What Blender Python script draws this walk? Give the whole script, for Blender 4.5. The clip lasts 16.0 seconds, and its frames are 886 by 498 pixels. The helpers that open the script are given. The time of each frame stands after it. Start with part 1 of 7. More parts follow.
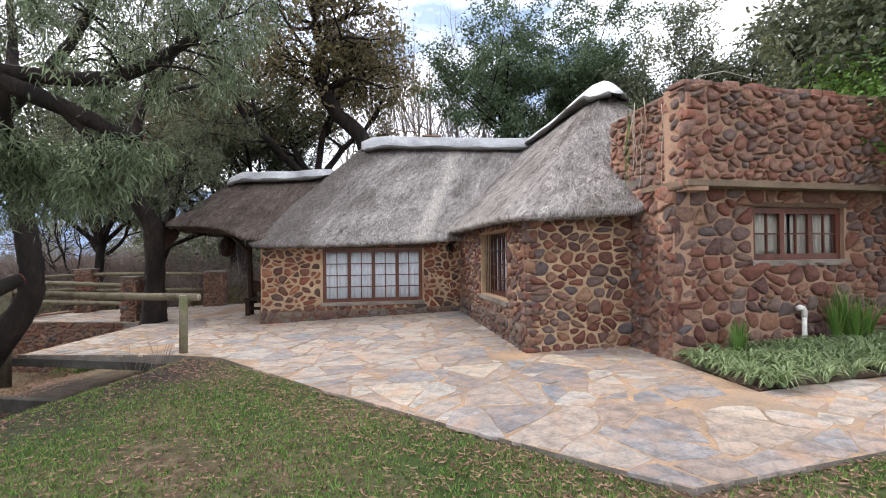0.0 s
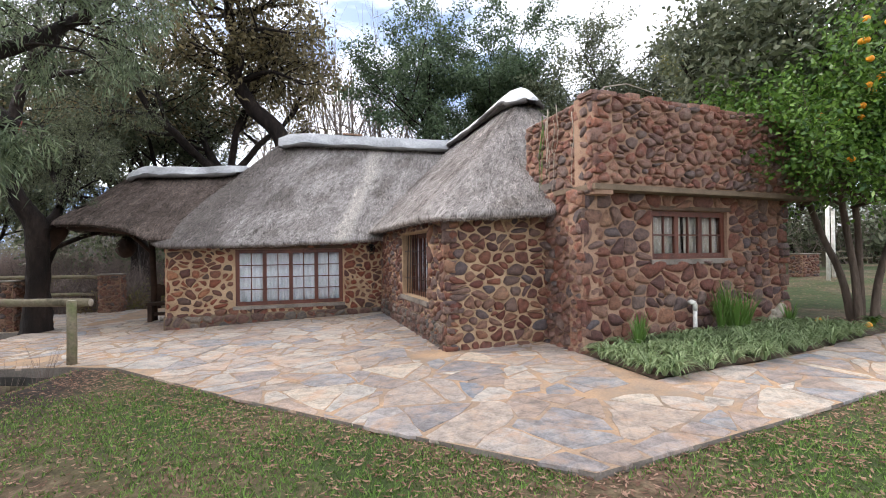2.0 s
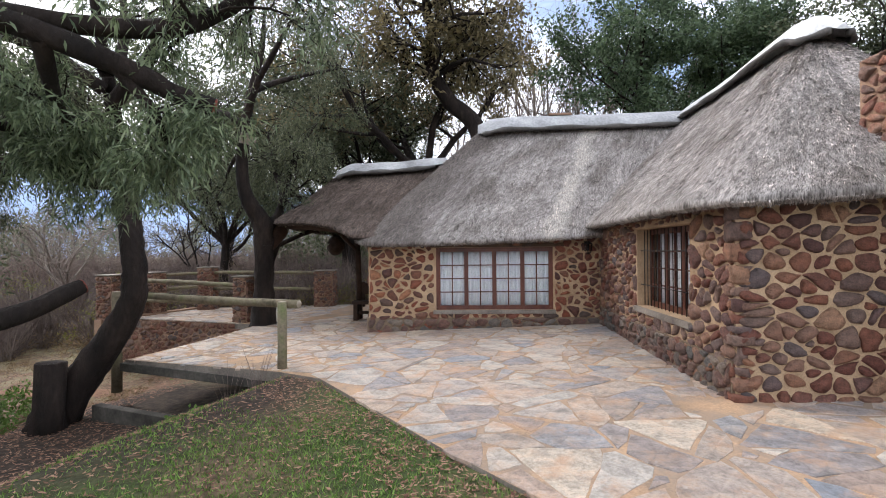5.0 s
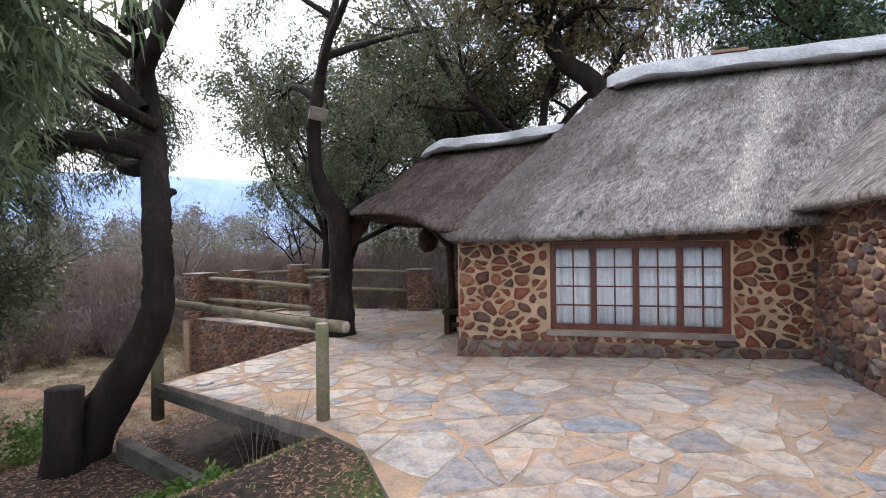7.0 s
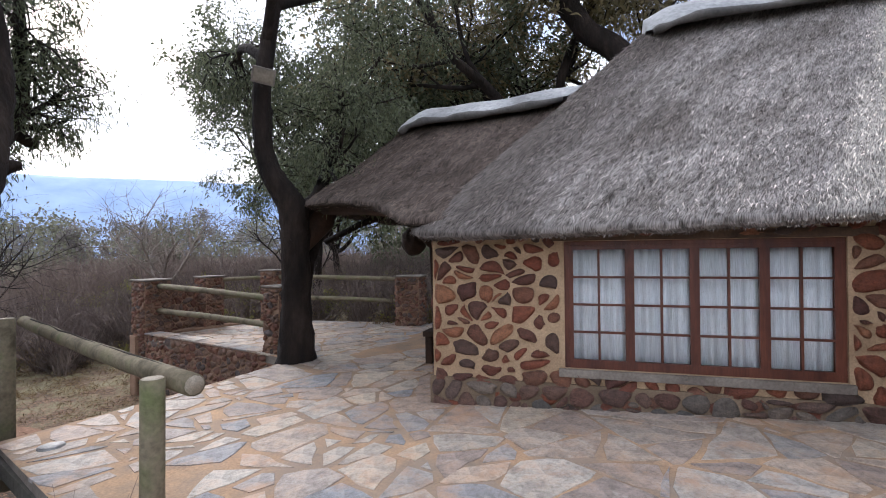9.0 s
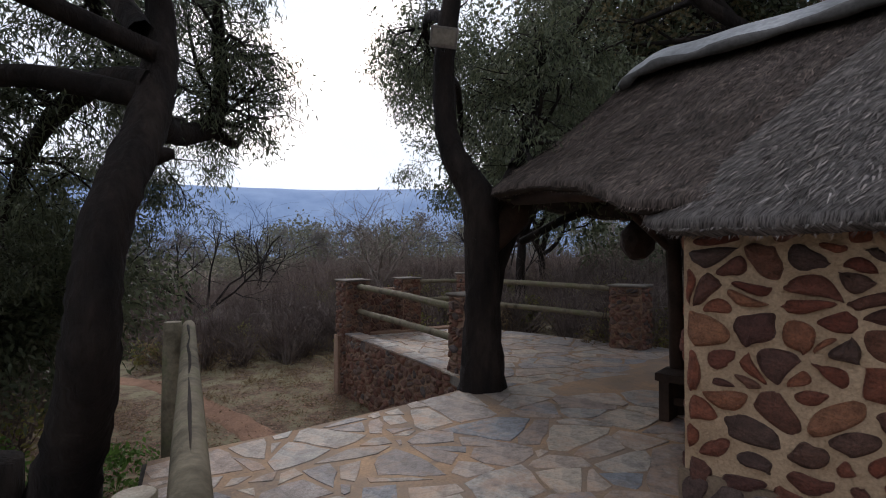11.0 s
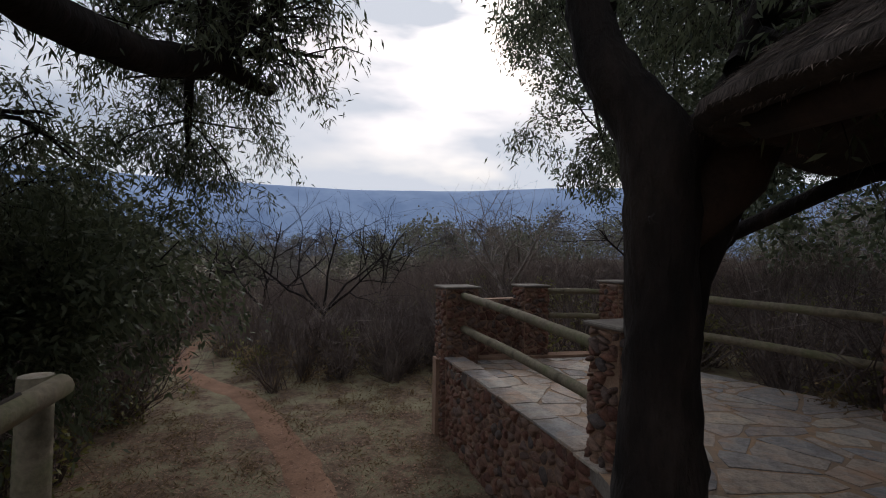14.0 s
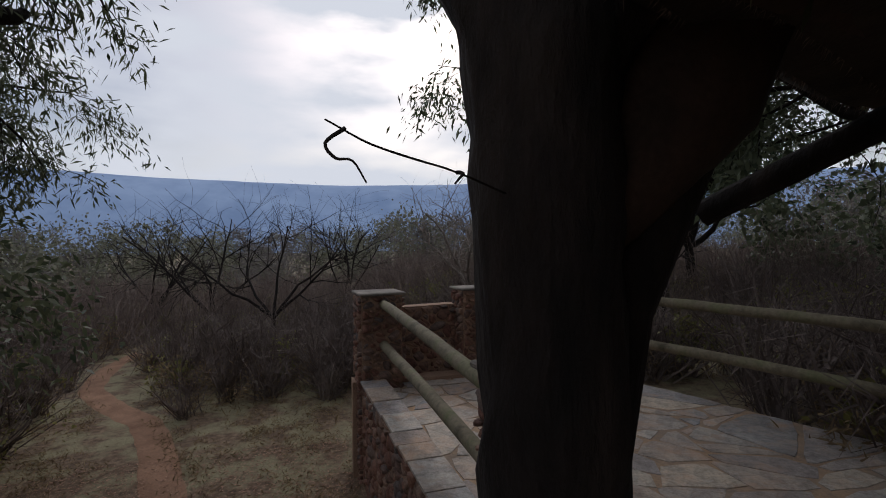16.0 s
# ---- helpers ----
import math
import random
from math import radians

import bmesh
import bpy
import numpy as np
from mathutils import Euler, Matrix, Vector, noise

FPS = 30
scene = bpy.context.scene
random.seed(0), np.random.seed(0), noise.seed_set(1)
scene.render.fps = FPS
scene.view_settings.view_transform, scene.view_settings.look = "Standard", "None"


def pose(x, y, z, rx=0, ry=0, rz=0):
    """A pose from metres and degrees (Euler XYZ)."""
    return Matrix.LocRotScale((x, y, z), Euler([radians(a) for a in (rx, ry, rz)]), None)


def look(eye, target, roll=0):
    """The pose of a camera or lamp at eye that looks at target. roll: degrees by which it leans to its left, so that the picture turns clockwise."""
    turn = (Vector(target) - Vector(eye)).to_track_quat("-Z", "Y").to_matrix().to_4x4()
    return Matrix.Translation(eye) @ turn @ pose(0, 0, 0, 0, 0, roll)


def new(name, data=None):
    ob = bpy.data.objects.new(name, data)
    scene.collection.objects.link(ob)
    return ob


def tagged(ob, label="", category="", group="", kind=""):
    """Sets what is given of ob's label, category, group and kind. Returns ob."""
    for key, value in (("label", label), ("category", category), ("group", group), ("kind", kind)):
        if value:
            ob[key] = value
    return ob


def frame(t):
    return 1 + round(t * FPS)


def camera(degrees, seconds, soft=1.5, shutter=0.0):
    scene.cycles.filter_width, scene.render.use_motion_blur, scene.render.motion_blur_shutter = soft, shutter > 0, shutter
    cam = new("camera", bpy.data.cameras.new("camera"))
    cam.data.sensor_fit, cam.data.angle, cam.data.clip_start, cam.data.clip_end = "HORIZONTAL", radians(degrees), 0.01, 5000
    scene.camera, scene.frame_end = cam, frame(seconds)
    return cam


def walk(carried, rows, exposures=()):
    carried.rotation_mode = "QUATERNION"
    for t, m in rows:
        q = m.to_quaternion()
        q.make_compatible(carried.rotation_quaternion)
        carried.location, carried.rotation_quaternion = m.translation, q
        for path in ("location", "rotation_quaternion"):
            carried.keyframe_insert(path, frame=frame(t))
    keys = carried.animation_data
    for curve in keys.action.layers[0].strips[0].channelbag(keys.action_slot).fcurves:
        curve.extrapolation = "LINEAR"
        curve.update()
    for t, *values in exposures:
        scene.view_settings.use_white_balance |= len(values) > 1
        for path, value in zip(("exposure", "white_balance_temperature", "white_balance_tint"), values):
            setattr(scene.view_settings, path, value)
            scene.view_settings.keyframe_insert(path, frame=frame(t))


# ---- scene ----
cam = camera(84.6, 16.0, soft=1.0)
PATH = [
    (0, (0.756, -0.724, 1.534), (0.411, 1.246, 1.549), -0.6),
    (0.5, (0.766, -0.71, 1.526), (0.495, 1.272, 1.542), -0.7),
    (1, (0.79, -0.72, 1.528), (0.594, 1.271, 1.543), -0.7),
    (1.5, (0.804, -0.726, 1.537), (0.687, 1.271, 1.549), -0.7),
    (2, (0.807, -0.712, 1.518), (0.773, 1.288, 1.534), -0.7),
    (2.5, (0.815, -0.665, 1.5), (0.873, 1.334, 1.519), -0.7),
    (3, (0.698, -0.6, 1.499), (0.855, 1.394, 1.515), -0.7),
    (3.5, (0.517, -0.346, 1.501), (0.695, 1.646, 1.515), -0.6),
    (4, (0.316, -0.044, 1.577), (0.216, 1.954, 1.59), -0.7),
    (4.2, (0.19, 0.07, 1.564), (-0.164, 2.038, 1.552), -0.4),
    (4.4, (0.106, 0.307, 1.572), (-0.477, 2.22, 1.577), -0.7),
    (4.5, (0.062, 0.42, 1.571), (-0.609, 2.304, 1.59), -0.4),
    (5, (-0.135, 0.974, 1.58), (-0.893, 2.824, 1.589), -0.5),
    (7.5, (-1.405, 4.033, 1.627), (-2.609, 5.63, 1.622), -0.8),
    (8, (-1.602, 4.586, 1.56), (-2.795, 6.192, 1.567), -0.7),
    (10.3, (-2.808, 6.621, 1.597), (-4.296, 7.957, 1.616), -0.2),
    (10.5, (-2.944, 6.737, 1.611), (-4.543, 7.939, 1.632), -0.1),
    (11, (-3.396, 6.934, 1.569), (-5.158, 7.88, 1.591), 0.0),
    (11.5, (-3.814, 7.131, 1.562), (-5.625, 7.98, 1.584), 0.0),
    (12, (-4.183, 7.347, 1.587), (-6.058, 8.042, 1.612), 0.2),
    (12.5, (-4.579, 7.52, 1.576), (-6.517, 8.016, 1.594), 0.3),
    (13, (-5.079, 7.819, 1.597), (-7.024, 8.283, 1.615), 0.5),
    (13.5, (-5.492, 8.115, 1.593), (-7.437, 8.582, 1.612), 0.6),
    (14, (-6.008, 8.353, 1.557), (-7.961, 8.782, 1.576), 0.8),
    (14.5, (-6.4, 8.788, 1.585), (-8.356, 9.204, 1.605), 0.5),
    (15, (-6.643, 9.133, 1.596), (-8.601, 9.54, 1.619), 0.3),
    (15.5, (-6.992, 9.487, 1.545), (-8.952, 9.882, 1.569), 0.1),
    (16, (-7.363, 9.706, 1.612), (-9.304, 10.186, 1.606), -0.6),
]
EXPO = [(0, 1.42, 6350, 13), (5, 1.32, 6300, 13), (8, 1.3, 6050, 15), (10.3, 0.45, 6050, 14), (11, 0.0, 6050, 14), (11.5, -0.2, 6100, 14), (12.5, -0.45, 6150, 13), (14, -0.6, 6150, 13), (16, -0.6, 6150, 13)]
walk(cam, [(t, look(eye, target, roll)) for t, eye, target, roll in PATH], EXPO)

# ---- world and light ----
SUN_EL, SUN_AZ = radians(38), radians(-75)
world = bpy.data.worlds.new("overcast")
scene.world = world
world.use_nodes = True
wt = world.node_tree
wt.nodes.clear()
w_out = wt.nodes.new("ShaderNodeOutputWorld")
w_bg = wt.nodes.new("ShaderNodeBackground")
w_sky = wt.nodes.new("ShaderNodeTexSky")
w_sky.sky_type, w_sky.sun_disc = "NISHITA", False
w_sky.sun_elevation, w_sky.sun_rotation = SUN_EL, SUN_AZ
w_sky.air_density, w_sky.dust_density = 1.0, 3.0
w_tc = wt.nodes.new("ShaderNodeTexCoord")
w_map = wt.nodes.new("ShaderNodeMapping")
w_map.inputs["Scale"].default_value = (1.6, 1.6, 5.0)
w_noise = wt.nodes.new("ShaderNodeTexNoise")
w_noise.inputs["Scale"].default_value, w_noise.inputs["Detail"].default_value = 1.7, 8
w_ramp = wt.nodes.new("ShaderNodeValToRGB")
w_ramp.color_ramp.elements[0].position, w_ramp.color_ramp.elements[1].position = 0.36, 0.55
w_mix = wt.nodes.new("ShaderNodeMix")
w_mix.data_type = "RGBA"
w_mix.inputs["B"].default_value = (9.3, 9.6, 10.0, 1)
wt.links.new(w_tc.outputs["Generated"], w_map.inputs["Vector"])
wt.links.new(w_map.outputs[0], w_noise.inputs["Vector"])
wt.links.new(w_noise.outputs["Fac"], w_ramp.inputs["Fac"])
wt.links.new(w_ramp.outputs["Color"], w_mix.inputs["Factor"])
wt.links.new(w_sky.outputs[0], w_mix.inputs["A"])
wt.links.new(w_mix.outputs["Result"], w_bg.inputs["Color"])
wt.links.new(w_bg.outputs[0], w_out.inputs["Surface"])
w_bg.inputs["Strength"].default_value = 0.11
sun = new("sun", bpy.data.lights.new("sun", "SUN"))
sun.data.energy, sun.data.angle, sun.data.color = 0.9, radians(14), (1.0, 0.95, 0.88)
sun.matrix_world = look((math.sin(SUN_AZ) * math.cos(SUN_EL) * 50, math.cos(SUN_AZ) * math.cos(SUN_EL) * 50, math.sin(SUN_EL) * 50), (0, 0, 0))

# ---- materials ----


def nodes_of(name, rough=0.8, metal=0.0):
    m = bpy.data.materials.new(name)
    m.use_nodes = True
    b = m.node_tree.nodes["Principled BSDF"]
    b.inputs["Roughness"].default_value, b.inputs["Metallic"].default_value = rough, metal
    b.inputs["Specular IOR Level"].default_value = 0.3
    return m, m.node_tree, b


def ramp(nt, stops):
    r = nt.nodes.new("ShaderNodeValToRGB")
    el = r.color_ramp.elements
    while len(el) < len(stops):
        el.new(0.5)
    for e, (p, c) in zip(el, stops):
        e.position, e.color = p, (*c, 1)
    return r


def tex_noise(nt, scale, detail=4, coord="Object", stretch=None, rough=0.55):
    tc = nt.nodes.new("ShaderNodeTexCoord")
    n = nt.nodes.new("ShaderNodeTexNoise")
    n.inputs["Scale"].default_value, n.inputs["Detail"].default_value, n.inputs["Roughness"].default_value = scale, detail, rough
    if stretch:
        mp = nt.nodes.new("ShaderNodeMapping")
        mp.inputs["Scale"].default_value = stretch
        nt.links.new(tc.outputs[coord], mp.inputs["Vector"])
        nt.links.new(mp.outputs[0], n.inputs["Vector"])
    else:
        nt.links.new(tc.outputs[coord], n.inputs["Vector"])
    return n


def mixed(nt, fac, a, b, mode="MIX"):
    m = nt.nodes.new("ShaderNodeMix")
    m.data_type, m.blend_type = "RGBA", mode
    for key, v in (("Factor", fac), ("A", a), ("B", b)):
        if hasattr(v, "links"):
            nt.links.new(v, m.inputs[key])
        else:
            m.inputs[key].default_value = v if key == "Factor" else (*v, 1)
    return m.outputs["Result"]


def bumped(nt, b, height, strength=0.4, dist=0.02):
    bp = nt.nodes.new("ShaderNodeBump")
    bp.inputs["Strength"].default_value, bp.inputs["Distance"].default_value = strength, dist
    nt.links.new(height, bp.inputs["Height"])
    nt.links.new(bp.outputs[0], b.inputs["Normal"])


def mat_noise(name, stops, scale, rough=0.8, detail=5, stretch=None, bump=0.4, bdist=0.01, fine=None, metal=0.0, coord="Object"):
    """A surface whose colour runs through stops by coarse noise, with finer grain over it."""
    m, nt, b = nodes_of(name, rough, metal)
    n = tex_noise(nt, scale, detail, coord, stretch)
    r = ramp(nt, stops)
    nt.links.new(n.outputs["Fac"], r.inputs["Fac"])
    f = tex_noise(nt, fine or scale * 9, 6, coord, stretch)
    g = ramp(nt, [(0.3, (0.62, 0.62, 0.62)), (0.7, (1.15, 1.15, 1.15))])
    nt.links.new(f.outputs["Fac"], g.inputs["Fac"])
    c = mixed(nt, 0.75, r.outputs["Color"], g.outputs["Color"], "MULTIPLY")
    nt.links.new(c, b.inputs["Base Color"])
    if bump:
        bumped(nt, b, f.outputs["Fac"], bump, bdist)
    return m


def mat_pieces(name, stops, rough=0.75, grain=14, bump=0.5, lichen=None):
    """Stones or slabs: each object takes its own colour, with grain and stains on it."""
    m, nt, b = nodes_of(name, rough)
    oi = nt.nodes.new("ShaderNodeObjectInfo")
    r = ramp(nt, stops)
    r.color_ramp.interpolation = "LINEAR"
    nt.links.new(oi.outputs["Random"], r.inputs["Fac"])
    n = tex_noise(nt, grain, 8, "Object", None, 0.65)
    g = ramp(nt, [(0.3, (0.38, 0.36, 0.34)), (0.5, (1, 1, 1)), (0.72, (1.6, 1.5, 1.42))])
    nt.links.new(n.outputs["Fac"], g.inputs["Fac"])
    c = mixed(nt, 0.8, r.outputs["Color"], g.outputs["Color"], "MULTIPLY")
    n2 = tex_noise(nt, 3.1, 7, "Object", None, 0.65)
    n3 = tex_noise(nt, grain * 5, 6, "Object", None, 0.7)
    s3 = ramp(nt, [(0.36, (0.55, 0.53, 0.5)), (0.5, (1, 1, 1)), (0.68, (1.2, 1.2, 1.2))])
    nt.links.new(n3.outputs["Fac"], s3.inputs["Fac"])
    c = mixed(nt, 0.7, c, s3.outputs["Color"], "MULTIPLY")
    k = ramp(nt, [(0.52, (0, 0, 0)), (0.7, (1, 1, 1))])
    nt.links.new(n2.outputs["Fac"], k.inputs["Fac"])
    if lichen:
        half = nt.nodes.new("ShaderNodeMath")
        half.operation = "MULTIPLY"
        half.inputs[1].default_value = 0.55
        nt.links.new(k.outputs["Color"], half.inputs[0])
        c = mixed(nt, half.outputs[0], c, lichen)
    nt.links.new(c, b.inputs["Base Color"])
    blend = nt.nodes.new("ShaderNodeMath")
    blend.operation = "ADD"
    nt.links.new(n.outputs["Fac"], blend.inputs[0])
    nt.links.new(n3.outputs["Fac"], blend.inputs[1])
    bumped(nt, b, blend.outputs[0], bump, 0.016)
    return m


def stained(m, scale, colour, low, high, most):
    """Washes a stain of one colour over a finished material, in patches of the place."""
    nt = m.node_tree
    b = nt.nodes["Principled BSDF"]
    src = b.inputs["Base Color"].links[0].from_socket
    geo = nt.nodes.new("ShaderNodeNewGeometry")
    n = nt.nodes.new("ShaderNodeTexNoise")
    n.inputs["Scale"].default_value, n.inputs["Detail"].default_value, n.inputs["Roughness"].default_value = scale, 8, 0.68
    nt.links.new(geo.outputs["Position"], n.inputs["Vector"])
    k = ramp(nt, [(low, (0, 0, 0)), (high, (most, most, most))])
    nt.links.new(n.outputs["Fac"], k.inputs["Fac"])
    nt.links.new(mixed(nt, k.outputs["Color"], src, colour), b.inputs["Base Color"])
    return m


def mat_leaf(name, a, c, trans=0.35, rough=0.5):
    m, nt, b = nodes_of(name, rough)
    geo = nt.nodes.new("ShaderNodeNewGeometry")
    r = ramp(nt, [(0.0, a), (1.0, c)])
    nt.links.new(geo.outputs["Random Per Island"], r.inputs["Fac"])
    nt.links.new(r.outputs["Color"], b.inputs["Base Color"])
    tr = nt.nodes.new("ShaderNodeBsdfTranslucent")
    nt.links.new(r.outputs["Color"], tr.inputs["Color"])
    mx = nt.nodes.new("ShaderNodeMixShader")
    mx.inputs[0].default_value = trans
    out = nt.nodes["Material Output"]
    nt.links.new(b.outputs[0], mx.inputs[1])
    nt.links.new(tr.outputs[0], mx.inputs[2])
    nt.links.new(mx.outputs[0], out.inputs["Surface"])
    return m


STONE_STOPS = [(0.0, (0.16, 0.06, 0.042)), (0.18, (0.26, 0.105, 0.062)), (0.34, (0.12, 0.06, 0.05)), (0.5, (0.2, 0.135, 0.105)), (0.64, (0.31, 0.15, 0.085)), (0.78, (0.13, 0.105, 0.1)), (0.9, (0.22, 0.085, 0.05)), (1.0, (0.36, 0.21, 0.125))]
M_STONE = mat_pieces("fieldstone", [(p, (r * 0.76, g * 0.78, v * 0.84)) for p, (r, g, v) in STONE_STOPS], 0.65, 15, 1.0)
M_STONE_DARK = mat_pieces("dark fieldstone", [(0.0, (0.13, 0.04, 0.027)), (0.2, (0.22, 0.075, 0.042)), (0.4, (0.085, 0.038, 0.032)), (0.6, (0.18, 0.08, 0.05)), (0.75, (0.07, 0.05, 0.043)), (0.88, (0.2, 0.06, 0.034)), (1.0, (0.28, 0.13, 0.07))], 0.5, 15, 1.0)
M_STONE_DECK = mat_pieces("stacked deck stone", [(0.0, (0.13, 0.06, 0.045)), (0.3, (0.22, 0.11, 0.075)), (0.5, (0.14, 0.095, 0.08)), (0.7, (0.27, 0.16, 0.11)), (0.85, (0.11, 0.09, 0.085)), (1.0, (0.2, 0.1, 0.065))], 0.8, 12, 0.7)
M_STONE_RED = mat_pieces("red fieldstone", [(0.0, (0.16, 0.058, 0.042)), (0.25, (0.26, 0.105, 0.066)), (0.45, (0.12, 0.07, 0.06)), (0.62, (0.31, 0.155, 0.1)), (0.78, (0.1, 0.078, 0.076)), (1.0, (0.24, 0.115, 0.078))], 0.65, 15, 1.0, (0.27, 0.22, 0.185))
M_SLAB = mat_pieces("slate paving", [(0.0, (0.34, 0.29, 0.25)), (0.14, (0.44, 0.35, 0.28)), (0.28, (0.24, 0.255, 0.28)), (0.42, (0.36, 0.27, 0.215)), (0.55, (0.47, 0.43, 0.38)), (0.68, (0.3, 0.235, 0.2)), (0.8, (0.21, 0.225, 0.25)), (0.9, (0.5, 0.42, 0.33)), (1.0, (0.4, 0.37, 0.34))], 0.5, 6, 0.8, (0.44, 0.3, 0.2))
M_MORTAR = mat_noise("tan mortar", [(0.3, (0.34, 0.23, 0.14)), (0.7, (0.52, 0.375, 0.24))], 3, 0.95, bump=0.8, fine=60)
M_MORTAR_RED = mat_noise("red mortar", [(0.3, (0.25, 0.15, 0.1)), (0.7, (0.39, 0.255, 0.175))], 2.5, 0.95, bump=0.8, fine=60)
M_JOINT = mat_noise("sandy joint", [(0.3, (0.26, 0.19, 0.13)), (0.5, (0.42, 0.275, 0.17)), (0.68, (0.5, 0.33, 0.2))], 0.9, 0.95, bump=0.6, fine=45)
stained(stained(M_SLAB, 2.1, (0.46, 0.28, 0.17), 0.52, 0.66, 0.75), 3.4, (0.13, 0.115, 0.105), 0.54, 0.68, 0.65)
stained(stained(M_SLAB, 0.75, (0.16, 0.13, 0.11), 0.5, 0.7, 0.5), 7.0, (0.52, 0.48, 0.44), 0.58, 0.7, 0.5)
stained(stained(M_JOINT, 1.9, (0.25, 0.2, 0.16), 0.42, 0.62, 0.8), 3.4, (0.14, 0.12, 0.105), 0.54, 0.68, 0.6)
M_CONCRETE = mat_noise("weathered concrete", [(0.3, (0.12, 0.1, 0.085)), (0.7, (0.27, 0.235, 0.2))], 2.2, 0.9, bump=0.5, fine=40)
M_CAPWHITE = mat_noise("white ridge cement", [(0.3, (0.5, 0.5, 0.5)), (0.7, (0.74, 0.74, 0.74))], 1.5, 0.8, bump=0.5, fine=18)
M_CAP = mat_noise("ridge cement", [(0.3, (0.2, 0.2, 0.2)), (0.5, (0.33, 0.335, 0.34)), (0.72, (0.5, 0.5, 0.5))], 1.3, 0.8, bump=0.5, fine=18)
M_CAPDARK = mat_noise("ridge flashing", [(0.3, (0.05, 0.047, 0.045)), (0.7, (0.13, 0.12, 0.11))], 3, 0.8, bump=0.4)
M_FRAME = mat_noise("stained window wood", [(0.3, (0.065, 0.022, 0.015)), (0.7, (0.15, 0.05, 0.03))], 6, 0.4, stretch=(1, 1, 0.15), bump=0.2)
M_LINTEL = mat_noise("dark lintel wood", [(0.3, (0.05, 0.03, 0.02)), (0.7, (0.13, 0.08, 0.05))], 5, 0.7, bump=0.4)
M_POLE = mat_noise("weathered pole", [(0.3, (0.07, 0.06, 0.035)), (0.5, (0.2, 0.165, 0.11)), (0.75, (0.13, 0.14, 0.06))], 3.5, 0.85, bump=0.7, fine=30)
M_POLE_CUT = mat_noise("cut pole end", [(0.3, (0.3, 0.25, 0.19)), (0.7, (0.45, 0.4, 0.32))], 12, 0.85)
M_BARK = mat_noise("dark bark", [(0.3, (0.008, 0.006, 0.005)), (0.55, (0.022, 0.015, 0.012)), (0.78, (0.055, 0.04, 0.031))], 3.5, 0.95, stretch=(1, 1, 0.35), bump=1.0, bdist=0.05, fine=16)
M_BARK2 = mat_noise("brown bark", [(0.3, (0.07, 0.05, 0.037)), (0.7, (0.16, 0.12, 0.09))], 3, 0.95, stretch=(1, 1, 0.3), bump=1.0, bdist=0.04, fine=18)
M_TWIG = mat_noise("grey twig", [(0.3, (0.15, 0.12, 0.1)), (0.7, (0.3, 0.25, 0.21))], 2, 0.95, bump=0)
M_LEAF = mat_leaf("willow olive leaf", (0.045, 0.058, 0.03), (0.16, 0.175, 0.1))
M_LEAF_NEAR = mat_leaf("silvery narrow leaf", (0.045, 0.068, 0.034), (0.23, 0.285, 0.16), 0.35, 0.4)
M_LEAF_B = mat_leaf("brown green leaf", (0.08, 0.07, 0.034), (0.22, 0.175, 0.085))
M_LEAF_G = mat_leaf("deep green leaf", (0.035, 0.062, 0.03), (0.12, 0.17, 0.085))
M_LEAF_Y = mat_leaf("yellow green leaf", (0.13, 0.13, 0.035), (0.24, 0.22, 0.07))
M_CITRUS = mat_leaf("citrus leaf", (0.03, 0.08, 0.013), (0.14, 0.24, 0.04), 0.3, 0.35)
M_ORANGE = mat_noise("orange peel", [(0.3, (0.75, 0.26, 0.015)), (0.7, (0.85, 0.38, 0.02))], 20, 0.45, bump=0.2, fine=120)
M_GLASS, nt_, b_ = nodes_of("window glass", 0.03)
b_.inputs["Transmission Weight"].default_value, b_.inputs["IOR"].default_value = 1.0, 1.1
b_.inputs["Specular IOR Level"].default_value = 0.5
b_.inputs["Base Color"].default_value = (0.97, 0.98, 0.98, 1)
M_CURTAIN = mat_noise("white curtain", [(0.3, (0.78, 0.82, 0.87)), (0.7, (0.88, 0.9, 0.93))], 3, 0.9, stretch=(8, 8, 0.3), bump=0.2)
M_NET = mat_noise("beige curtain", [(0.3, (0.4, 0.36, 0.3)), (0.7, (0.55, 0.5, 0.42))], 3, 0.9, stretch=(8, 8, 0.3), bump=0.2)
M_IRON = mat_noise("black iron", [(0.3, (0.015, 0.015, 0.016)), (0.7, (0.045, 0.04, 0.038))], 9, 0.55, metal=0.5)
M_DARKWOOD = mat_noise("dark old wood", [(0.3, (0.02, 0.012, 0.008)), (0.7, (0.06, 0.033, 0.021))], 4, 0.8, bump=0.5)
M_PVC = mat_noise("white pipe", [(0.3, (0.6, 0.58, 0.5)), (0.7, (0.78, 0.76, 0.7))], 6, 0.4, bump=0.05)
M_PLASTER = mat_noise("dark room plaster", [(0.3, (0.2, 0.17, 0.13)), (0.7, (0.27, 0.23, 0.18))], 2, 0.9)


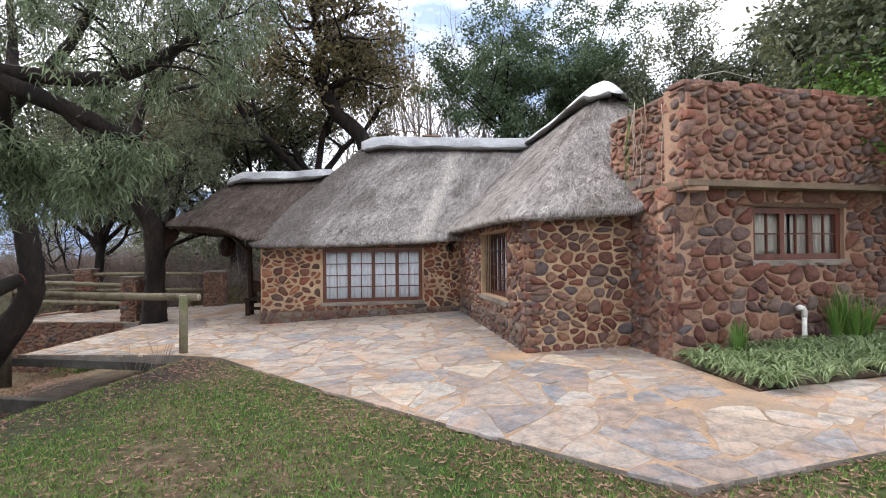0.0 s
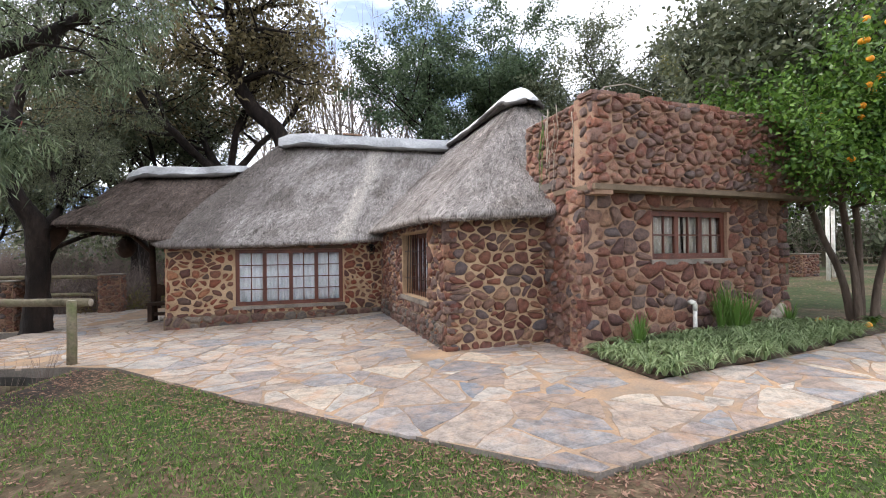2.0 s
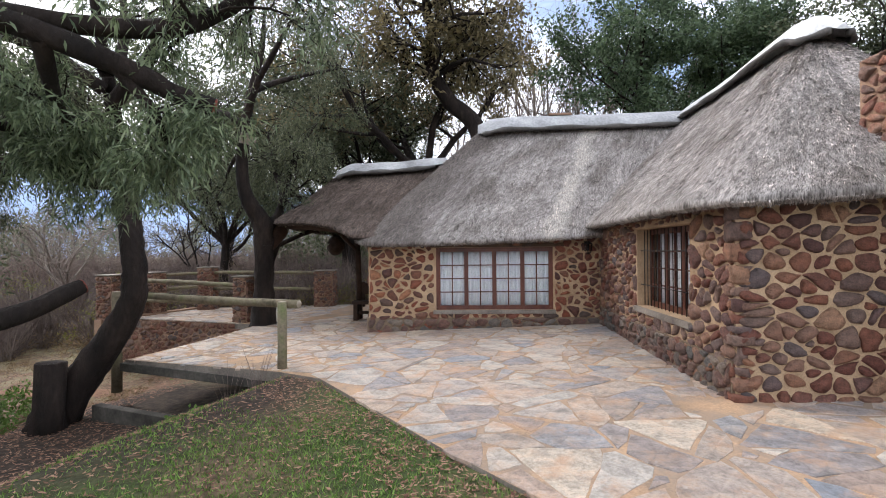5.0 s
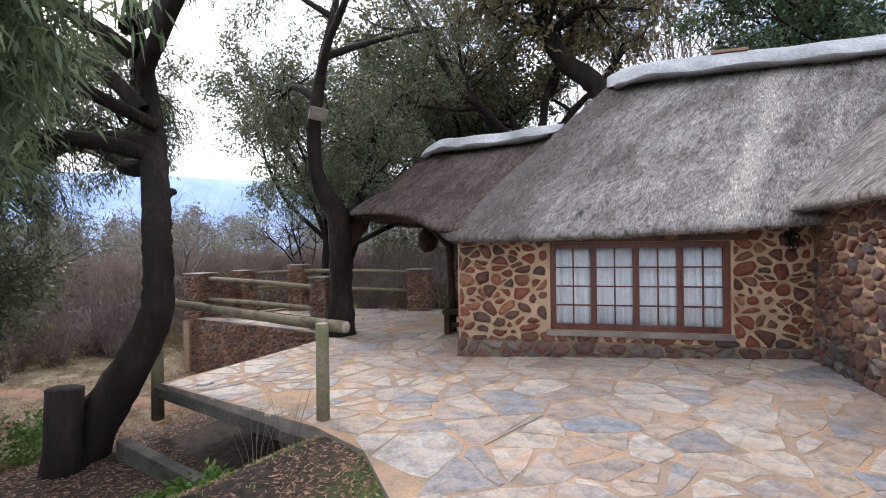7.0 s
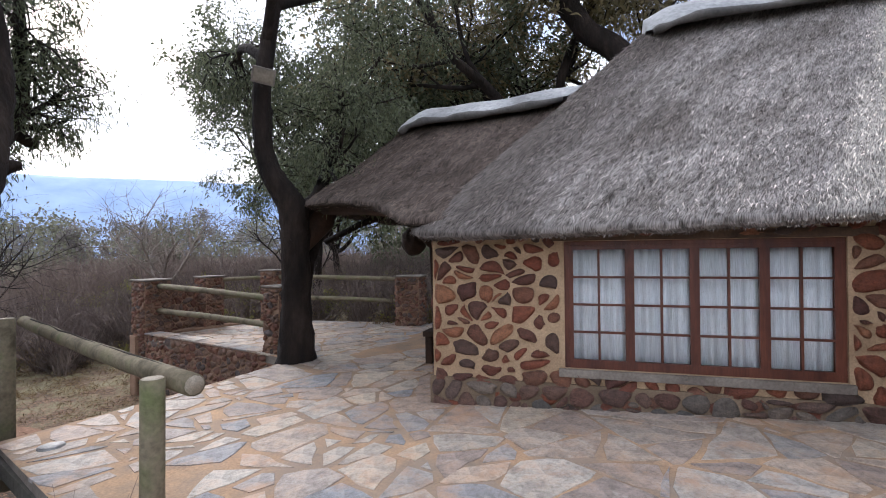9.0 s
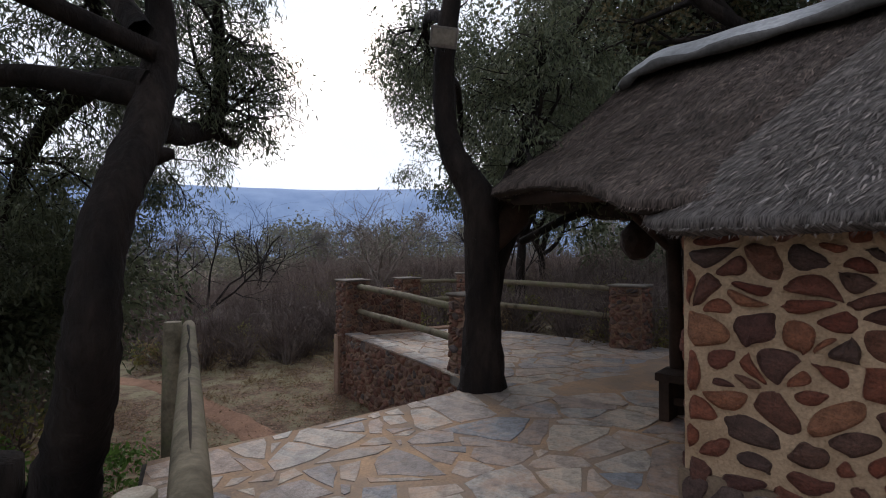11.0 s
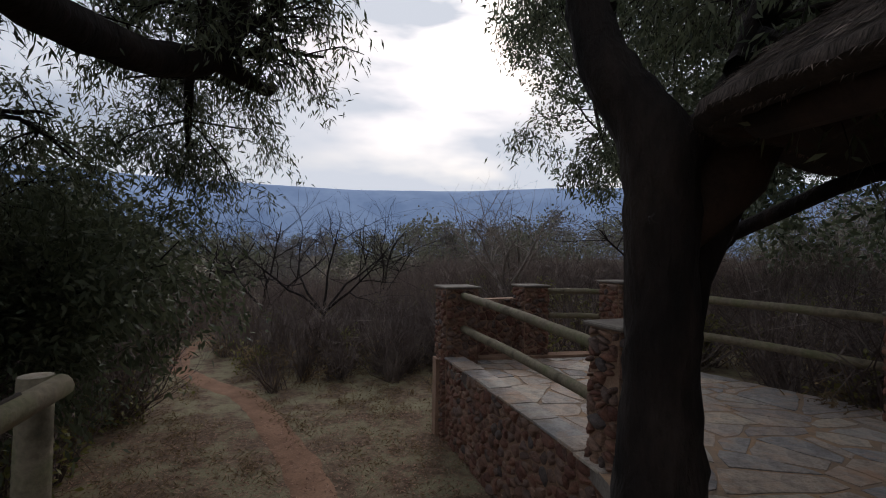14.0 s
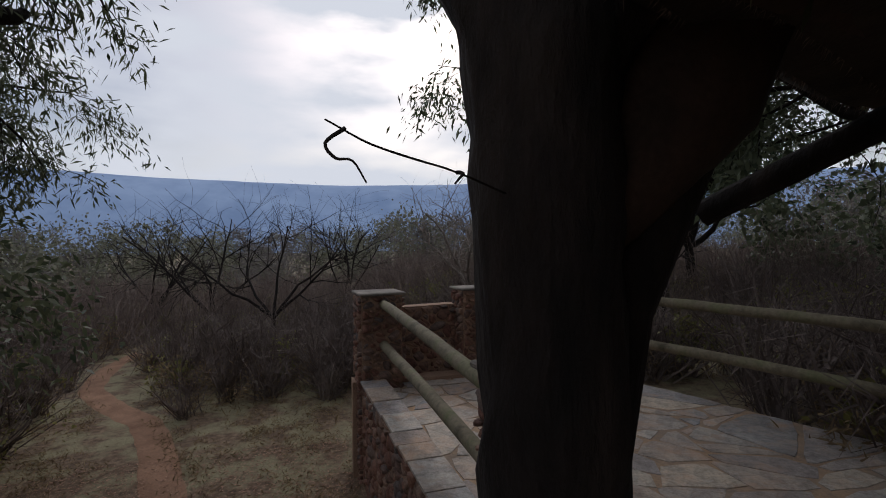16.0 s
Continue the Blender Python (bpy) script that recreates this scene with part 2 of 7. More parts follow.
def mat_thatch(name, pale, dark, stain=None, loose=False, moss=None):
    """Weathered reed: tone in patches, streaks down the slope, and single reeds or loose straws."""
    m, nt, b = nodes_of(name, 0.9)
    big = tex_noise(nt, 0.75, 6, "UV", None, 0.62)
    streak = tex_noise(nt, 1.0, 7, "UV", (7.0, 1.3, 1), 0.65)
    clump = tex_noise(nt, 1.0, 6, "UV", (13, 6, 1), 0.7)
    base = ramp(nt, [(0.3, dark), (0.68, pale)])
    nt.links.new(streak.outputs["Fac"], base.inputs["Fac"])
    tone = ramp(nt, [(0.32, (0.5, 0.47, 0.44)), (0.48, (0.95, 0.95, 0.95)), (0.66, (1.3, 1.3, 1.32))])
    nt.links.new(big.outputs["Fac"], tone.inputs["Fac"])
    c = mixed(nt, 0.9, base.outputs["Color"], tone.outputs["Color"], "MULTIPLY")
    cl = ramp(nt, [(0.36, (0.34, 0.32, 0.3)), (0.5, (1, 1, 1)), (0.68, (1.35, 1.35, 1.35))])
    nt.links.new(clump.outputs["Fac"], cl.inputs["Fac"])
    c = mixed(nt, 0.85, c, cl.outputs["Color"], "MULTIPLY")
    if stain:
        tc = nt.nodes.new("ShaderNodeTexCoord")
        sep = nt.nodes.new("ShaderNodeSeparateXYZ")
        nt.links.new(tc.outputs["UV"], sep.inputs[0])
        off = nt.nodes.new("ShaderNodeMath")
        off.operation = "SUBTRACT"
        off.inputs[1].default_value = stain
        nt.links.new(sep.outputs["X"], off.inputs[0])
        wid = nt.nodes.new("ShaderNodeMath")
        wid.operation = "ABSOLUTE"
        nt.links.new(off.outputs[0], wid.inputs[0])
        spot = tex_noise(nt, 1.0, 6, "UV", (4, 1.6, 1), 0.7)
        add = nt.nodes.new("ShaderNodeMath")
        add.operation = "SUBTRACT"
        nt.links.new(spot.outputs["Fac"], add.inputs[0])
        nt.links.new(wid.outputs[0], add.inputs[1])
        k = ramp(nt, [(0.2, (0, 0, 0)), (0.42, (0.85, 0.85, 0.85))])
        nt.links.new(add.outputs[0], k.inputs["Fac"])
        c = mixed(nt, k.outputs["Color"], c, (0.62, 0.58, 0.53))
    if moss:
        tc = nt.nodes.new("ShaderNodeTexCoord")
        sep = nt.nodes.new("ShaderNodeSeparateXYZ")
        nt.links.new(tc.outputs["UV"], sep.inputs[0])
        patch = tex_noise(nt, 1.0, 6, "UV", (1.6, 0.8, 1), 0.65)
        add = nt.nodes.new("ShaderNodeMath")
        add.operation = "MULTIPLY_ADD"
        add.inputs[1].default_value = 4.0
        nt.links.new(patch.outputs["Fac"], add.inputs[0])
        nt.links.new(sep.outputs["X"], add.inputs[2])
        k = nt.nodes.new("ShaderNodeMapRange")
        k.inputs["From Min"].default_value, k.inputs["From Max"].default_value = moss + 1.6, moss + 3.0
        k.inputs["To Max"].default_value = 0.72
        nt.links.new(add.outputs[0], k.inputs["Value"])
        c = mixed(nt, k.outputs[0], c, (0.12, 0.1, 0.088))
    if loose:
        geo = nt.nodes.new("ShaderNodeNewGeometry")
        g = ramp(nt, [(0.0, (0.12, 0.11, 0.1)), (0.4, (0.6, 0.58, 0.56)), (0.75, (1.25, 1.22, 1.2)), (1.0, (2.0, 1.95, 1.9))])
        nt.links.new(geo.outputs["Random Per Island"], g.inputs["Fac"])
    else:
        reed = tex_noise(nt, 1.0, 5, "UV", (90, 12, 1), 0.75)
        g = ramp(nt, [(0.38, (0.18, 0.16, 0.15)), (0.52, (1, 1, 1)), (0.68, (1.6, 1.55, 1.5))])
        nt.links.new(reed.outputs["Fac"], g.inputs["Fac"])
        bumped(nt, b, reed.outputs["Fac"], 1.0, 0.04)
    c = mixed(nt, 0.92, c, g.outputs["Color"], "MULTIPLY")
    nt.links.new(c, b.inputs["Base Color"])
    return m


REED, REED_OLD = ((0.52, 0.482, 0.46), (0.265, 0.24, 0.224)), ((0.2, 0.155, 0.13), (0.075, 0.057, 0.047))
M_THATCH = mat_thatch("weathered thatch", *REED)
M_THATCH_MAIN = mat_thatch("weathered stained thatch", *REED, 4.25, False, 6.5)
M_THATCH_OLD = mat_thatch("old mossy thatch", *REED_OLD)
M_STRAW = mat_thatch("loose straw", *REED, None, True)
M_STRAW_MAIN = mat_thatch("loose stained straw", *REED, 4.25, True, 6.5)
M_STRAW_OLD = mat_thatch("old loose straw", *REED_OLD, None, True)
# Underside reed, with the shade below the roofs put into its near-black colour.
M_UNDER_SHADE = mat_noise("thatch underside with shade", [(0.3, (0.018, 0.013, 0.01)), (0.7, (0.05, 0.037, 0.027))], 6, 0.95, bump=0.6)

# ---- mesh helpers ----


def mesh_of(name, verts, faces, material, smooth=False):
    me = bpy.data.meshes.new(name)
    me.from_pydata([tuple(map(float, v)) for v in verts], [], [tuple(map(int, f)) for f in faces])
    if material:
        me.materials.append(material)
    if smooth:
        me.polygons.foreach_set("use_smooth", [True] * len(me.polygons))
    me.update()
    return me


def big_mesh(name, verts, per, material, smooth=False):
    """Many loose polygons of `per` corners each, from an array of corners."""
    verts = np.asarray(verts, np.float32).reshape(-1, 3)
    n = len(verts)
    me = bpy.data.meshes.new(name)
    me.vertices.add(n)
    me.vertices.foreach_set("co", verts.ravel())
    me.loops.add(n)
    me.loops.foreach_set("vertex_index", np.arange(n, dtype=np.int32))
    me.polygons.add(n // per)
    me.polygons.foreach_set("loop_start", np.arange(0, n, per, dtype=np.int32))
    me.polygons.foreach_set("loop_total", np.full(n // per, per, dtype=np.int32))
    me.materials.append(material)
    me.update(calc_edges=True)
    return me


def part(name, data, material, parent, label=""):
    if isinstance(data, bmesh.types.BMesh):
        me = bpy.data.meshes.new(name)
        data.to_mesh(me)
        data.free()
        me.materials.append(material)
        data = me
    ob = new(name, data)
    ob.parent = parent
    if label:
        ob["label"] = label
    return ob


def thing(name, label, category, group="", kind="", at=None):
    ob = new(name)
    ob.empty_display_size = 0.1
    if at is not None:
        ob.matrix_basis = at
    return tagged(ob, label, category, group, kind)


def box(x0, x1, y0, y1, z0, z1, bevel=0.0, m=None):
    bm = bmesh.new()
    bmesh.ops.create_cube(bm, size=1, matrix=Matrix.Translation(((x0 + x1) / 2, (y0 + y1) / 2, (z0 + z1) / 2)) @ Matrix.Diagonal((x1 - x0, y1 - y0, z1 - z0, 1)))
    if bevel:
        bmesh.ops.bevel(bm, geom=bm.edges[:], offset=bevel, segments=2, profile=0.7, affect="EDGES")
    if m is not None:
        bm.transform(m)
    return bm


def tube_data(pts, radii, sides=8, wob=0.0, cap=True, seed=0):
    """Verts and faces of a tapered tube along pts, its skin uneven by wob."""
    rnd = random.Random(seed)
    pts = [Vector(p) for p in pts]
    vs, fs = [], []
    d0 = (pts[1] - pts[0]).normalized()
    a = d0.cross(Vector((0.31, 0.87, 0.38)) if abs(d0.z) > 0.7 else Vector((0, 0, 1))).normalized()
    for i, p in enumerate(pts):
        d = (pts[min(i + 1, len(pts) - 1)] - pts[max(i - 1, 0)]).normalized()
        a = (a - d * a.dot(d)).normalized()
        b = d.cross(a)
        for k in range(sides):
            t = 2 * math.pi * k / sides
            r = radii[i] * (1 + wob * (rnd.random() - 0.5))
            vs.append(p + a * math.cos(t) * r + b * math.sin(t) * r)
    for i in range(len(pts) - 1):
        for k in range(sides):
            k2 = (k + 1) % sides
            fs.append((i * sides + k, i * sides + k2, (i + 1) * sides + k2, (i + 1) * sides + k))
    if cap:
        fs.append(tuple(range(sides - 1, -1, -1)))
        n = (len(pts) - 1) * sides
        fs.append(tuple(range(n, n + sides)))
    return vs, fs


def tube(name, pts, radii, material, parent, sides=10, wob=0.0, seed=0, label=""):
    vs, fs = tube_data(pts, radii, sides, wob, True, seed)
    return part(name, mesh_of(name, vs, fs, material, True), None, parent, label)


def smooth_line(pts, n=6):
    """Catmull-Rom through points (any width of tuple)."""
    P = np.array(pts, float)
    P = np.vstack([2 * P[0] - P[1], P, 2 * P[-1] - P[-2]])
    out = []
    for i in range(1, len(P) - 2):
        for k in range(n):
            t = k / n
            a, b, c, d = P[i - 1], P[i], P[i + 1], P[i + 2]
            out.append(0.5 * (2 * b + (c - a) * t + (2 * a - 5 * b + 4 * c - d) * t * t + (3 * b - a - 3 * c + d) * t ** 3))
    out.append(P[-2])
    return out


def paved(x, y):
    """Height of the paved floor, which falls gently to the deck."""
    return -0.13 + 0.03 * (max(x, -15) - 0.44) + 0.02 * (min(y, 14 - 3.5 * min(1, max(0, (-x - 5) / 3))) + 0.69)


def clip(poly, px, py, nx, ny):
    """The part of a polygon where (p - (px, py)) . n <= 0."""
    out = []
    for i in range(len(poly)):
        a, b = poly[i], poly[(i + 1) % len(poly)]
        da = (a[0] - px) * nx + (a[1] - py) * ny
        db = (b[0] - px) * nx + (b[1] - py) * ny
        if da <= 0:
            out.append(a)
        if (da < 0 < db) or (db < 0 < da):
            t = da / (da - db)
            out.append((a[0] + t * (b[0] - a[0]), a[1] + t * (b[1] - a[1])))
    return out


def cells(seeds, reach, weight=1.0):
    """Voronoi cells of 2D seeds; weight > 1 makes them wider than high."""
    S = np.array(seeds) * np.array((1.0, weight))
    for i, s in enumerate(S):
        d = np.hypot(*(S - s).T)
        near = np.argsort(d)[1:18]
        poly = [(s[0] - reach, s[1] - reach), (s[0] + reach, s[1] - reach), (s[0] + reach, s[1] + reach), (s[0] - reach, s[1] + reach)]
        for j in near:
            q = S[j]
            poly = clip(poly, (s[0] + q[0]) / 2, (s[1] + q[1]) / 2, q[0] - s[0], q[1] - s[1])
            if len(poly) < 3:
                break
        if len(poly) >= 3:
            yield i, [(x, y / weight) for x, y in poly]


def chaikin(poly):
    out = []
    for i in range(len(poly)):
        a, b = poly[i], poly[(i + 1) % len(poly)]
        out += [(0.72 * a[0] + 0.28 * b[0], 0.72 * a[1] + 0.28 * b[1]), (0.28 * a[0] + 0.72 * b[0], 0.28 * a[1] + 0.72 * b[1])]
    return out


def inset(poly, gap):
    """Polygon drawn in towards its middle by about gap."""
    cx, cy = sum(p[0] for p in poly) / len(poly), sum(p[1] for p in poly) / len(poly)
    out = []
    for x, y in poly:
        d = math.hypot(x - cx, y - cy)
        k = max(0.25, 1 - gap / max(d, 1e-3))
        out.append((cx + (x - cx) * k, cy + (y - cy) * k))
    return out, (cx, cy)


def pebble(poly, mid, h, rnd):
    """Verts (u, v, out) and faces of a rounded stone on its outline."""
    n = len(poly)
    vs, fs = [], []
    tilt = (rnd.uniform(-0.12, 0.12), rnd.uniform(-0.12, 0.12))
    for k, o in ((1.0, -0.015), (0.93, h * 0.6), (0.66, h)):
        for x, y in poly:
            dx, dy = (x - mid[0]) * k, (y - mid[1]) * k
            z = o + (dx * tilt[0] + dy * tilt[1] + rnd.uniform(-0.16, 0.16) * h if o > 0 else 0)
            vs.append((mid[0] + dx, mid[1] + dy, z))
    vs.append((mid[0], mid[1], h * 1.12))
    for r in range(2):
        for i in range(n):
            j = (i + 1) % n
            fs.append((r * n + i, r * n + j, (r + 1) * n + j, (r + 1) * n + i))
    for i in range(n):
        fs.append((2 * n + i, 2 * n + (i + 1) % n, 3 * n))
    return vs, fs


STONE_JOBS = []


def wall_matrix(p, q, flip=1):
    """Frame of a wall face: u from p to q, v up, and its third axis out of the wall (to the right of u)."""
    u = Vector((q[0] - p[0], q[1] - p[1], 0)).normalized()
    out = Vector((u.y, -u.x, 0)) * flip
    m = Matrix.Identity(4)
    m.col[0], m.col[1], m.col[2] = (*u, 0), (0, 0, 1, 0), (*out, 0)
    m.col[3] = (p[0], p[1], 0, 1)
    return m


def stone_wall(name, p, q, z0, z1, label, mortar, stone, openings=(), thick=0.3, size=(0.22, 0.15), gap=0.02, h=0.03, seed=1, flip=1, part_of=None, ztop=None):
    """A wall from p to q (outer face), with openings (u0, u1, z0, z1) right through it; its stones are set later."""
    L = math.hypot(q[0] - p[0], q[1] - p[1])
    m = wall_matrix(p, q, flip)
    us = sorted({0, L, *[o[0] for o in openings], *[o[1] for o in openings]})
    bm = bmesh.new()

    def lump(a, b, c, d):
        bmesh.ops.create_cube(bm, size=1, matrix=Matrix.Translation(((a + b) / 2, (c + d) / 2, -thick / 2)) @ Matrix.Diagonal((b - a, d - c, thick, 1)))
    for a, b in zip(us, us[1:]):
        inside = [o for o in openings if o[0] <= a + 1e-6 and o[1] >= b - 1e-6]
        zs = [z0]
        for o in inside:
            zs += [o[2], o[3]]
        zs.append(z1)
        for c, d in zip(zs[::2], zs[1::2]):
            if d - c > 0.005:
                lump(a, b, c, d)
    bm.transform(m)
    if part_of is None:
        me = bpy.data.meshes.new(name)
        bm.to_mesh(me)
        bm.free()
        me.materials.append(mortar)
        ob = tagged(new(name, me), label, "wall", kind="structure")
    else:
        ob = part("mortar", bm, mortar, part_of)
    STONE_JOBS.append((ob, m, L, z0, z1, tuple(openings), size, gap, h, seed, stone))
    return ob


def set_stones(ob, m, L, z0, z1, openings, size, gap, h, seed, stone):
    rnd = random.Random(seed)
    seeds = []
    v, row = z0 + size[1] * 0.45, 0
    while v < z1:
        u = size[0] * (0.3 if row % 2 else 0.75)
        while u < L + size[0] * 0.3:
            s = (u + rnd.uniform(-0.4, 0.4) * size[0], v + rnd.uniform(-0.4, 0.4) * size[1])
            if not any(o[0] - 0.02 < s[0] < o[1] + 0.02 and o[2] - 0.02 < s[1] < o[3] + 0.02 for o in openings):
                seeds.append(s)
                if rnd.random() < 0.2:
                    f = (s[0] + rnd.uniform(-0.5, 0.5) * size[0], s[1] + rnd.choice((-0.48, 0.48)) * size[1])
                    if not any(o[0] - 0.02 < f[0] < o[1] + 0.02 and o[2] - 0.02 < f[1] < o[3] + 0.02 for o in openings):
                        seeds.append(f)
            u += size[0] * rnd.choice((0.45, 0.65, 0.9, 1.15, 1.6))
        v += size[1] * rnd.uniform(0.85, 1.15)
        row += 1
    done = 0
    for i, poly in cells(seeds, 0.6, 1.25):
        s = seeds[i]
        for px, py, nx, ny in ((0.015, 0, -1, 0), (L - 0.015, 0, 1, 0), (0, z0 + 0.01, 0, -1), (0, z1 - 0.01, 0, 1)):
            poly = clip(poly, px, py, nx, ny)
        for o in openings:
            ways = [(o[0] - s[0], (o[0] - 0.02, 0, 1, 0)), (s[0] - o[1], (o[1] + 0.02, 0, -1, 0)), (o[2] - s[1], (0, o[2] - 0.02, 0, 1)), (s[1] - o[3], (0, o[3] + 0.02, 0, -1))]
            poly = clip(poly, *max(ways)[1])
        if len(poly) < 3:
            continue
        poly, mid = inset(poly, gap * rnd.choice((0.45, 0.7, 1.0, 1.5, 2.1)))
        poly = chaikin(poly)
        k = 0.02 if size[0] > 0.16 else 0.01
        poly = chaikin([(x + rnd.uniform(-k, k) * 0.7, y + rnd.uniform(-k, k) * 0.5) for x, y in poly])
        w, hh = max(p[0] for p in poly) - min(p[0] for p in poly), max(p[1] for p in poly) - min(p[1] for p in poly)
        if min(w, hh) < 0.035:
            continue
        vs, fs = pebble(poly, mid, h * rnd.uniform(0.6, 1.4), rnd)
        vs = [m @ Vector(p) for p in vs]
        at = sum(vs, Vector()) / len(vs)
        st = new("stone", mesh_of("stone", [p - at for p in vs], fs, stone, True))
        st.location = at
        st.parent = ob
        done += 1
    return done

# ---- ground ----
WC, IC, CO, RE, BL, BR = (-5.43, 9.79), (-0.93, 11.49), (0.74, 6.70), (2.36, 7.12), (2.65, 6.15), (6.69, 8.02)
WD, WN = Vector((0.9355, 0.3534, 0)), Vector((0.3534, -0.9355, 0))
W0 = Vector((-4.11, 10.29, 0))


def wf(s, o, z):
    """Point by the window wall: s along it, o out from it, z up."""
    return W0 + WD * s + WN * o + Vector((0, 0, z))


def step(a, b, x):
    t = min(1, max(0, (x - a) / (b - a)))
    return t * t * (3 - 2 * t)


def ground_z(x, y):
    """The lawn by the paving, falling off to the bush beyond the deck."""
    lawn = paved(x, y) - 0.045 + 0.006 * math.sin(1.3 * x + 0.7 * y)
    drop = step(-4.8, -6.2, x) * 0.8 + step(-8.4, -11.5, x) * 0.45
    drop *= 1 - 0.75 * step(11.5, 14.5, y)
    drop += step(-14, -40, x) * 0.6 * (1 - 0.5 * step(12, 16, y)) + step(-25, -140, x) * 9
    far = math.hypot(x, y)
    lawn = lawn if far < 25 else lawn * step(60, 25, far)
    return lawn - drop + 0.018 * noise.noise((x * 0.6, y * 0.6, 0)) + 0.012 * noise.noise((x * 3, y * 3, 5))


def axis(near, far, n, m):
    a = list(np.linspace(near[0], near[1], n))
    lo = [near[0] - (far - abs(near[0])) * (k / m) ** 2.5 for k in range(1, m + 1)]
    hi = [near[1] + (far - abs(near[1])) * (k / m) ** 2.5 for k in range(1, m + 1)]
    return lo[::-1] + a + hi


def mat_ground():
    m, nt, b = nodes_of("lawn and earth", 0.95)
    geo = nt.nodes.new("ShaderNodeNewGeometry")
    sep = nt.nodes.new("ShaderNodeSeparateXYZ")
    nt.links.new(geo.outputs["Position"], sep.inputs[0])
    n1 = tex_noise(nt, 0.55, 6)
    n2 = tex_noise(nt, 9, 8)
    n3 = tex_noise(nt, 45, 4)
    earth = ramp(nt, [(0.3, (0.06, 0.037, 0.023)), (0.5, (0.13, 0.085, 0.052)), (0.72, (0.22, 0.155, 0.1))])
    nt.links.new(n2.outputs["Fac"], earth.inputs["Fac"])
    green = ramp(nt, [(0.3, (0.03, 0.042, 0.013)), (0.7, (0.07, 0.095, 0.026))])
    nt.links.new(n2.outputs["Fac"], green.inputs["Fac"])
    pick = ramp(nt, [(0.36, (0, 0, 0)), (0.56, (1, 1, 1))])
    nt.links.new(n1.outputs["Fac"], pick.inputs["Fac"])
    east = nt.nodes.new("ShaderNodeMapRange")
    east.inputs["From Min"].default_value, east.inputs["From Max"].default_value = -8, -5
    nt.links.new(sep.outputs["X"], east.inputs["Value"])
    fac = nt.nodes.new("ShaderNodeMath")
    fac.operation = "MULTIPLY"
    nt.links.new(pick.outputs["Color"], fac.inputs[0])
    nt.links.new(east.outputs[0], fac.inputs[1])
    c = mixed(nt, fac.outputs[0], earth.outputs["Color"], green.outputs["Color"])
    n4 = tex_noise(nt, 1.6, 7)
    tuft = ramp(nt, [(0.44, (0, 0, 0)), (0.58, (0.85, 0.85, 0.85))])
    nt.links.new(n4.outputs["Fac"], tuft.inputs["Fac"])
    west = nt.nodes.new("ShaderNodeMath")
    west.operation = "MULTIPLY_ADD"
    west.use_clamp = True
    west.inputs[1].default_value, west.inputs[2].default_value = -1.0, 1.0
    nt.links.new(east.outputs[0], west.inputs[0])
    both = nt.nodes.new("ShaderNodeMath")
    both.operation = "MULTIPLY"
    nt.links.new(west.outputs[0], both.inputs[0])
    nt.links.new(tuft.outputs["Color"], both.inputs[1])
    c = mixed(nt, both.outputs[0], c, (0.23, 0.205, 0.12))
    # Dark leaf mould, with the tree's shade painted into the same soil colour.
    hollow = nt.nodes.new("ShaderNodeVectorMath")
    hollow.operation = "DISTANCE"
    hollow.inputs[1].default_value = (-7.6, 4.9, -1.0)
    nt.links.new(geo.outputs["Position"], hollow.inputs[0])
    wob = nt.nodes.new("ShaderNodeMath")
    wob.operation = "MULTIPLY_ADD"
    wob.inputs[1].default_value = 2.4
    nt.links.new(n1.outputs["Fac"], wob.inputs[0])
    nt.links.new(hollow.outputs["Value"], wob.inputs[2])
    # damp masks the hollow for both the mould and its painted shade.
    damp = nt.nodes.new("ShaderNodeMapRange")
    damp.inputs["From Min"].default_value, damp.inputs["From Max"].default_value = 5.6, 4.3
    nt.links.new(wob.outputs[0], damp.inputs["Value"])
    mould_shade = ramp(nt, [(0.35, (0.018, 0.013, 0.009)), (0.65, (0.06, 0.042, 0.03))])
    nt.links.new(n2.outputs["Fac"], mould_shade.inputs["Fac"])
    c = mixed(nt, damp.outputs[0], c, mould_shade.outputs["Color"])
    g = ramp(nt, [(0.3, (0.6, 0.6, 0.6)), (0.7, (1.25, 1.25, 1.25))])
    nt.links.new(n3.outputs["Fac"], g.inputs["Fac"])
    c = mixed(nt, 0.8, c, g.outputs["Color"], "MULTIPLY")
    nt.links.new(c, b.inputs["Base Color"])
    bumped(nt, b, n2.outputs["Fac"], 0.7, 0.04)
    return m


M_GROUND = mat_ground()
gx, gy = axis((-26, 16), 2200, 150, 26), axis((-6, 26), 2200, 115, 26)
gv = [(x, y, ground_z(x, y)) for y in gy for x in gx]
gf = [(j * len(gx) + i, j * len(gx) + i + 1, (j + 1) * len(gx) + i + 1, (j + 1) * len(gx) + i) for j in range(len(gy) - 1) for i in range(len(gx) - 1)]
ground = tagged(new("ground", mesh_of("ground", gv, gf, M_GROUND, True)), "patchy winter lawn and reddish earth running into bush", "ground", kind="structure")


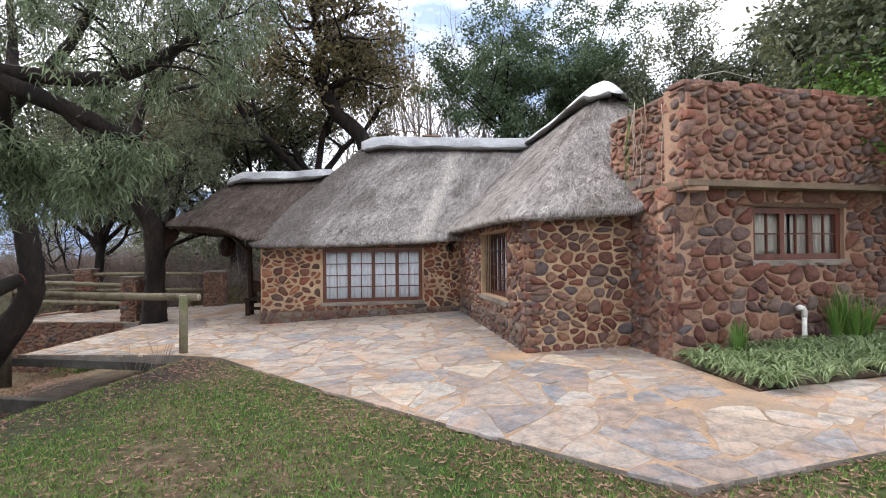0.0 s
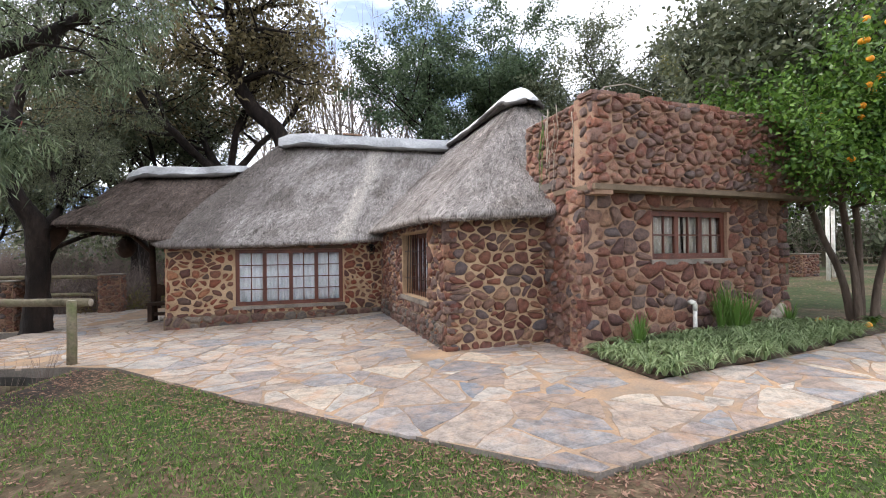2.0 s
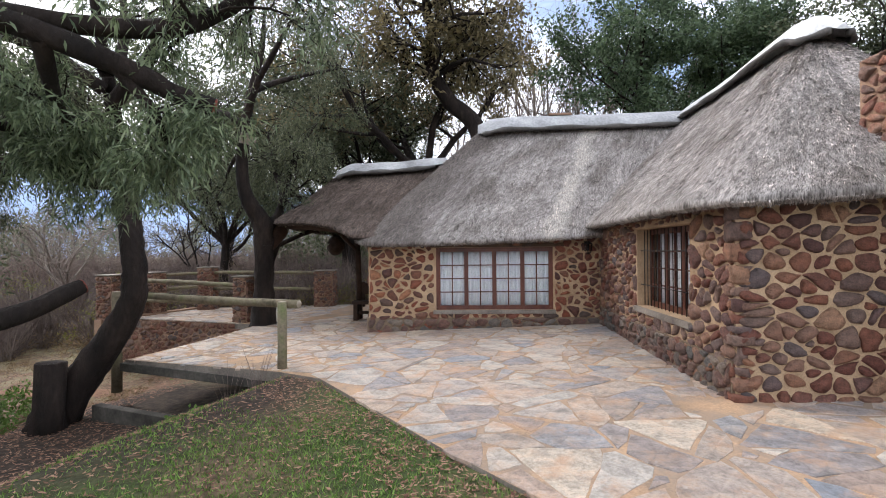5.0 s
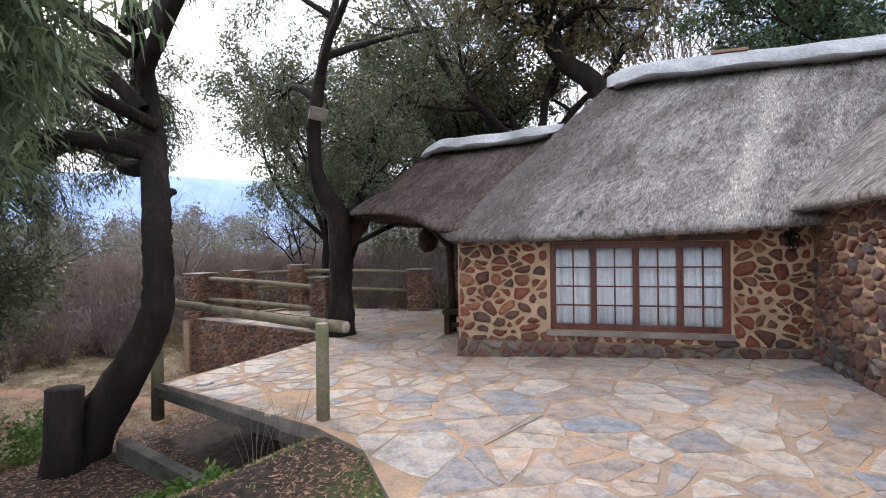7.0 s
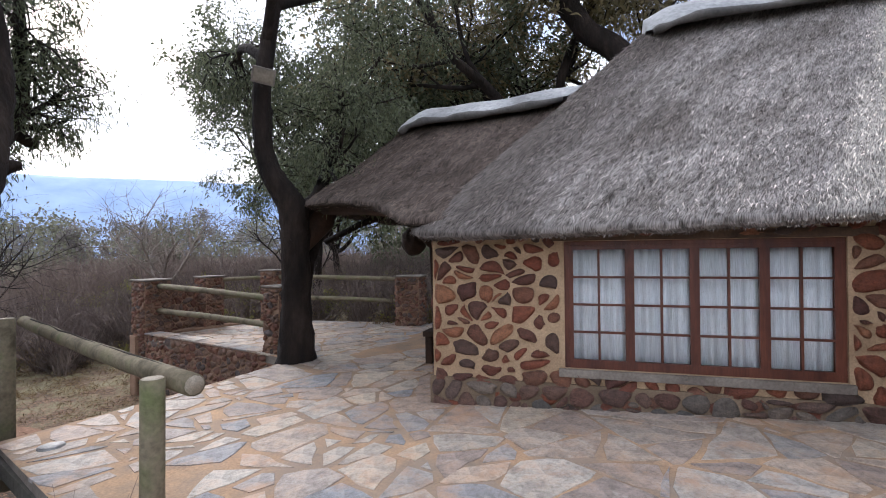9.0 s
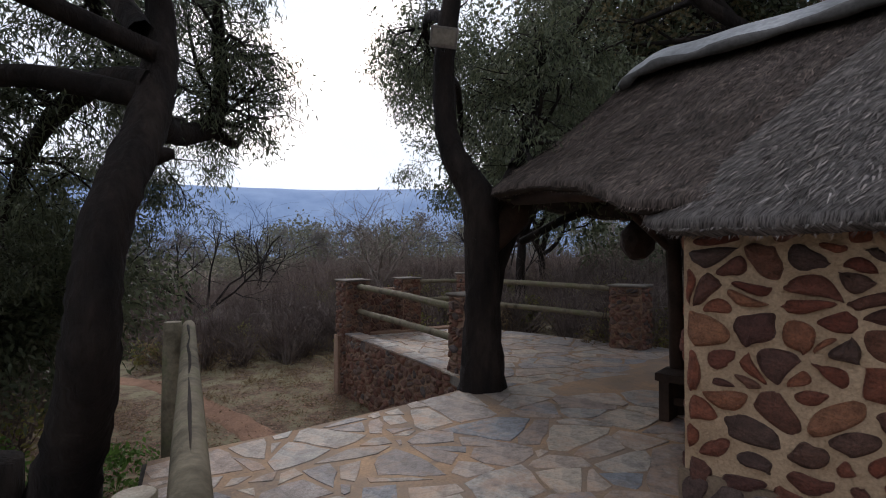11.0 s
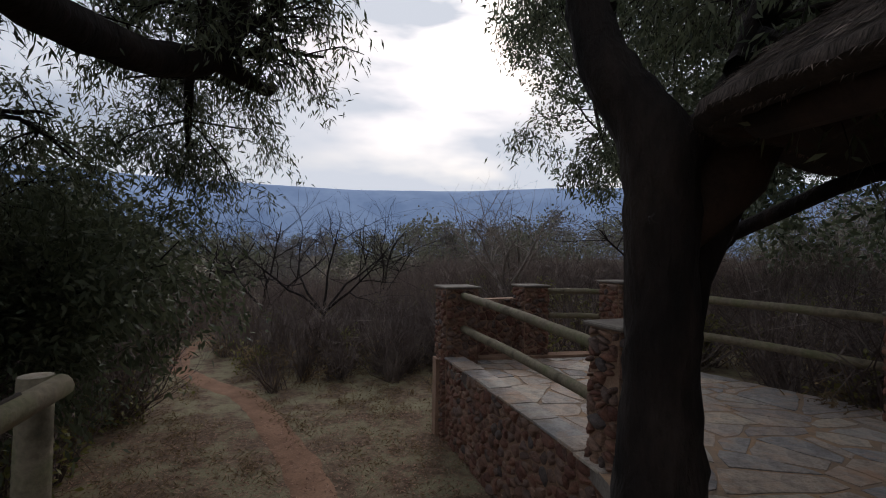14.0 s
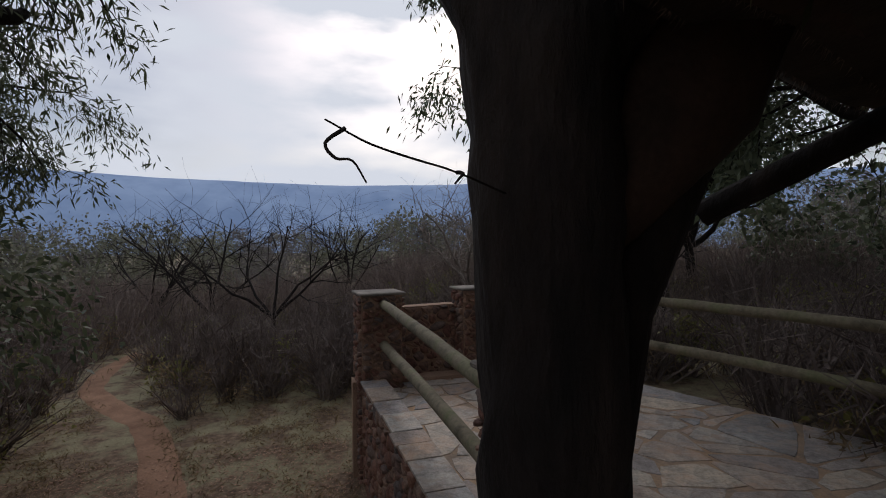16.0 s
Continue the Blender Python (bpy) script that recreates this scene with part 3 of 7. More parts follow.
# ---- hills ----
def hills():
    # Distance haze is put into the blue colour and an added glow.
    m, nt, b = nodes_of("hill with haze painted in", 1.0)
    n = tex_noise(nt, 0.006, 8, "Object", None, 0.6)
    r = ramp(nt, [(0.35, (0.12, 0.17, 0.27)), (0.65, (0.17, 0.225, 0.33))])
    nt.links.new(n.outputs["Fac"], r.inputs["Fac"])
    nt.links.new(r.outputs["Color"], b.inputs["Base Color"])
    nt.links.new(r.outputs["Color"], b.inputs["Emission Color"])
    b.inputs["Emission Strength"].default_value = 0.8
    vs, fs, N = [], [], 160
    for i in range(N + 1):
        a = radians(80 + 170 * i / N)
        d = 1700
        k = i / N
        top = 285 + 26 * noise.noise((k * 5, 0.3, 0)) + 10 * noise.noise((k * 17, 2, 0)) + 2 * noise.noise((k * 80, 4, 0)) + 40 * step(0.72, 1.0, k) - 160 * step(0.32, 0.0, k)
        for j in range(5):
            t = j / 4
            vs.append((math.cos(a) * (d + 500 * t), math.sin(a) * (d + 500 * t), -30 + (top + 30) * math.sin(t * math.pi / 2) + 6 * noise.noise((k * 40, t * 3, 9)) * (t < 1)))
    for i in range(N):
        for j in range(4):
            a = i * 5 + j
            fs.append((a, a + 1, a + 6, a + 5))
    tagged(new("backdrop", mesh_of("backdrop", vs, fs, m, True)), "long low mountain ridge on the horizon, painted in haze blue", "hills", kind="structure")


hills()

# ---- paving ----
PAVE = [(1.80, 2.70), (3.36, 3.40), (6.24, 4.75), (11.5, 7.4), (11.3, 8.9), (7.48, 6.87), (4.96, 5.56), (3.10, 4.83), (2.62, 6.2), (2.3, 7.3), (0.9, 6.9), (-0.7, 11.7), (-5.3, 10.0), (-6.6, 13.4), (-6.6, 14.9), (-9.6, 15.0), (-13.7, 13.9), (-14.6, 13.3), (-14.75, 10.2), (-13.3, 10.28), (-10.4, 10.62), (-8.95, 10.35), (-8.72, 9.4), (-8.52, 8.0), (-8.42, 6.68), (-5.05, 6.62), (-4.19, 6.44), (-1.68, 4.76), (-0.13, 3.82), (0.85, 3.25)]


def inside(x, y, poly):
    hit = False
    for i in range(len(poly)):
        (x0, y0), (x1, y1) = poly[i], poly[i - 1]
        if (y0 > y) != (y1 > y) and x < (x1 - x0) * (y - y0) / (y1 - y0) + x0:
            hit = not hit
    return hit


def paving_bed():
    bm = bmesh.new()
    vs = [bm.verts.new((x, y, 0)) for x, y in PAVE]
    bm.faces.new(vs)
    bmesh.ops.triangulate(bm, faces=bm.faces[:])
    got = bmesh.ops.extrude_face_region(bm, geom=bm.faces[:])
    for v in bm.verts:
        v.co.z = paved(v.co.x, v.co.y) - 0.004
    for v in got["geom"]:
        if isinstance(v, bmesh.types.BMVert):
            v.co.z -= 0.15
    bmesh.ops.recalc_face_normals(bm, faces=bm.faces[:])
    me = bpy.data.meshes.new("pavement")
    bm.to_mesh(me)
    bm.free()
    me.materials.append(M_JOINT)
    me.materials.append(M_CONCRETE)
    for f in me.polygons:
        f.material_index = 0 if f.normal.z > 0.5 else 1
    return tagged(new("pavement", me), "crazy paving of slate slabs in sandy orange mortar", "paving", kind="structure")


pavement = paving_bed()

# ---- house walls ----
M_STONE_FOOT = mat_pieces("damp footing stone", [(0.0, (0.1, 0.05, 0.04)), (0.3, (0.15, 0.09, 0.07)), (0.5, (0.085, 0.08, 0.075)), (0.7, (0.2, 0.16, 0.13)), (0.85, (0.07, 0.055, 0.05)), (1.0, (0.16, 0.08, 0.06))], 0.65, 15, 1.0)
M_PLINTH = mat_noise("damp dark mortar", [(0.3, (0.13, 0.095, 0.065)), (0.7, (0.24, 0.175, 0.12))], 3, 0.95, bump=0.8, fine=60)
wall_window = stone_wall("wall_south", WC, IC, -0.3, 1.9, "fieldstone wall in wide tan mortar under low thatch", M_MORTAR, M_STONE_DARK, [(1.41, 3.83, 0.36, 1.65)], 0.3, (0.24, 0.15), 0.023, 0.034, 11)
PM = wall_matrix(WC, IC)
plinth = stone_wall("plinth", tuple((PM @ Vector((-0.03, 0, 0.035)))[:2]), tuple((PM @ Vector((4.8, 0, 0.035)))[:2]), -0.3, 0.2, "dark damp fieldstone footing along the wall", M_PLINTH, M_STONE_FOOT, (), 0.05, (0.2, 0.14), 0.012, 0.028, 21)
PM = wall_matrix(IC, CO)
plinth_bay = stone_wall("plinth_bay", tuple((PM @ Vector((0.05, 0, 0.03)))[:2]), tuple((PM @ Vector((5.04, 0, 0.03)))[:2]), -0.2, 0.42, "dark rounded fieldstone footing below the barred window", M_PLINTH, M_STONE_FOOT, (), 0.05, (0.19, 0.15), 0.012, 0.035, 22)
wall_bay = stone_wall("wall_west", IC, CO, -0.2, 2.12, "fieldstone wall in tan mortar with a deep barred window", M_MORTAR, M_STONE, [(2.17, 4.05, 0.68, 1.9)], 0.3, (0.22, 0.16), 0.016, 0.038, 12)
wall_bay_front = stone_wall("wall_front", CO, RE, -0.2, 2.14, "large rounded fieldstones in tan mortar below the thatch", M_MORTAR, M_STONE, (), 0.3, (0.23, 0.17), 0.012, 0.042, 13)
wall_block_left = stone_wall("wall_block_side", (2.05, 7.95), BL, -0.2, 2.44, "rounded red fieldstone wall beside the thatch", M_MORTAR_RED, M_STONE_RED, (), 0.25, (0.19, 0.16), 0.014, 0.045, 14)
wall_block = stone_wall("wall_block_front", BL, BR, -0.2, 2.42, "rounded fieldstone wall in reddish mortar with a wooden window", M_MORTAR_RED, M_STONE, [(1.32, 3.0, 1.38, 2.13)], 0.3, (0.25, 0.2), 0.012, 0.04, 15)
PL0, PL1 = (2.77, 5.93), (7.28, 8.02)
parapet = stone_wall("parapet", PL0, PL1, 2.44, 3.68, "rough red stone parapet overhanging the wall below", M_MORTAR_RED, M_STONE_RED, (), 0.42, (0.23, 0.14), 0.014, 0.05, 16)
stone_wall("parapet_side", (2.14, 7.8), (2.766, 5.935), 2.3, 3.66, "crumbling red stone parapet end beside the thatch", M_MORTAR_RED, M_STONE_RED, (), 0.3, (0.22, 0.16), 0.014, 0.04, 19)


def plain(name, bm, material, label, category, kind="structure"):
    me = bpy.data.meshes.new(name)
    bm.to_mesh(me)
    bm.free()
    me.materials.append(material)
    return tagged(new(name, me), label, category, kind=kind)


pm = wall_matrix(PL0, PL1)
plain("parapet_slab", box(-0.02, 5.0, 2.36, 2.44, -0.9, 0.03, 0.012, pm), M_PLINTH, "stained concrete ledge slab under the parapet", "ledge")
stone_wall("wall_block_end", BR, (5.0, 11.6), -0.2, 3.6, "red fieldstone end wall of the flat-roofed block", M_MORTAR_RED, M_STONE_RED, (), 0.25, (0.24, 0.19), 0.018, 0.03, 17)
plain("ceiling_block", box(0.1, 4.8, 2.5, 2.6, -4.4, -0.3, 0, wall_matrix(BL, BR)), M_CONCRETE, "flat concrete roof behind the parapet", "roof")
bm = box(0, 9.5, 0, 2.2, -0.2, 0, 0, wall_matrix((8.0, 15.4), (-6.0, 16.6)))
plain("wall_north", bm, M_PLASTER, "plain rear wall of the house", "wall")
stone_wall("wall_porch", (-7.0, 13.95), WC, -0.35, 1.92, "fieldstone side wall under the thatched porch", M_MORTAR, M_STONE_DARK, (), 0.3, (0.25, 0.155), 0.03, 0.024, 18)


# ---- windows ----
def window(name, wall_p, wall_q, u0, u1, z0, z1, leaves, cols, rows, label, curtain, inset_by=0.1, bars=False, sill_out=0.05, sill_h=0.085):
    """A wooden casement window in its opening, with curtain behind and sill below."""
    m = wall_matrix(wall_p, wall_q)
    w = thing(name, label, "window", kind="structure")
    d0, d1 = -inset_by - 0.055, -inset_by
    t = 0.045
    for nm, a, b, c, d in (("frame_rail", u0, u1, z1 - t, z1), ("frame_rail", u0, u1, z0, z0 + t), ("frame_stile", u0, u0 + t, z0 + t, z1 - t), ("frame_stile", u1 - t, u1, z0 + t, z1 - t)):
        part(nm, box(a, b, c, d, d0, d1, 0.004, m), M_FRAME, w)
    iw = (u1 - u0 - 2 * t) / leaves
    for k in range(leaves):
        a, b = u0 + t + iw * k, u0 + t + iw * (k + 1)
        sash = thing("sash", "", "")
        del_keys = [key for key in ("label", "category") if key in sash]
        for key in del_keys:
            del sash[key]
        sash.parent = w
        f = 0.042
        c, d = z0 + t, z1 - t
        bm = bmesh.new()
        for q in ((a, a + f, c, d), (b - f, b, c, d), (a + f, b - f, c, c + f), (a + f, b - f, d - f, d)):
            bmesh.ops.create_cube(bm, size=1, matrix=Matrix.Translation(((q[0] + q[1]) / 2, (q[2] + q[3]) / 2, (d0 + d1) / 2 + 0.008)) @ Matrix.Diagonal((q[1] - q[0], q[3] - q[2], 0.045, 1)))
        bm.transform(m)
        part("sash_frame", bm, M_FRAME, sash)
        gw, gh = (b - a - 2 * f) / cols, (d - c - 2 * f) / rows
        for i in range(1, cols):
            x = a + f + gw * i
            part("glazing_bar", box(x - 0.011, x + 0.011, c + f, d - f, d0 + 0.018, d1, 0.003, m), M_FRAME, sash)
        for j in range(1, rows):
            y = c + f + gh * j
            part("glazing_bar", box(a + f, b - f, y - 0.011, y + 0.011, d0 + 0.02, d1 - 0.004, 0.003, m), M_FRAME, sash)
        for i in range(cols):
            for j in range(rows):
                g = part("pane", box(a + f + gw * i, a + f + gw * (i + 1), c + f + gh * j, c + f + gh * (j + 1), (d0 + d1) / 2 - 0.002, (d0 + d1) / 2 + 0.002, 0, m), M_GLASS, sash)
                g.visible_shadow = False
    if bars:
        n = int((u1 - u0) / 0.13)
        for i in range(1, n):
            x = u0 + (u1 - u0) * i / n
            tube("bar", [m @ Vector((x, z0 + 0.03, -0.07)), m @ Vector((x, z1 - 0.02, -0.07))], [0.007] * 2, M_IRON, w, 6)
        for y in (z0 + 0.28 * (z1 - z0), z0 + 0.72 * (z1 - z0)):
            tube("bar", [m @ Vector((u0, y, -0.06)), m @ Vector((u1, y, -0.06))], [0.007] * 2, M_IRON, w, 6)
    part("sill", box(u0 - 0.06, u1 + 0.04, z0 - sill_h, z0 - 0.004, -inset_by - 0.06, sill_out, 0.012, m), M_CONCRETE, w, "rounded grey cement sill")
    if curtain:
        for side, (a, b) in enumerate(((u0 + 0.01, (u0 + u1) / 2 - 0.01), ((u0 + u1) / 2 + 0.01, u1 - 0.01))):
            vs, fs, n = [], [], 90
            for i in range(n + 1):
                u = a + (b - a) * i / n
                for z in (z0 - 0.1, (z0 + z1) / 2, z1 + 0.05):
                    vs.append(m @ Vector((u, z, -inset_by - 0.13 + 0.022 * math.sin(u * 52 + side) + 0.012 * math.sin(u * 23 + z * 1.5))))
            for i in range(n):
                for j in range(2):
                    fs.append((i * 3 + j, i * 3 + 3 + j, i * 3 + 4 + j, i * 3 + 1 + j))
            cu = tagged(new("curtain", mesh_of("curtain", vs, fs, curtain, True)), "gathered pale curtain hanging inside the window", "curtain", "curtains")
            sol = cu.modifiers.new("thickness", "SOLIDIFY")
            sol.thickness = 0.004
    return w


window("window_1", WC, IC, 1.41, 3.83, 0.36, 1.65, 4, 2, 4, "wide red-brown cottage-pane window with four casements", M_CURTAIN, 0.03)
window("window_2", IC, CO, 2.17, 4.05, 0.68, 1.9, 3, 2, 4, "dark wooden window set deep behind iron bars", M_CURTAIN, 0.2, True)
window("window_3", BL, BR, 1.32, 3.0, 1.38, 2.13, 3, 2, 2, "small reddish wooden window with three casements", M_NET, 0.06)
plain("lintel", box(1.2, 4.05, 1.655, 1.74, -0.1, 0.03, 0.01, wall_matrix(WC, IC)), M_LINTEL, "dark timber lintel over the wide window", "lintel")
plain("lintel_bay", box(2.0, 4.2, 1.905, 2.0, -0.25, 0.02, 0.01, wall_matrix(IC, CO)), M_MORTAR, "plastered lintel over the barred window", "lintel")
plain("lintel_block", box(1.22, 3.1, 2.135, 2.2, -0.2, 0.025, 0.01, wall_matrix(BL, BR)), M_LINTEL, "timber lintel over the small window", "lintel")


def room_box(name, p, q, u0, u1, z0, z1, depth):
    """Dark room shell behind a window."""
    m = wall_matrix(p, q)
    bm = box(u0, u1, z0, z1, -depth, -0.31, 0, m)
    bmesh.ops.reverse_faces(bm, faces=bm.faces[:])
    front = max(bm.faces, key=lambda f: (m.inverted() @ f.calc_center_median()).z)
    bm.faces.remove(front)
    plain(name, bm, M_PLASTER, "plain dim room behind the curtains", "room")


room_box("room_1", WC, IC, 0.6, 4.3, -0.1, 2.2, 2.2)
room_box("room_2", IC, CO, 1.8, 4.4, -0.1, 2.3, 1.6)
room_box("room_3", BL, BR, 0.8, 3.9, 0, 2.38, 1.6)


# ---- thatch ----
def loft(name, loop, label, rows=46, spacing=0.07, sag=0.05, lip=0.07, seed=3, straws=9000, fringe=2600, thatch=None, straw=None, shade_lip=False):
    """A thatched roof: loop holds (eave x, y, z, ridge x, y, z); the eave has a thick trimmed lip."""
    L = np.array(loop, float)
    seg = np.hypot(*(np.diff(L[:, :2], axis=0)).T)
    pts = []
    for i in range(len(L) - 1):
        n = max(2, int(seg[i] / spacing))
        for k in range(n):
            pts.append(L[i] + (L[i + 1] - L[i]) * k / n)
    pts.append(L[-1])
    for _ in range(10):
        q = [p.copy() for p in pts]
        for i in range(1, len(pts) - 1):
            q[i] = 0.5 * pts[i] + 0.25 * (pts[i - 1] + pts[i + 1])
        pts = q
    vs, uv, fs = [], [], []
    u = 0.0
    R = rows + 4
    for i, p in enumerate(pts):
        if i:
            u += math.hypot(*(p[:2] - pts[i - 1][:2]))
        e, r = Vector(p[:3]), Vector(p[3:])
        run = (r - e).length
        out = Vector((e.x - r.x, e.y - r.y, 0)).normalized()
        rough = 0.02 * noise.noise((u * 2.2, 1, seed)) + 0.012 * noise.noise((u * 9, 4, seed))
        ring = [(e - out * 0.6 + Vector((0, 0, 0.16)), -0.7), (e - out * 0.2 + Vector((0, 0, -0.01 + rough)), -0.25), (e - out * 0.06 + Vector((0, 0, -0.03 + rough)), -0.15), (e + out * (0.03 + rough) + Vector((0, 0, 0.015 + rough)), -0.05)]
        top = e + out * 0.015 + Vector((0, 0, lip))
        for k in range(rows):
            t = k / (rows - 1)
            c = top.lerp(r, t)
            c.z -= sag * math.sin(math.pi * t) * run * 0.32
            nrm = (out * 0.65 + Vector((0, 0, 0.75)))
            amp = 0.035 * noise.noise((u * 1.1, t * run * 0.9, seed)) + 0.02 * noise.noise((u * 6, t * run * 1.6, seed + 5)) + 0.02 * noise.noise((u * 17, t * run * 6, seed + 9))
            ring.append((c + nrm * amp, t * run))
        for c, v in ring:
            vs.append(c)
            uv.append((u, v))
    for i in range(len(pts) - 1):
        for k in range(R - 1):
            a = i * R + k
            fs.append((a, a + R, a + R + 1, a + 1))
    me = mesh_of(name, vs, fs, thatch or M_THATCH, True)
    # Eave shade is painted as near-black faces, on the porch's cut face too.
    me.materials.append(M_UNDER_SHADE)
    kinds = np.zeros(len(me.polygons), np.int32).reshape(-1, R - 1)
    kinds[:, :3 if shade_lip else 2] = 1
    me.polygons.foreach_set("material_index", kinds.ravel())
    layer = me.uv_layers.new(name="UVMap")
    idx = np.empty(len(me.loops), np.int32)
    me.loops.foreach_get("vertex_index", idx)
    layer.data.foreach_set("uv", np.array(uv, np.float32)[idx].ravel())
    ob = tagged(new(name, me), label, "roof")
    rnd = random.Random(seed)
    tri, tuv = [], []
    nu = len(pts)
    for _ in range(straws):
        i, k = rnd.randrange(nu - 1), rnd.randrange(6, R - 3)
        a = vs[i * R + k].lerp(vs[(i + 1) * R + k], rnd.random())
        down = (vs[i * R + k - 1] - vs[i * R + k]).normalized()
        a = a + (vs[i * R + k - 1] - vs[i * R + k]) * rnd.random()
        side = (vs[(i + 1) * R + k] - vs[i * R + k]).normalized()
        nrm = side.cross(down)
        nrm = nrm if nrm.z > 0 else -nrm
        d = (down + side * rnd.gauss(0, 0.32) + nrm * rnd.uniform(-0.05, 0.3)).normalized() * rnd.uniform(0.04, 0.11)
        w = side * rnd.uniform(0.003, 0.008)
        a = a + nrm * 0.006
        tri += [a - w, a + w, a + d]
        tuv.append(uv[i * R + k])
    for _ in range(fringe):
        i, k = rnd.randrange(nu - 1), rnd.choice((1, 2, 3))
        a = vs[i * R + k].lerp(vs[(i + 1) * R + k], rnd.random())
        side = (vs[(i + 1) * R + 2] - vs[i * R + 2]).normalized()
        out = (vs[i * R + 3] - vs[i * R + 1])
        out.z = 0
        d = Vector((0, 0, -1)) * rnd.uniform(0.01, 0.035) + out * rnd.uniform(0, 0.15) + side * rnd.gauss(0, 0.012)
        w = side * rnd.uniform(0.002, 0.005)
        tri += [a - w, a + w, a + d]
        tuv.append(uv[i * R + k])
    sm = big_mesh("loose_straw", np.array([tuple(t) for t in tri]), 3, straw or M_STRAW)
    sm.uv_layers.new(name="UVMap").data.foreach_set("uv", np.repeat(np.array(tuv, np.float32), 3, axis=0).ravel())
    st = part("loose_straw", sm, None, ob, "loose grey straw ends")
    st["kind"] = "stuff"
    return ob


def ridge_cap(roof, line, half, label, drop=0.3, seed=5, cement=None, tip=0.0):
    """Hand-shaped cement capping over a ridge, with a dark flashing edge below."""
    pts = smooth_line(line, 10)
    prof = [(-1.0, -drop), (-0.97, -drop * 0.86), (-0.6, -drop * 0.4), (-0.25, -0.03), (0, 0.02), (0.25, -0.03), (0.6, -drop * 0.4), (0.97, -drop * 0.86), (1.0, -drop)]
    vs, fs, n = [], [], len(prof)
    edges = ([], [])
    for i, p in enumerate(pts):
        a, b = Vector(pts[max(i - 1, 0)]), Vector(pts[min(i + 1, len(pts) - 1)])
        side = (b - a).cross(Vector((0, 0, 1))).normalized()
        taper = 1 - 0.25 * (abs(i / (len(pts) - 1) - 0.5) * 2) ** 6
        if tip:
            taper *= 0.3 + 0.7 * step(0, tip, i / (len(pts) - 1))
        for k, (s, z) in enumerate(prof):
            c = Vector(p) + side * s * half * taper + Vector((0, 0, z * taper + 0.02 * noise.noise((i * 0.25, s * 2, seed))))
            vs.append(c)
            if k == 0:
                edges[0].append(c + Vector((0, 0, -0.035)))
            if k == n - 1:
                edges[1].append(c + Vector((0, 0, -0.035)))
    for i in range(len(pts) - 1):
        for k in range(n - 1):
            a = i * n + k
            fs.append((a, a + n, a + n + 1, a + 1))
    fs.append(tuple(range(n)))
    fs.append(tuple(range(len(vs) - 1, len(vs) - n - 1, -1)))
    cap = part("ridge_cap", mesh_of("ridge_cap", vs, fs, cement or M_CAP, True), None, roof, label)
    for e in edges:
        tube("flashing", e[2:-2], [0.05 + 0.012 * math.sin(i * 0.9) for i in range(len(e) - 4)], M_CAPDARK, cap, 7, 0.3, 3, "dark mesh edge")
    return cap


def wl(s, o, z, s2, o2, z2):
    return (*wf(s, o, z), *wf(s2, o2, z2))


RZ = 4.72
main_roof = loft("thatched_roof", [wl(6.6, 0.35, 1.95, 6.6, -2.2, RZ + 0.2), wl(3.4, 0.36, 1.86, 4.8, -2.2, RZ + 0.14), wl(1.7, 0.36, 1.77, 3.4, -2.2, RZ + 0.08), wl(0.2, 0.36, 1.72, 2.1, -2.2, RZ + 0.02),
    wl(-1.1, 0.34, 1.70, 1.35, -2.2, RZ), wl(-1.62, 0.1, 1.72, 1.2, -2.2, RZ), wl(-1.8, -0.6, 1.9, 1.2, -2.2, RZ), wl(-1.8, -2.3, 2.1, 1.2, -2.25, RZ), wl(-1.8, -4.2, 1.9, 1.2, -2.3, RZ), wl(-1.4, -4.7, 1.8, 1.3, -2.3, RZ), wl(2.0, -4.8, 1.8, 3.6, -2.25, RZ + 0.08), wl(6.6, -4.8, 1.8, 6.6, -2.25, RZ + 0.2)],
    "weathered grey thatched hip roof over the window wall", seed=3, straws=90000, fringe=5200, thatch=M_THATCH_MAIN, straw=M_STRAW_MAIN)
porch_roof = loft("thatched_porch_roof", [wl(0.6, -0.3, 2.3, 0.6, -2.2, 3.78), wl(-1.3, 0.12, 1.84, -0.3, -2.2, 3.74), wl(-1.75, 0.02, 1.86, -0.8, -2.2, 3.7), wl(-2.35, -0.5, 2.14, -1.5, -2.2, 3.68), wl(-3.1, -0.9, 2.24, -2.1, -2.2, 3.66), wl(-3.75, -1.15, 2.25, -2.4, -2.2, 3.62), wl(-4.05, -1.7, 2.28, -2.45, -2.25, 3.6), wl(-4.0, -3.2, 2.2, -2.4, -2.3, 3.6), wl(-3.3, -4.2, 2.1, -2.2, -2.3, 3.62), wl(0.6, -4.4, 1.9, 0.6, -2.3, 3.78)],
    "darker mossy thatched roof over the open porch", seed=8, straws=36000, fringe=3600, sag=0.04, thatch=M_THATCH_OLD, straw=M_STRAW_OLD, shade_lip=True)
A_ = (2.4, 10.35, 4.98)
B_ = (0.95, 14.4, 4.9)
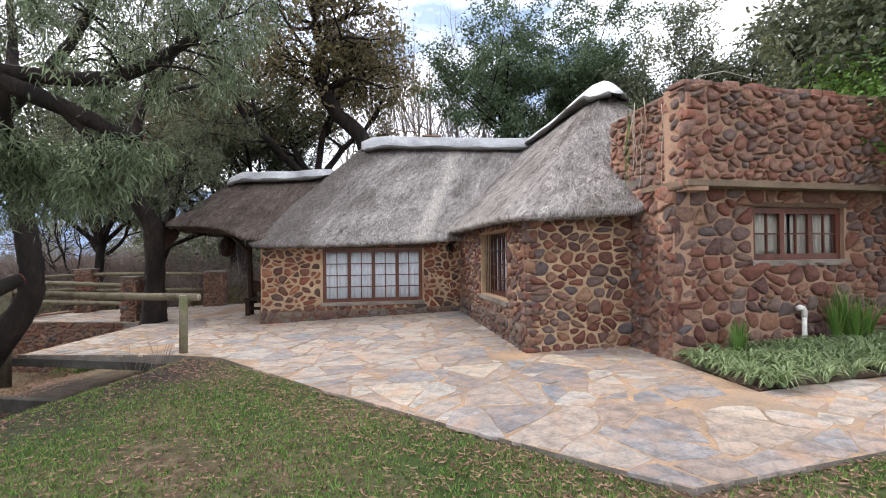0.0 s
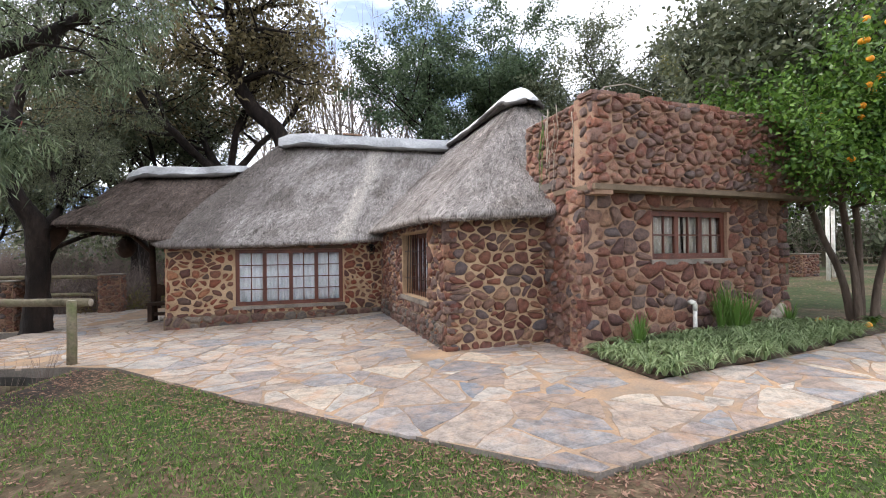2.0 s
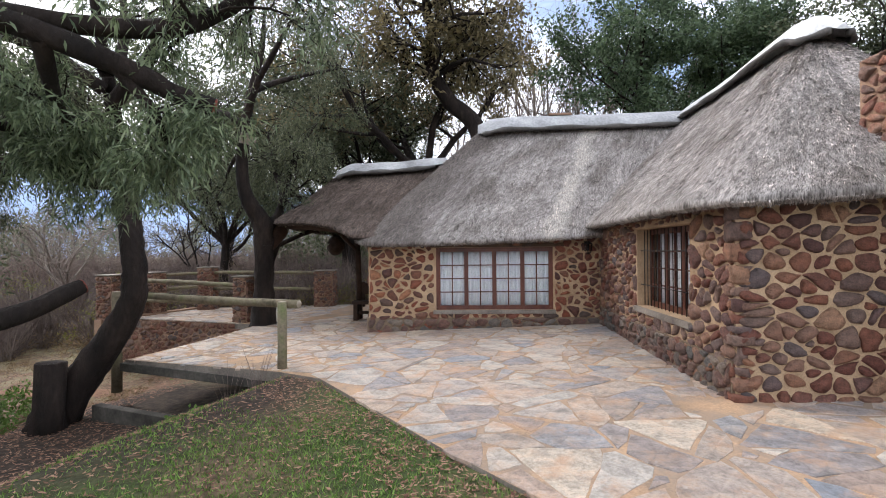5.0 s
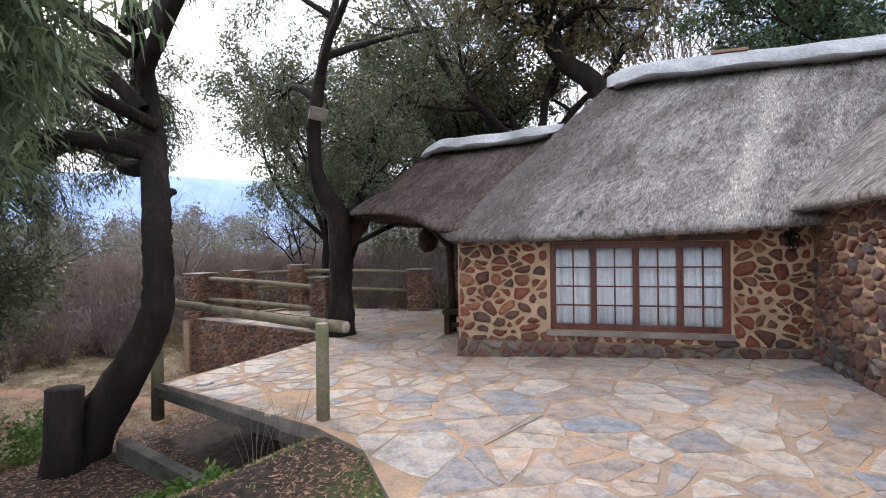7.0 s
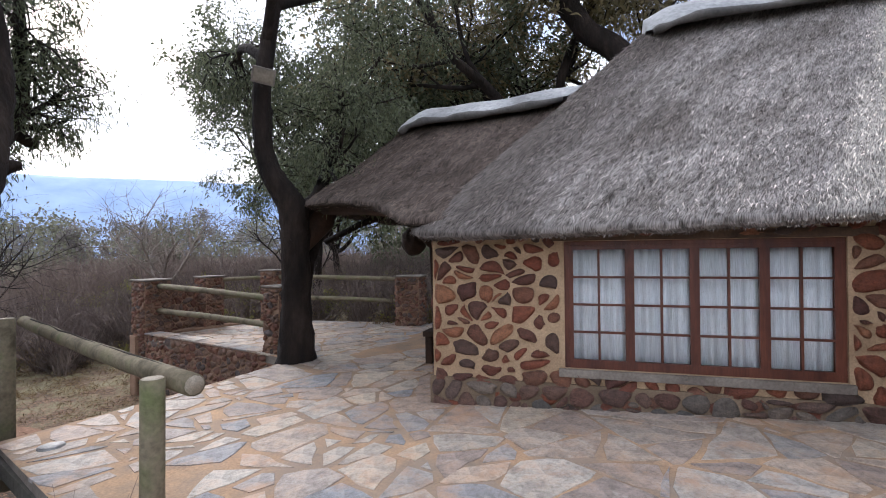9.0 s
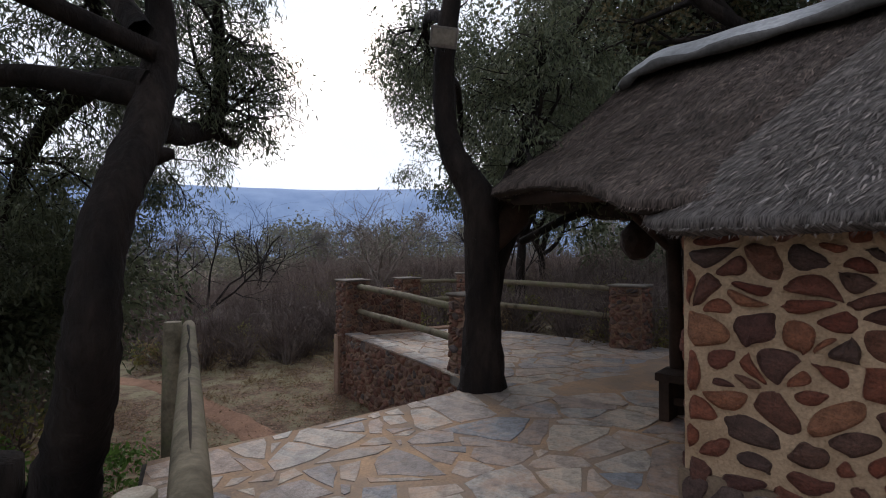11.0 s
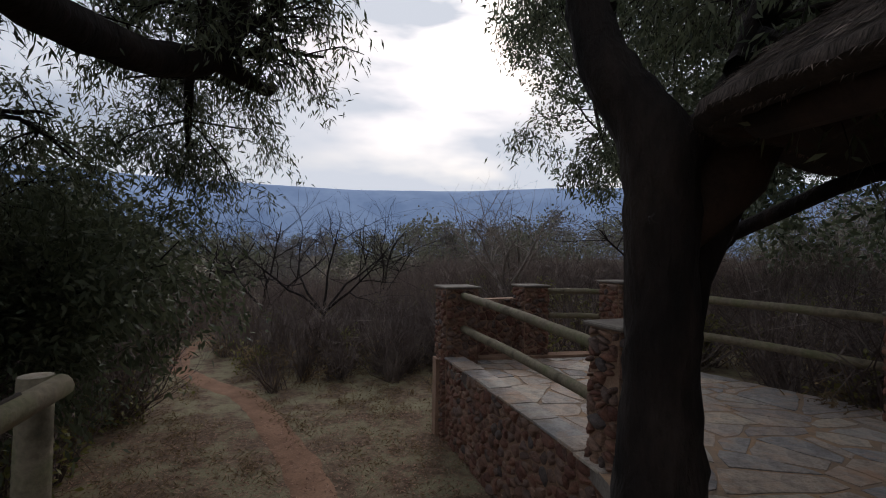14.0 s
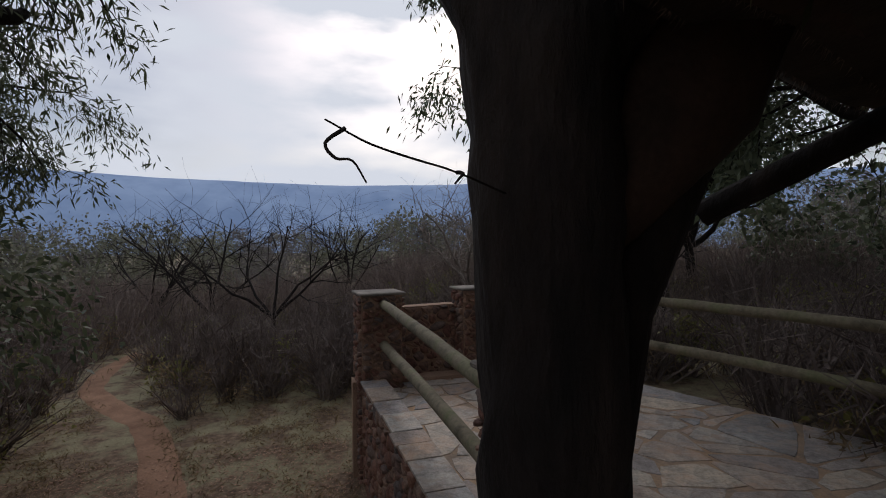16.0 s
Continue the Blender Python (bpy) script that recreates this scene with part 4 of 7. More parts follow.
wing_roof = loft("thatched_wing_roof", [(-1.9, 13.6, 2.3, *B_), (-1.25, 11.35, 2.02, 1.6, 12.5, 4.94), (-0.75, 10.0, 2.02, 2.05, 11.2, 4.96), (-0.1, 8.2, 2.03, *A_), (0.32, 6.85, 2.02, *A_), (0.72, 6.4, 2.02, *A_), (1.5, 6.5, 2.04, *A_), (2.36, 6.72, 2.08, *A_), (3.4, 7.4, 2.6, *A_), (4.6, 8.6, 2.6, 2.5, 10.4, 4.98), (5.0, 10.8, 2.5, 2.3, 10.9, 4.98), (4.0, 15.5, 2.3, *B_)],
    "steep grey thatched hipped roof of the projecting wing", seed=13, straws=80000, fringe=4200, sag=0.05)
ridge_cap(main_roof, [wf(1.0, -2.2, RZ + 0.02), wf(1.6, -2.2, RZ + 0.2), wf(3.6, -2.2, RZ + 0.24), wf(5.2, -2.2, RZ + 0.27), wf(6.5, -2.2, RZ + 0.32)], 0.42, "pale grey cement ridge capping on the thatch", 0.36)
ridge_cap(porch_roof, [wf(-2.6, -2.22, 3.62), wf(-2.2, -2.22, 3.8), wf(-1.2, -2.22, 3.84), wf(0.2, -2.22, 3.95)], 0.36, "thin grey cement ridge capping on the porch thatch", 0.24, 6)
ridge_cap(wing_roof, [(2.62, 9.75, 4.85), (2.5, 10.1, 5.12), (2.3, 10.7, 5.28), (1.7, 12.3, 5.12), (0.95, 14.3, 5.06)], 0.42, "white painted cement cap on the wing ridge", 0.34, 7, M_CAPWHITE, 0.3)


def porch_ceiling():
    """Reed lining under the porch thatch, its shade put into a near-black colour."""
    low = [wf(0.3, -0.4, 2.2), wf(-1.4, -0.05, 1.88), wf(-1.9, -0.25, 1.98), wf(-3.05, -1.05, 2.22), wf(-3.7, -1.3, 2.25), wf(-3.95, -1.8, 2.28), wf(-3.9, -3.1, 2.2), wf(-3.2, -4.05, 2.1), wf(0.3, -4.2, 1.95)]
    top = [wf(0.3, -2.2, 3.5), wf(-0.6, -2.2, 3.45), wf(-1.2, -2.2, 3.42), wf(-1.9, -2.2, 3.4), wf(-2.2, -2.2, 3.38), wf(-2.3, -2.22, 3.36), wf(-2.3, -2.25, 3.36), wf(-2.1, -2.28, 3.38), wf(0.3, -2.3, 3.5)]
    n = len(low)
    ob = tagged(new("ceiling_porch", mesh_of("ceiling_porch", low + top, [(i, i + 1, n + i + 1, n + i) for i in range(n - 1)], M_UNDER_SHADE)), "dark brown reed underside of the porch roof, blackened for shade", "ceiling", kind="structure")
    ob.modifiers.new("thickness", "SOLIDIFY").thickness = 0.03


porch_ceiling()


def quoins(corner, a, b, z0, z1, parent, material, seed, size=0.2):
    """Rounded corner stones that wrap a wall corner; a and b are the two walls' outward ways."""
    rnd = random.Random(seed)
    z = z0
    out = (Vector((*a, 0)).normalized() + Vector((*b, 0)).normalized()).normalized()
    yaw = math.atan2(a[1], a[0])
    while z < z1 - 0.06:
        h = rnd.uniform(0.09, 0.24)
        h = min(h, z1 - z)
        bm = bmesh.new()
        bmesh.ops.create_cube(bm, size=1)
        bmesh.ops.bevel(bm, geom=bm.edges[:], offset=0.2, segments=2, profile=0.6, affect="EDGES")
        wa, wb = size * rnd.uniform(0.75, 1.5), size * rnd.uniform(0.75, 1.5)
        for v in bm.verts:
            v.co = Vector((v.co.x * wa, v.co.y * wb, v.co.z * (h - 0.02))) * (1 + 0.32 * noise.noise(v.co * 2.5 + Vector((seed, z * 9, 0))))
        me = bpy.data.meshes.new("stone")
        bm.to_mesh(me)
        bm.free()
        me.materials.append(material)
        me.polygons.foreach_set("use_smooth", [True] * len(me.polygons))
        ob = new("stone", me)
        ob.matrix_basis = Matrix.Translation((corner[0] - out.x * 0.07, corner[1] - out.y * 0.07, z + h / 2)) @ Matrix.Rotation(yaw + rnd.uniform(-0.12, 0.12), 4, "Z")
        ob.parent = parent
        z += h


tile = thing("ridge_tile", "broken reddish tile lying on the ridge capping", "tile")
part("tile", box(-0.28, 0.28, -0.09, 0.09, 0, 0.05, 0.01, Matrix.Translation(wf(3.05, -2.2, RZ + 0.245)) @ Matrix.Rotation(radians(20), 4, "Z")), M_MORTAR_RED, tile)

# ---- pillars and rails ----
def pillar(x, y, w, d, z0, z1, yaw, label, seed, cap=True):
    """A square stone pillar with a flat cap stone."""
    p = thing("stone_pillar", label, "pillar", "deck pillars")
    c, s = math.cos(radians(yaw)), math.sin(radians(yaw))
    cor = [(x + a * w / 2 * c - b * d / 2 * s, y + a * w / 2 * s + b * d / 2 * c) for a, b in ((-1, -1), (1, -1), (1, 1), (-1, 1))]
    core = bmesh.new()
    bmesh.ops.create_cube(core, size=1, matrix=Matrix.Translation((x, y, (z0 + z1) / 2)) @ Matrix.Rotation(radians(yaw), 4, "Z") @ Matrix.Diagonal((w - 0.03, d - 0.03, z1 - z0, 1)))
    core_ob = part("core", core, M_MORTAR_RED, p)
    for i in range(4):
        a, b = cor[i], cor[(i + 1) % 4]
        STONE_JOBS.append((core_ob, wall_matrix(a, b), math.hypot(b[0] - a[0], b[1] - a[1]), z0, z1, (), (0.15, 0.1), 0.012, 0.028, seed + i, M_STONE_DECK))
    if cap:
        bm = bmesh.new()
        bmesh.ops.create_cube(bm, size=1, matrix=Matrix.Translation((x, y, z1 + 0.02)) @ Matrix.Rotation(radians(yaw + 3), 4, "Z") @ Matrix.Diagonal((w + 0.07, d + 0.06, 0.04, 1)))
        bmesh.ops.bevel(bm, geom=bm.edges[:], offset=0.012, segments=1, affect="EDGES")
        part("cap_stone", bm, M_CONCRETE, p, "flat grey slate cap")
    return p


P1, P2, P3, P4, P5 = (-14.45, 10.48), (-9.74, 10.76), (-9.95, 14.55), (-14.75, 12.0), (-13.85, 13.3)
pillar(*P1, 0.6, 0.6, -1.9, 0.95, 4, "tall reddish stone corner pillar of the deck", 31)
pillar(*P2, 0.42, 0.42, -0.9, 0.95, 6, "short stone pillar beside the tree trunk", 36)
pillar(*P3, 0.62, 0.5, -0.5, 0.95, 20, "stone pillar at the porch end of the deck rail", 41)
pillar(*P4, 0.5, 0.5, -1.6, 0.95, 4, "stone pillar on the far deck corner", 46)
pillar(*P5, 0.5, 0.45, -1.4, 1.08, 10, "stone pillar carrying the rear deck rails", 51)
wall_deck = stone_wall("wall_deck", (-14.15, 10.24), (-9.5, 10.55), -1.9, -0.24, "stacked red stone retaining wall under the deck", M_MORTAR_RED, M_STONE_DECK, (), 0.3, (0.19, 0.13), 0.013, 0.03, 56)
stone_wall("wall_deck_side", (-14.7, 13.4), (-14.7, 10.1), -1.9, -0.3, "stacked red stone retaining wall at the deck end", M_MORTAR_RED, M_STONE_DECK, (), 0.3, (0.2, 0.15), 0.013, 0.03, 57)
stone_wall("wall_low", (-14.55, 10.6), (-14.85, 11.8), -0.4, 0.72, "low stone wall between two deck pillars", M_MORTAR_RED, M_STONE_DECK, (), 0.25, (0.2, 0.15), 0.013, 0.03, 58)


def rail(a, b, r, label, group, seed, bend=0.02, cracked=False):
    """A round treated pole, a little bent and uneven."""
    a, b = Vector(a), Vector(b)
    n = 12
    rnd = random.Random(seed)
    pts = [a.lerp(b, i / n) + Vector((0, 0, bend * math.sin(math.pi * i / n) + rnd.uniform(-0.004, 0.004))) for i in range(n + 1)]
    t = thing("pole_rail", label, "rail", group)
    tube("pole", pts, [r * (1.05 - 0.12 * i / n) for i in range(n + 1)], M_POLE, t, 12, 0.06, seed)
    if cracked:
        side = (b - a).cross(Vector((0, 0, 1))).normalized()
        line = [p + Vector((0, 0, r * 0.93)) + side * r * 0.25 * noise.noise((i * 0.7, seed, 0)) for i, p in enumerate(pts)][1:-1]
        tube("drying_crack", line, [0.004 + 0.007 * abs(math.sin(i * 0.8)) for i in range(len(line))], M_UNDER_SHADE, t, 6, 0.3, seed, "dark open drying crack")
    for e, o in ((a, a - b), (b, b - a)):
        o = o.normalized()
        q = pts[0] if e is a else pts[-1]
        tube("cut_end", [q, q + o * 0.004], [r * 0.9, r * 0.88], M_POLE_CUT, t, 12, 0.05, seed)
    return t


G = "deck rails"
rail((-14.15, 10.52, 0.83), (-9.6, 10.74, 0.72), 0.062, "grey weathered pole rail of the deck", G, 1)
rail((-14.15, 10.52, 0.26), (-9.6, 10.74, 0.24), 0.062, "grey weathered pole rail of the deck", G, 2)
rail((-14.7, 12.2, 0.86), (-13.9, 13.3, 0.9), 0.05, "grey weathered pole rail of the deck", G, 3)
rail((-14.7, 12.2, 0.4), (-13.9, 13.3, 0.45), 0.05, "grey weathered pole rail of the deck", G, 4)
rail((-13.7, 13.3, 0.92), (-9.85, 14.5, 0.88), 0.058, "long weathered pole rail at the back of the deck", G, 5)
rail((-13.7, 13.3, 0.38), (-9.85, 14.5, 0.34), 0.058, "long weathered pole rail at the back of the deck", G, 6)
rail((-4.95, 6.96, 0.80), (-8.85, 7.0, 0.86), 0.064, "split mossy pole rail lying on the posts", "path rail", 7, -0.02, True)


def post(x, y, z0, z1, r, seed, label):
    p = thing("pole_post", label, "post", "path rail")
    tube("pole", [(x, y, z0), (x + 0.01, y, (z0 + z1) / 2), (x, y + 0.01, z1)], [r * 1.05, r, r * 0.97], M_POLE, p, 12, 0.06, seed)
    tube("cut_end", [(x, y + 0.01, z1), (x, y + 0.01, z1 + 0.004)], [r * 0.9, r * 0.86], M_POLE_CUT, p, 12, 0.05, seed)


post(-5.14, 6.8, -0.45, 0.84, 0.068, 3, "greenish weathered wooden post at the paving edge")
post(-8.9, 6.85, -0.9, 0.9, 0.085, 4, "dark weathered wooden post at the slab corner")

# ---- porch timber ----
porch = thing("timber_structure", "dark log frame holding up the porch thatch", "timber structure")
for a, b, r in ((wf(-3.6, -1.45, 2.24), wf(-1.7, -0.32, 2.04), 0.1), (wf(-3.85, -1.5, 2.33), wf(-3.7, -3.8, 2.3), 0.09), (wf(-3.6, -2.2, 2.3), wf(-1.5, -2.2, 3.4), 0.07)):
    tube("beam", [a, (a + b) / 2 + Vector((0, 0, 0.03)), b], [r, r * 1.05, r], M_DARKWOOD, porch, 10, 0.1, 5)
tube("post", [(-8.82, 10.5, -0.25), (-8.82, 10.55, 0.7), (-8.79, 10.68, 1.4), (-8.68, 10.94, 2.1), (-8.55, 11.12, 2.5)], [0.15, 0.11, 0.09, 0.08, 0.07], M_BARK, porch, 10, 0.15, 6, "leaning bark-covered log post")
tube("post", [(-6.75, 11.55, -0.2), (-6.76, 11.52, 1.0), (-6.8, 11.5, 2.3)], [0.08, 0.075, 0.075], M_DARKWOOD, porch, 10, 0.1, 7)
tube("knee_log", [(-8.8, 10.48, 1.58), (-8.77, 10.66, 1.8), (-8.74, 10.85, 2.1), (-8.7, 10.95, 2.4)], [0.09, 0.18, 0.25, 0.26], M_DARKWOOD, porch, 12, 0.2, 11, "stout dark log wedged in the fork")
tube("brace", [(-6.76, 11.5, 1.6), (-7.1, 11.3, 2.0), (-7.3, 11.1, 2.25)], [0.05, 0.05, 0.05], M_DARKWOOD, porch, 8, 0.1, 8)
tube("brace", [(-9.25, 11.4, 1.75), (-8.7, 11.7, 2.05), (-8.0, 12.0, 2.3)], [0.06, 0.06, 0.05], M_BARK, porch, 8, 0.1, 9)


def burl():
    bm = bmesh.new()
    bmesh.ops.create_icosphere(bm, subdivisions=3, radius=1)
    for v in bm.verts:
        v.co *= 1 + 0.12 * noise.noise(v.co * 2.2)
        v.co = Vector((v.co.x * 0.27, v.co.y * 0.22, v.co.z * 0.3))
    bm.transform(Matrix.Translation((-8.35, 12.85, 1.78)))
    ob = thing("hanging_log", "rounded red-brown log lump hanging under the porch", "log")
    part("lump", bm, M_DARKWOOD, ob)
    tube("hanger", [(-8.35, 12.85, 2.0), (-8.35, 12.85, 2.45)], [0.02, 0.02], M_IRON, ob, 6)


burl()


def porch_bench():
    at = Matrix.Translation((-6.75, 11.35, paved(-6.75, 11.35))) @ Matrix.Rotation(radians(20), 4, "Z")
    b = thing("porch_bench", "dark heavy wooden bench under the porch", "bench", at=at)
    part("seat", box(-0.05, 0.75, -0.2, 0.2, 0.4, 0.48, 0.015), M_DARKWOOD, b)
    part("backrest", box(0.12, 0.75, 0.15, 0.2, 0.62, 0.9, 0.012), M_DARKWOOD, b)
    for x in (0.16, 0.68):
        part("back_post", box(x - 0.04, x + 0.04, 0.205, 0.255, 0.3, 0.92, 0.008), M_DARKWOOD, b)
    for x in (0.03, 0.66):
        part("leg", box(x - 0.05, x + 0.05, -0.17, 0.17, 0, 0.4, 0.01), M_DARKWOOD, b)
    part("stretcher", box(0.08, 0.61, -0.03, 0.03, 0.14, 0.22, 0.008), M_DARKWOOD, b)


porch_bench()


def lantern():
    m = wall_matrix(WC, IC) @ Matrix.Translation((4.52, 1.66, 0.0))
    t = thing("wall_lantern", "black iron carriage lantern on the stone wall", "lantern", at=m)
    rot = Matrix.Rotation(radians(-90), 4, "X")
    part("backplate", box(-0.05, 0.05, -0.1, 0.1, 0, 0.02, 0.004), M_IRON, t)
    tube("arm", [(0, 0.04, 0.02), (0, 0.09, 0.08), (0, 0.06, 0.14)], [0.01] * 3, M_IRON, t, 6)

    def frustum(name, y0, r0, y1, r1, mat, label=""):
        vs = [(r * math.cos(k * math.pi / 3), y, 0.14 + r * math.sin(k * math.pi / 3)) for y, r in ((y0, r0), (y1, r1)) for k in range(6)]
        fs = [(k, (k + 1) % 6, 6 + (k + 1) % 6, 6 + k) for k in range(6)] + [tuple(range(5, -1, -1)), tuple(range(6, 12))]
        part(name, mesh_of(name, vs, fs, mat), None, t, label)
    frustum("roof", 0.04, 0.095, 0.1, 0.02, M_IRON)
    frustum("glass", -0.13, 0.05, 0.037, 0.08, M_GLASS, "clear bevelled glass")
    frustum("base", -0.16, 0.03, -0.132, 0.055, M_IRON)
    for k in range(6):
        c, s = math.cos(k * math.pi / 3), math.sin(k * math.pi / 3)
        tube("rib", [(0.052 * c, -0.131, 0.14 + 0.052 * s), (0.082 * c, 0.039, 0.14 + 0.082 * s)], [0.005, 0.005], M_IRON, t, 5)


lantern()


# ---- trees ----
def leaf_cloud(points, dirs, n, length, width, rnd, spread, droop=0.3):
    """n diamond leaves scattered about the given twig points."""
    P, D = np.array(points), np.array(dirs)
    i = rnd.integers(0, len(P), n)
    base = P[i] + rnd.normal(0, spread, (n, 3))
    d = D[i] * 0.6 + rnd.normal(0, 0.65, (n, 3)) + np.array((0, 0, -droop))
    d /= np.linalg.norm(d, axis=1)[:, None]
    s = np.cross(d, rnd.normal(0, 1, (n, 3)))
    s /= np.linalg.norm(s, axis=1)[:, None]
    L = length * rnd.uniform(0.6, 1.3, (n, 1))
    w = width * rnd.uniform(0.7, 1.3, (n, 1))
    bend = np.array((0, 0, -0.12)) * L
    return np.stack([base, base + d * L * 0.45 + s * w, base + d * L + bend, base + d * L * 0.45 - s * w], 1)


def grow(rnd, start, direction, length, radius, level, tubes, tips, up=0.15, spread=0.75, kids=(4, 5, 5), droop=0.0, wiggle=0.16, shrink=0.6, tip_step=1):
    n = 5 if level else 7
    pts, d, p = [start], direction.normalized(), start.copy()
    for i in range(n):
        d = (d + Vector((rnd.gauss(0, wiggle), rnd.gauss(0, wiggle), rnd.gauss(0, wiggle) + up * (0.5 if level < 2 else 0.1) - droop * level * 0.1))).normalized()
        p = p + d * length / n
        pts.append(p.copy())
    radii = [radius * (1 - 0.62 * i / n) for i in range(n + 1)]
    tubes.append((pts, radii, 7 if level == 0 else 5 if level == 1 else 3))
    if level >= len(kids):
        for q in pts[1::tip_step]:
            tips.append((q, d))
        return
    for k in range(kids[level]):
        t = rnd.uniform(0.35, 1.0) if level else rnd.uniform(0.45, 1.0)
        i = min(n, max(1, int(t * n)))
        a = Vector((rnd.gauss(0, 1), rnd.gauss(0, 1), rnd.gauss(0, 0.6))).normalized()
        dd = (pts[i] - pts[i - 1]).normalized() * (1 - spread * 0.5) + a * spread
        grow(rnd, pts[i], dd, length * shrink * rnd.uniform(0.75, 1.2), radii[i] * 0.62, level + 1, tubes, tips, up, spread, kids, droop, wiggle, shrink, tip_step)


def tree_thing(name, label, tubes, tips, bark, leaf, n_leaves, leaf_size, seed, spread=0.16, droop=0.3, group="", at=None, category="tree"):
    t = thing(name, label, category, group, at=at)
    vs, fs = [], []
    for pts, radii, sides in tubes:
        v, f = tube_data(pts, radii, sides, 0.18 if radii[0] > 0.05 else 0, False, seed)
        k = len(vs)
        vs += v
        fs += [tuple(i + k for i in q) for q in f]
    part("trunk", mesh_of("trunk", vs, fs, bark, True), None, t, "bent dark trunk and limbs" if leaf else "")
    if n_leaves:
        rnd = np.random.default_rng(seed)
        quads = leaf_cloud([tuple(p) for p, d in tips], [tuple(d) for p, d in tips], n_leaves, *leaf_size, rnd, spread, droop)
        part("crown", big_mesh("crown", quads, 4, leaf), None, t, "loose crown of small leaves")
    return t


def trunk_tube(tubes, pts, radii, n=5, sides=12):
    line = smooth_line([(*p, r) for p, r in zip(pts, radii)], n)
    tubes.append(([Vector(q[:3]) for q in line], [max(0.01, q[3]) for q in line], sides))


def leaning_tree():
    """The big leaning tree by the path rail, its limbs reaching over the lawn."""
    rnd = random.Random(71)
    tubes, tips = [], []
    trunk_tube(tubes, [(-9.0, 5.85, -1.25), (-8.72, 6.0, -0.65), (-8.39, 6.13, -0.19), (-8.01, 6.27, 0.37), (-7.78, 6.35, 0.81), (-7.73, 6.37, 1.15), (-7.81, 6.4, 1.56), (-8.0, 6.48, 2.05), (-8.33, 6.62, 2.55), (-8.6, 6.73, 3.16), (-8.75, 6.75, 3.8), (-8.7, 6.6, 4.6), (-8.5, 6.2, 6.0)], [0.38, 0.3, 0.25, 0.215, 0.2, 0.185, 0.175, 0.175, 0.175, 0.16, 0.13, 0.1, 0.06])
    trunk_tube(tubes, [(-8.28, 6.6, 2.36), (-8.3, 6.78, 2.44), (-8.31, 6.87, 2.46)], [0.11, 0.07, 0.045], 4, 8)
    limbs = [
        ([(-8.48, 6.68, 2.9), (-8.95, 6.74, 2.86), (-9.5, 6.8, 2.92), (-10.2, 6.98, 3.05), (-10.7, 7.25, 3.3), (-10.9, 7.4, 3.8), (-10.85, 7.4, 4.4), (-10.5, 7.3, 5.2)], [0.15, 0.14, 0.14, 0.14, 0.125, 0.11, 0.09, 0.05]),
        ([(-10.7, 7.25, 3.3), (-11.0, 7.5, 3.2), (-11.3, 7.64, 3.22), (-11.4, 7.7, 3.3)], [0.11, 0.08, 0.06, 0.03]),
        ([(-8.1, 6.6, 3.4), (-8.2, 5.8, 3.6), (-8.0, 4.8, 3.9), (-7.6, 3.6, 4.3), (-7.0, 2.6, 4.6)], [0.1, 0.09, 0.075, 0.06, 0.03]),
        ([(-8.1, 6.6, 3.1), (-8.9, 6.3, 3.2), (-9.8, 5.8, 3.1), (-10.8, 5.3, 2.7), (-11.6, 4.9, 2.0)], [0.14, 0.12, 0.1, 0.08, 0.04]),
        ([(-8.3, 6.3, 4.6), (-8.8, 6.9, 5.2), (-9.3, 7.3, 6.2), (-9.6, 7.4, 7.2)], [0.13, 0.1, 0.07, 0.04]),
        ([(-8.15, 6.5, 4.2), (-7.5, 6.6, 5.0), (-6.8, 6.6, 5.8), (-6.2, 6.4, 6.6)], [0.13, 0.1, 0.07, 0.04]),
        ([(-8.15, 6.5, 3.0), (-8.8, 5.6, 3.1), (-9.3, 4.9, 2.8), (-9.7, 4.3, 2.2), (-9.9, 4.0, 1.5)], [0.12, 0.1, 0.08, 0.06, 0.03]),
        ([(-8.2, 6.5, 3.6), (-9.2, 6.2, 4.3), (-10.3, 6.0, 4.6), (-11.2, 6.0, 4.5), (-12.0, 6.2, 4.2)], [0.12, 0.1, 0.08, 0.06, 0.03]),
        ([(-8.25, 6.4, 4.4), (-9.0, 5.6, 4.9), (-9.9, 4.9, 5.0), (-10.8, 4.3, 4.6), (-11.5, 3.9, 3.9)], [0.12, 0.1, 0.08, 0.06, 0.03]),
        ([(-10.2, 6.98, 3.05), (-11.2, 6.9, 3.45), (-12.0, 6.7, 3.5), (-12.7, 6.5, 3.2), (-13.1, 6.4, 2.8)], [0.09, 0.08, 0.06, 0.045, 0.025]),
    ]
    for pts, radii in limbs:
        if -8.3 < pts[0][0] < -8.0:
            pts[0] = (pts[0][0] - 0.42, pts[0][1] + 0.1, pts[0][2])
        trunk_tube(tubes, pts, radii, 5, 8)
        if pts is limbs[1][0]:
            continue
        for k in range(4 if pts is limbs[0][0] else 2, len(pts)):
            for _ in range(5 if k < len(pts) - 1 else 7):
                a = Vector((rnd.gauss(0, 1), rnd.gauss(0, 1), rnd.gauss(0.2, 0.6))).normalized()
                grow(rnd, Vector(pts[k]), a, rnd.uniform(0.6, 1.2), radii[k] * 0.38, 1, tubes, tips, 0.05, 0.8, (0, 4, 4), 0.35, 0.2, 0.62)
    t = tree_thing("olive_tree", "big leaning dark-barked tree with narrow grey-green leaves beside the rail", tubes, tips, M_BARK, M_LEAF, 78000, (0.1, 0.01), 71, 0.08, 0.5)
    return t


leaning_tree()


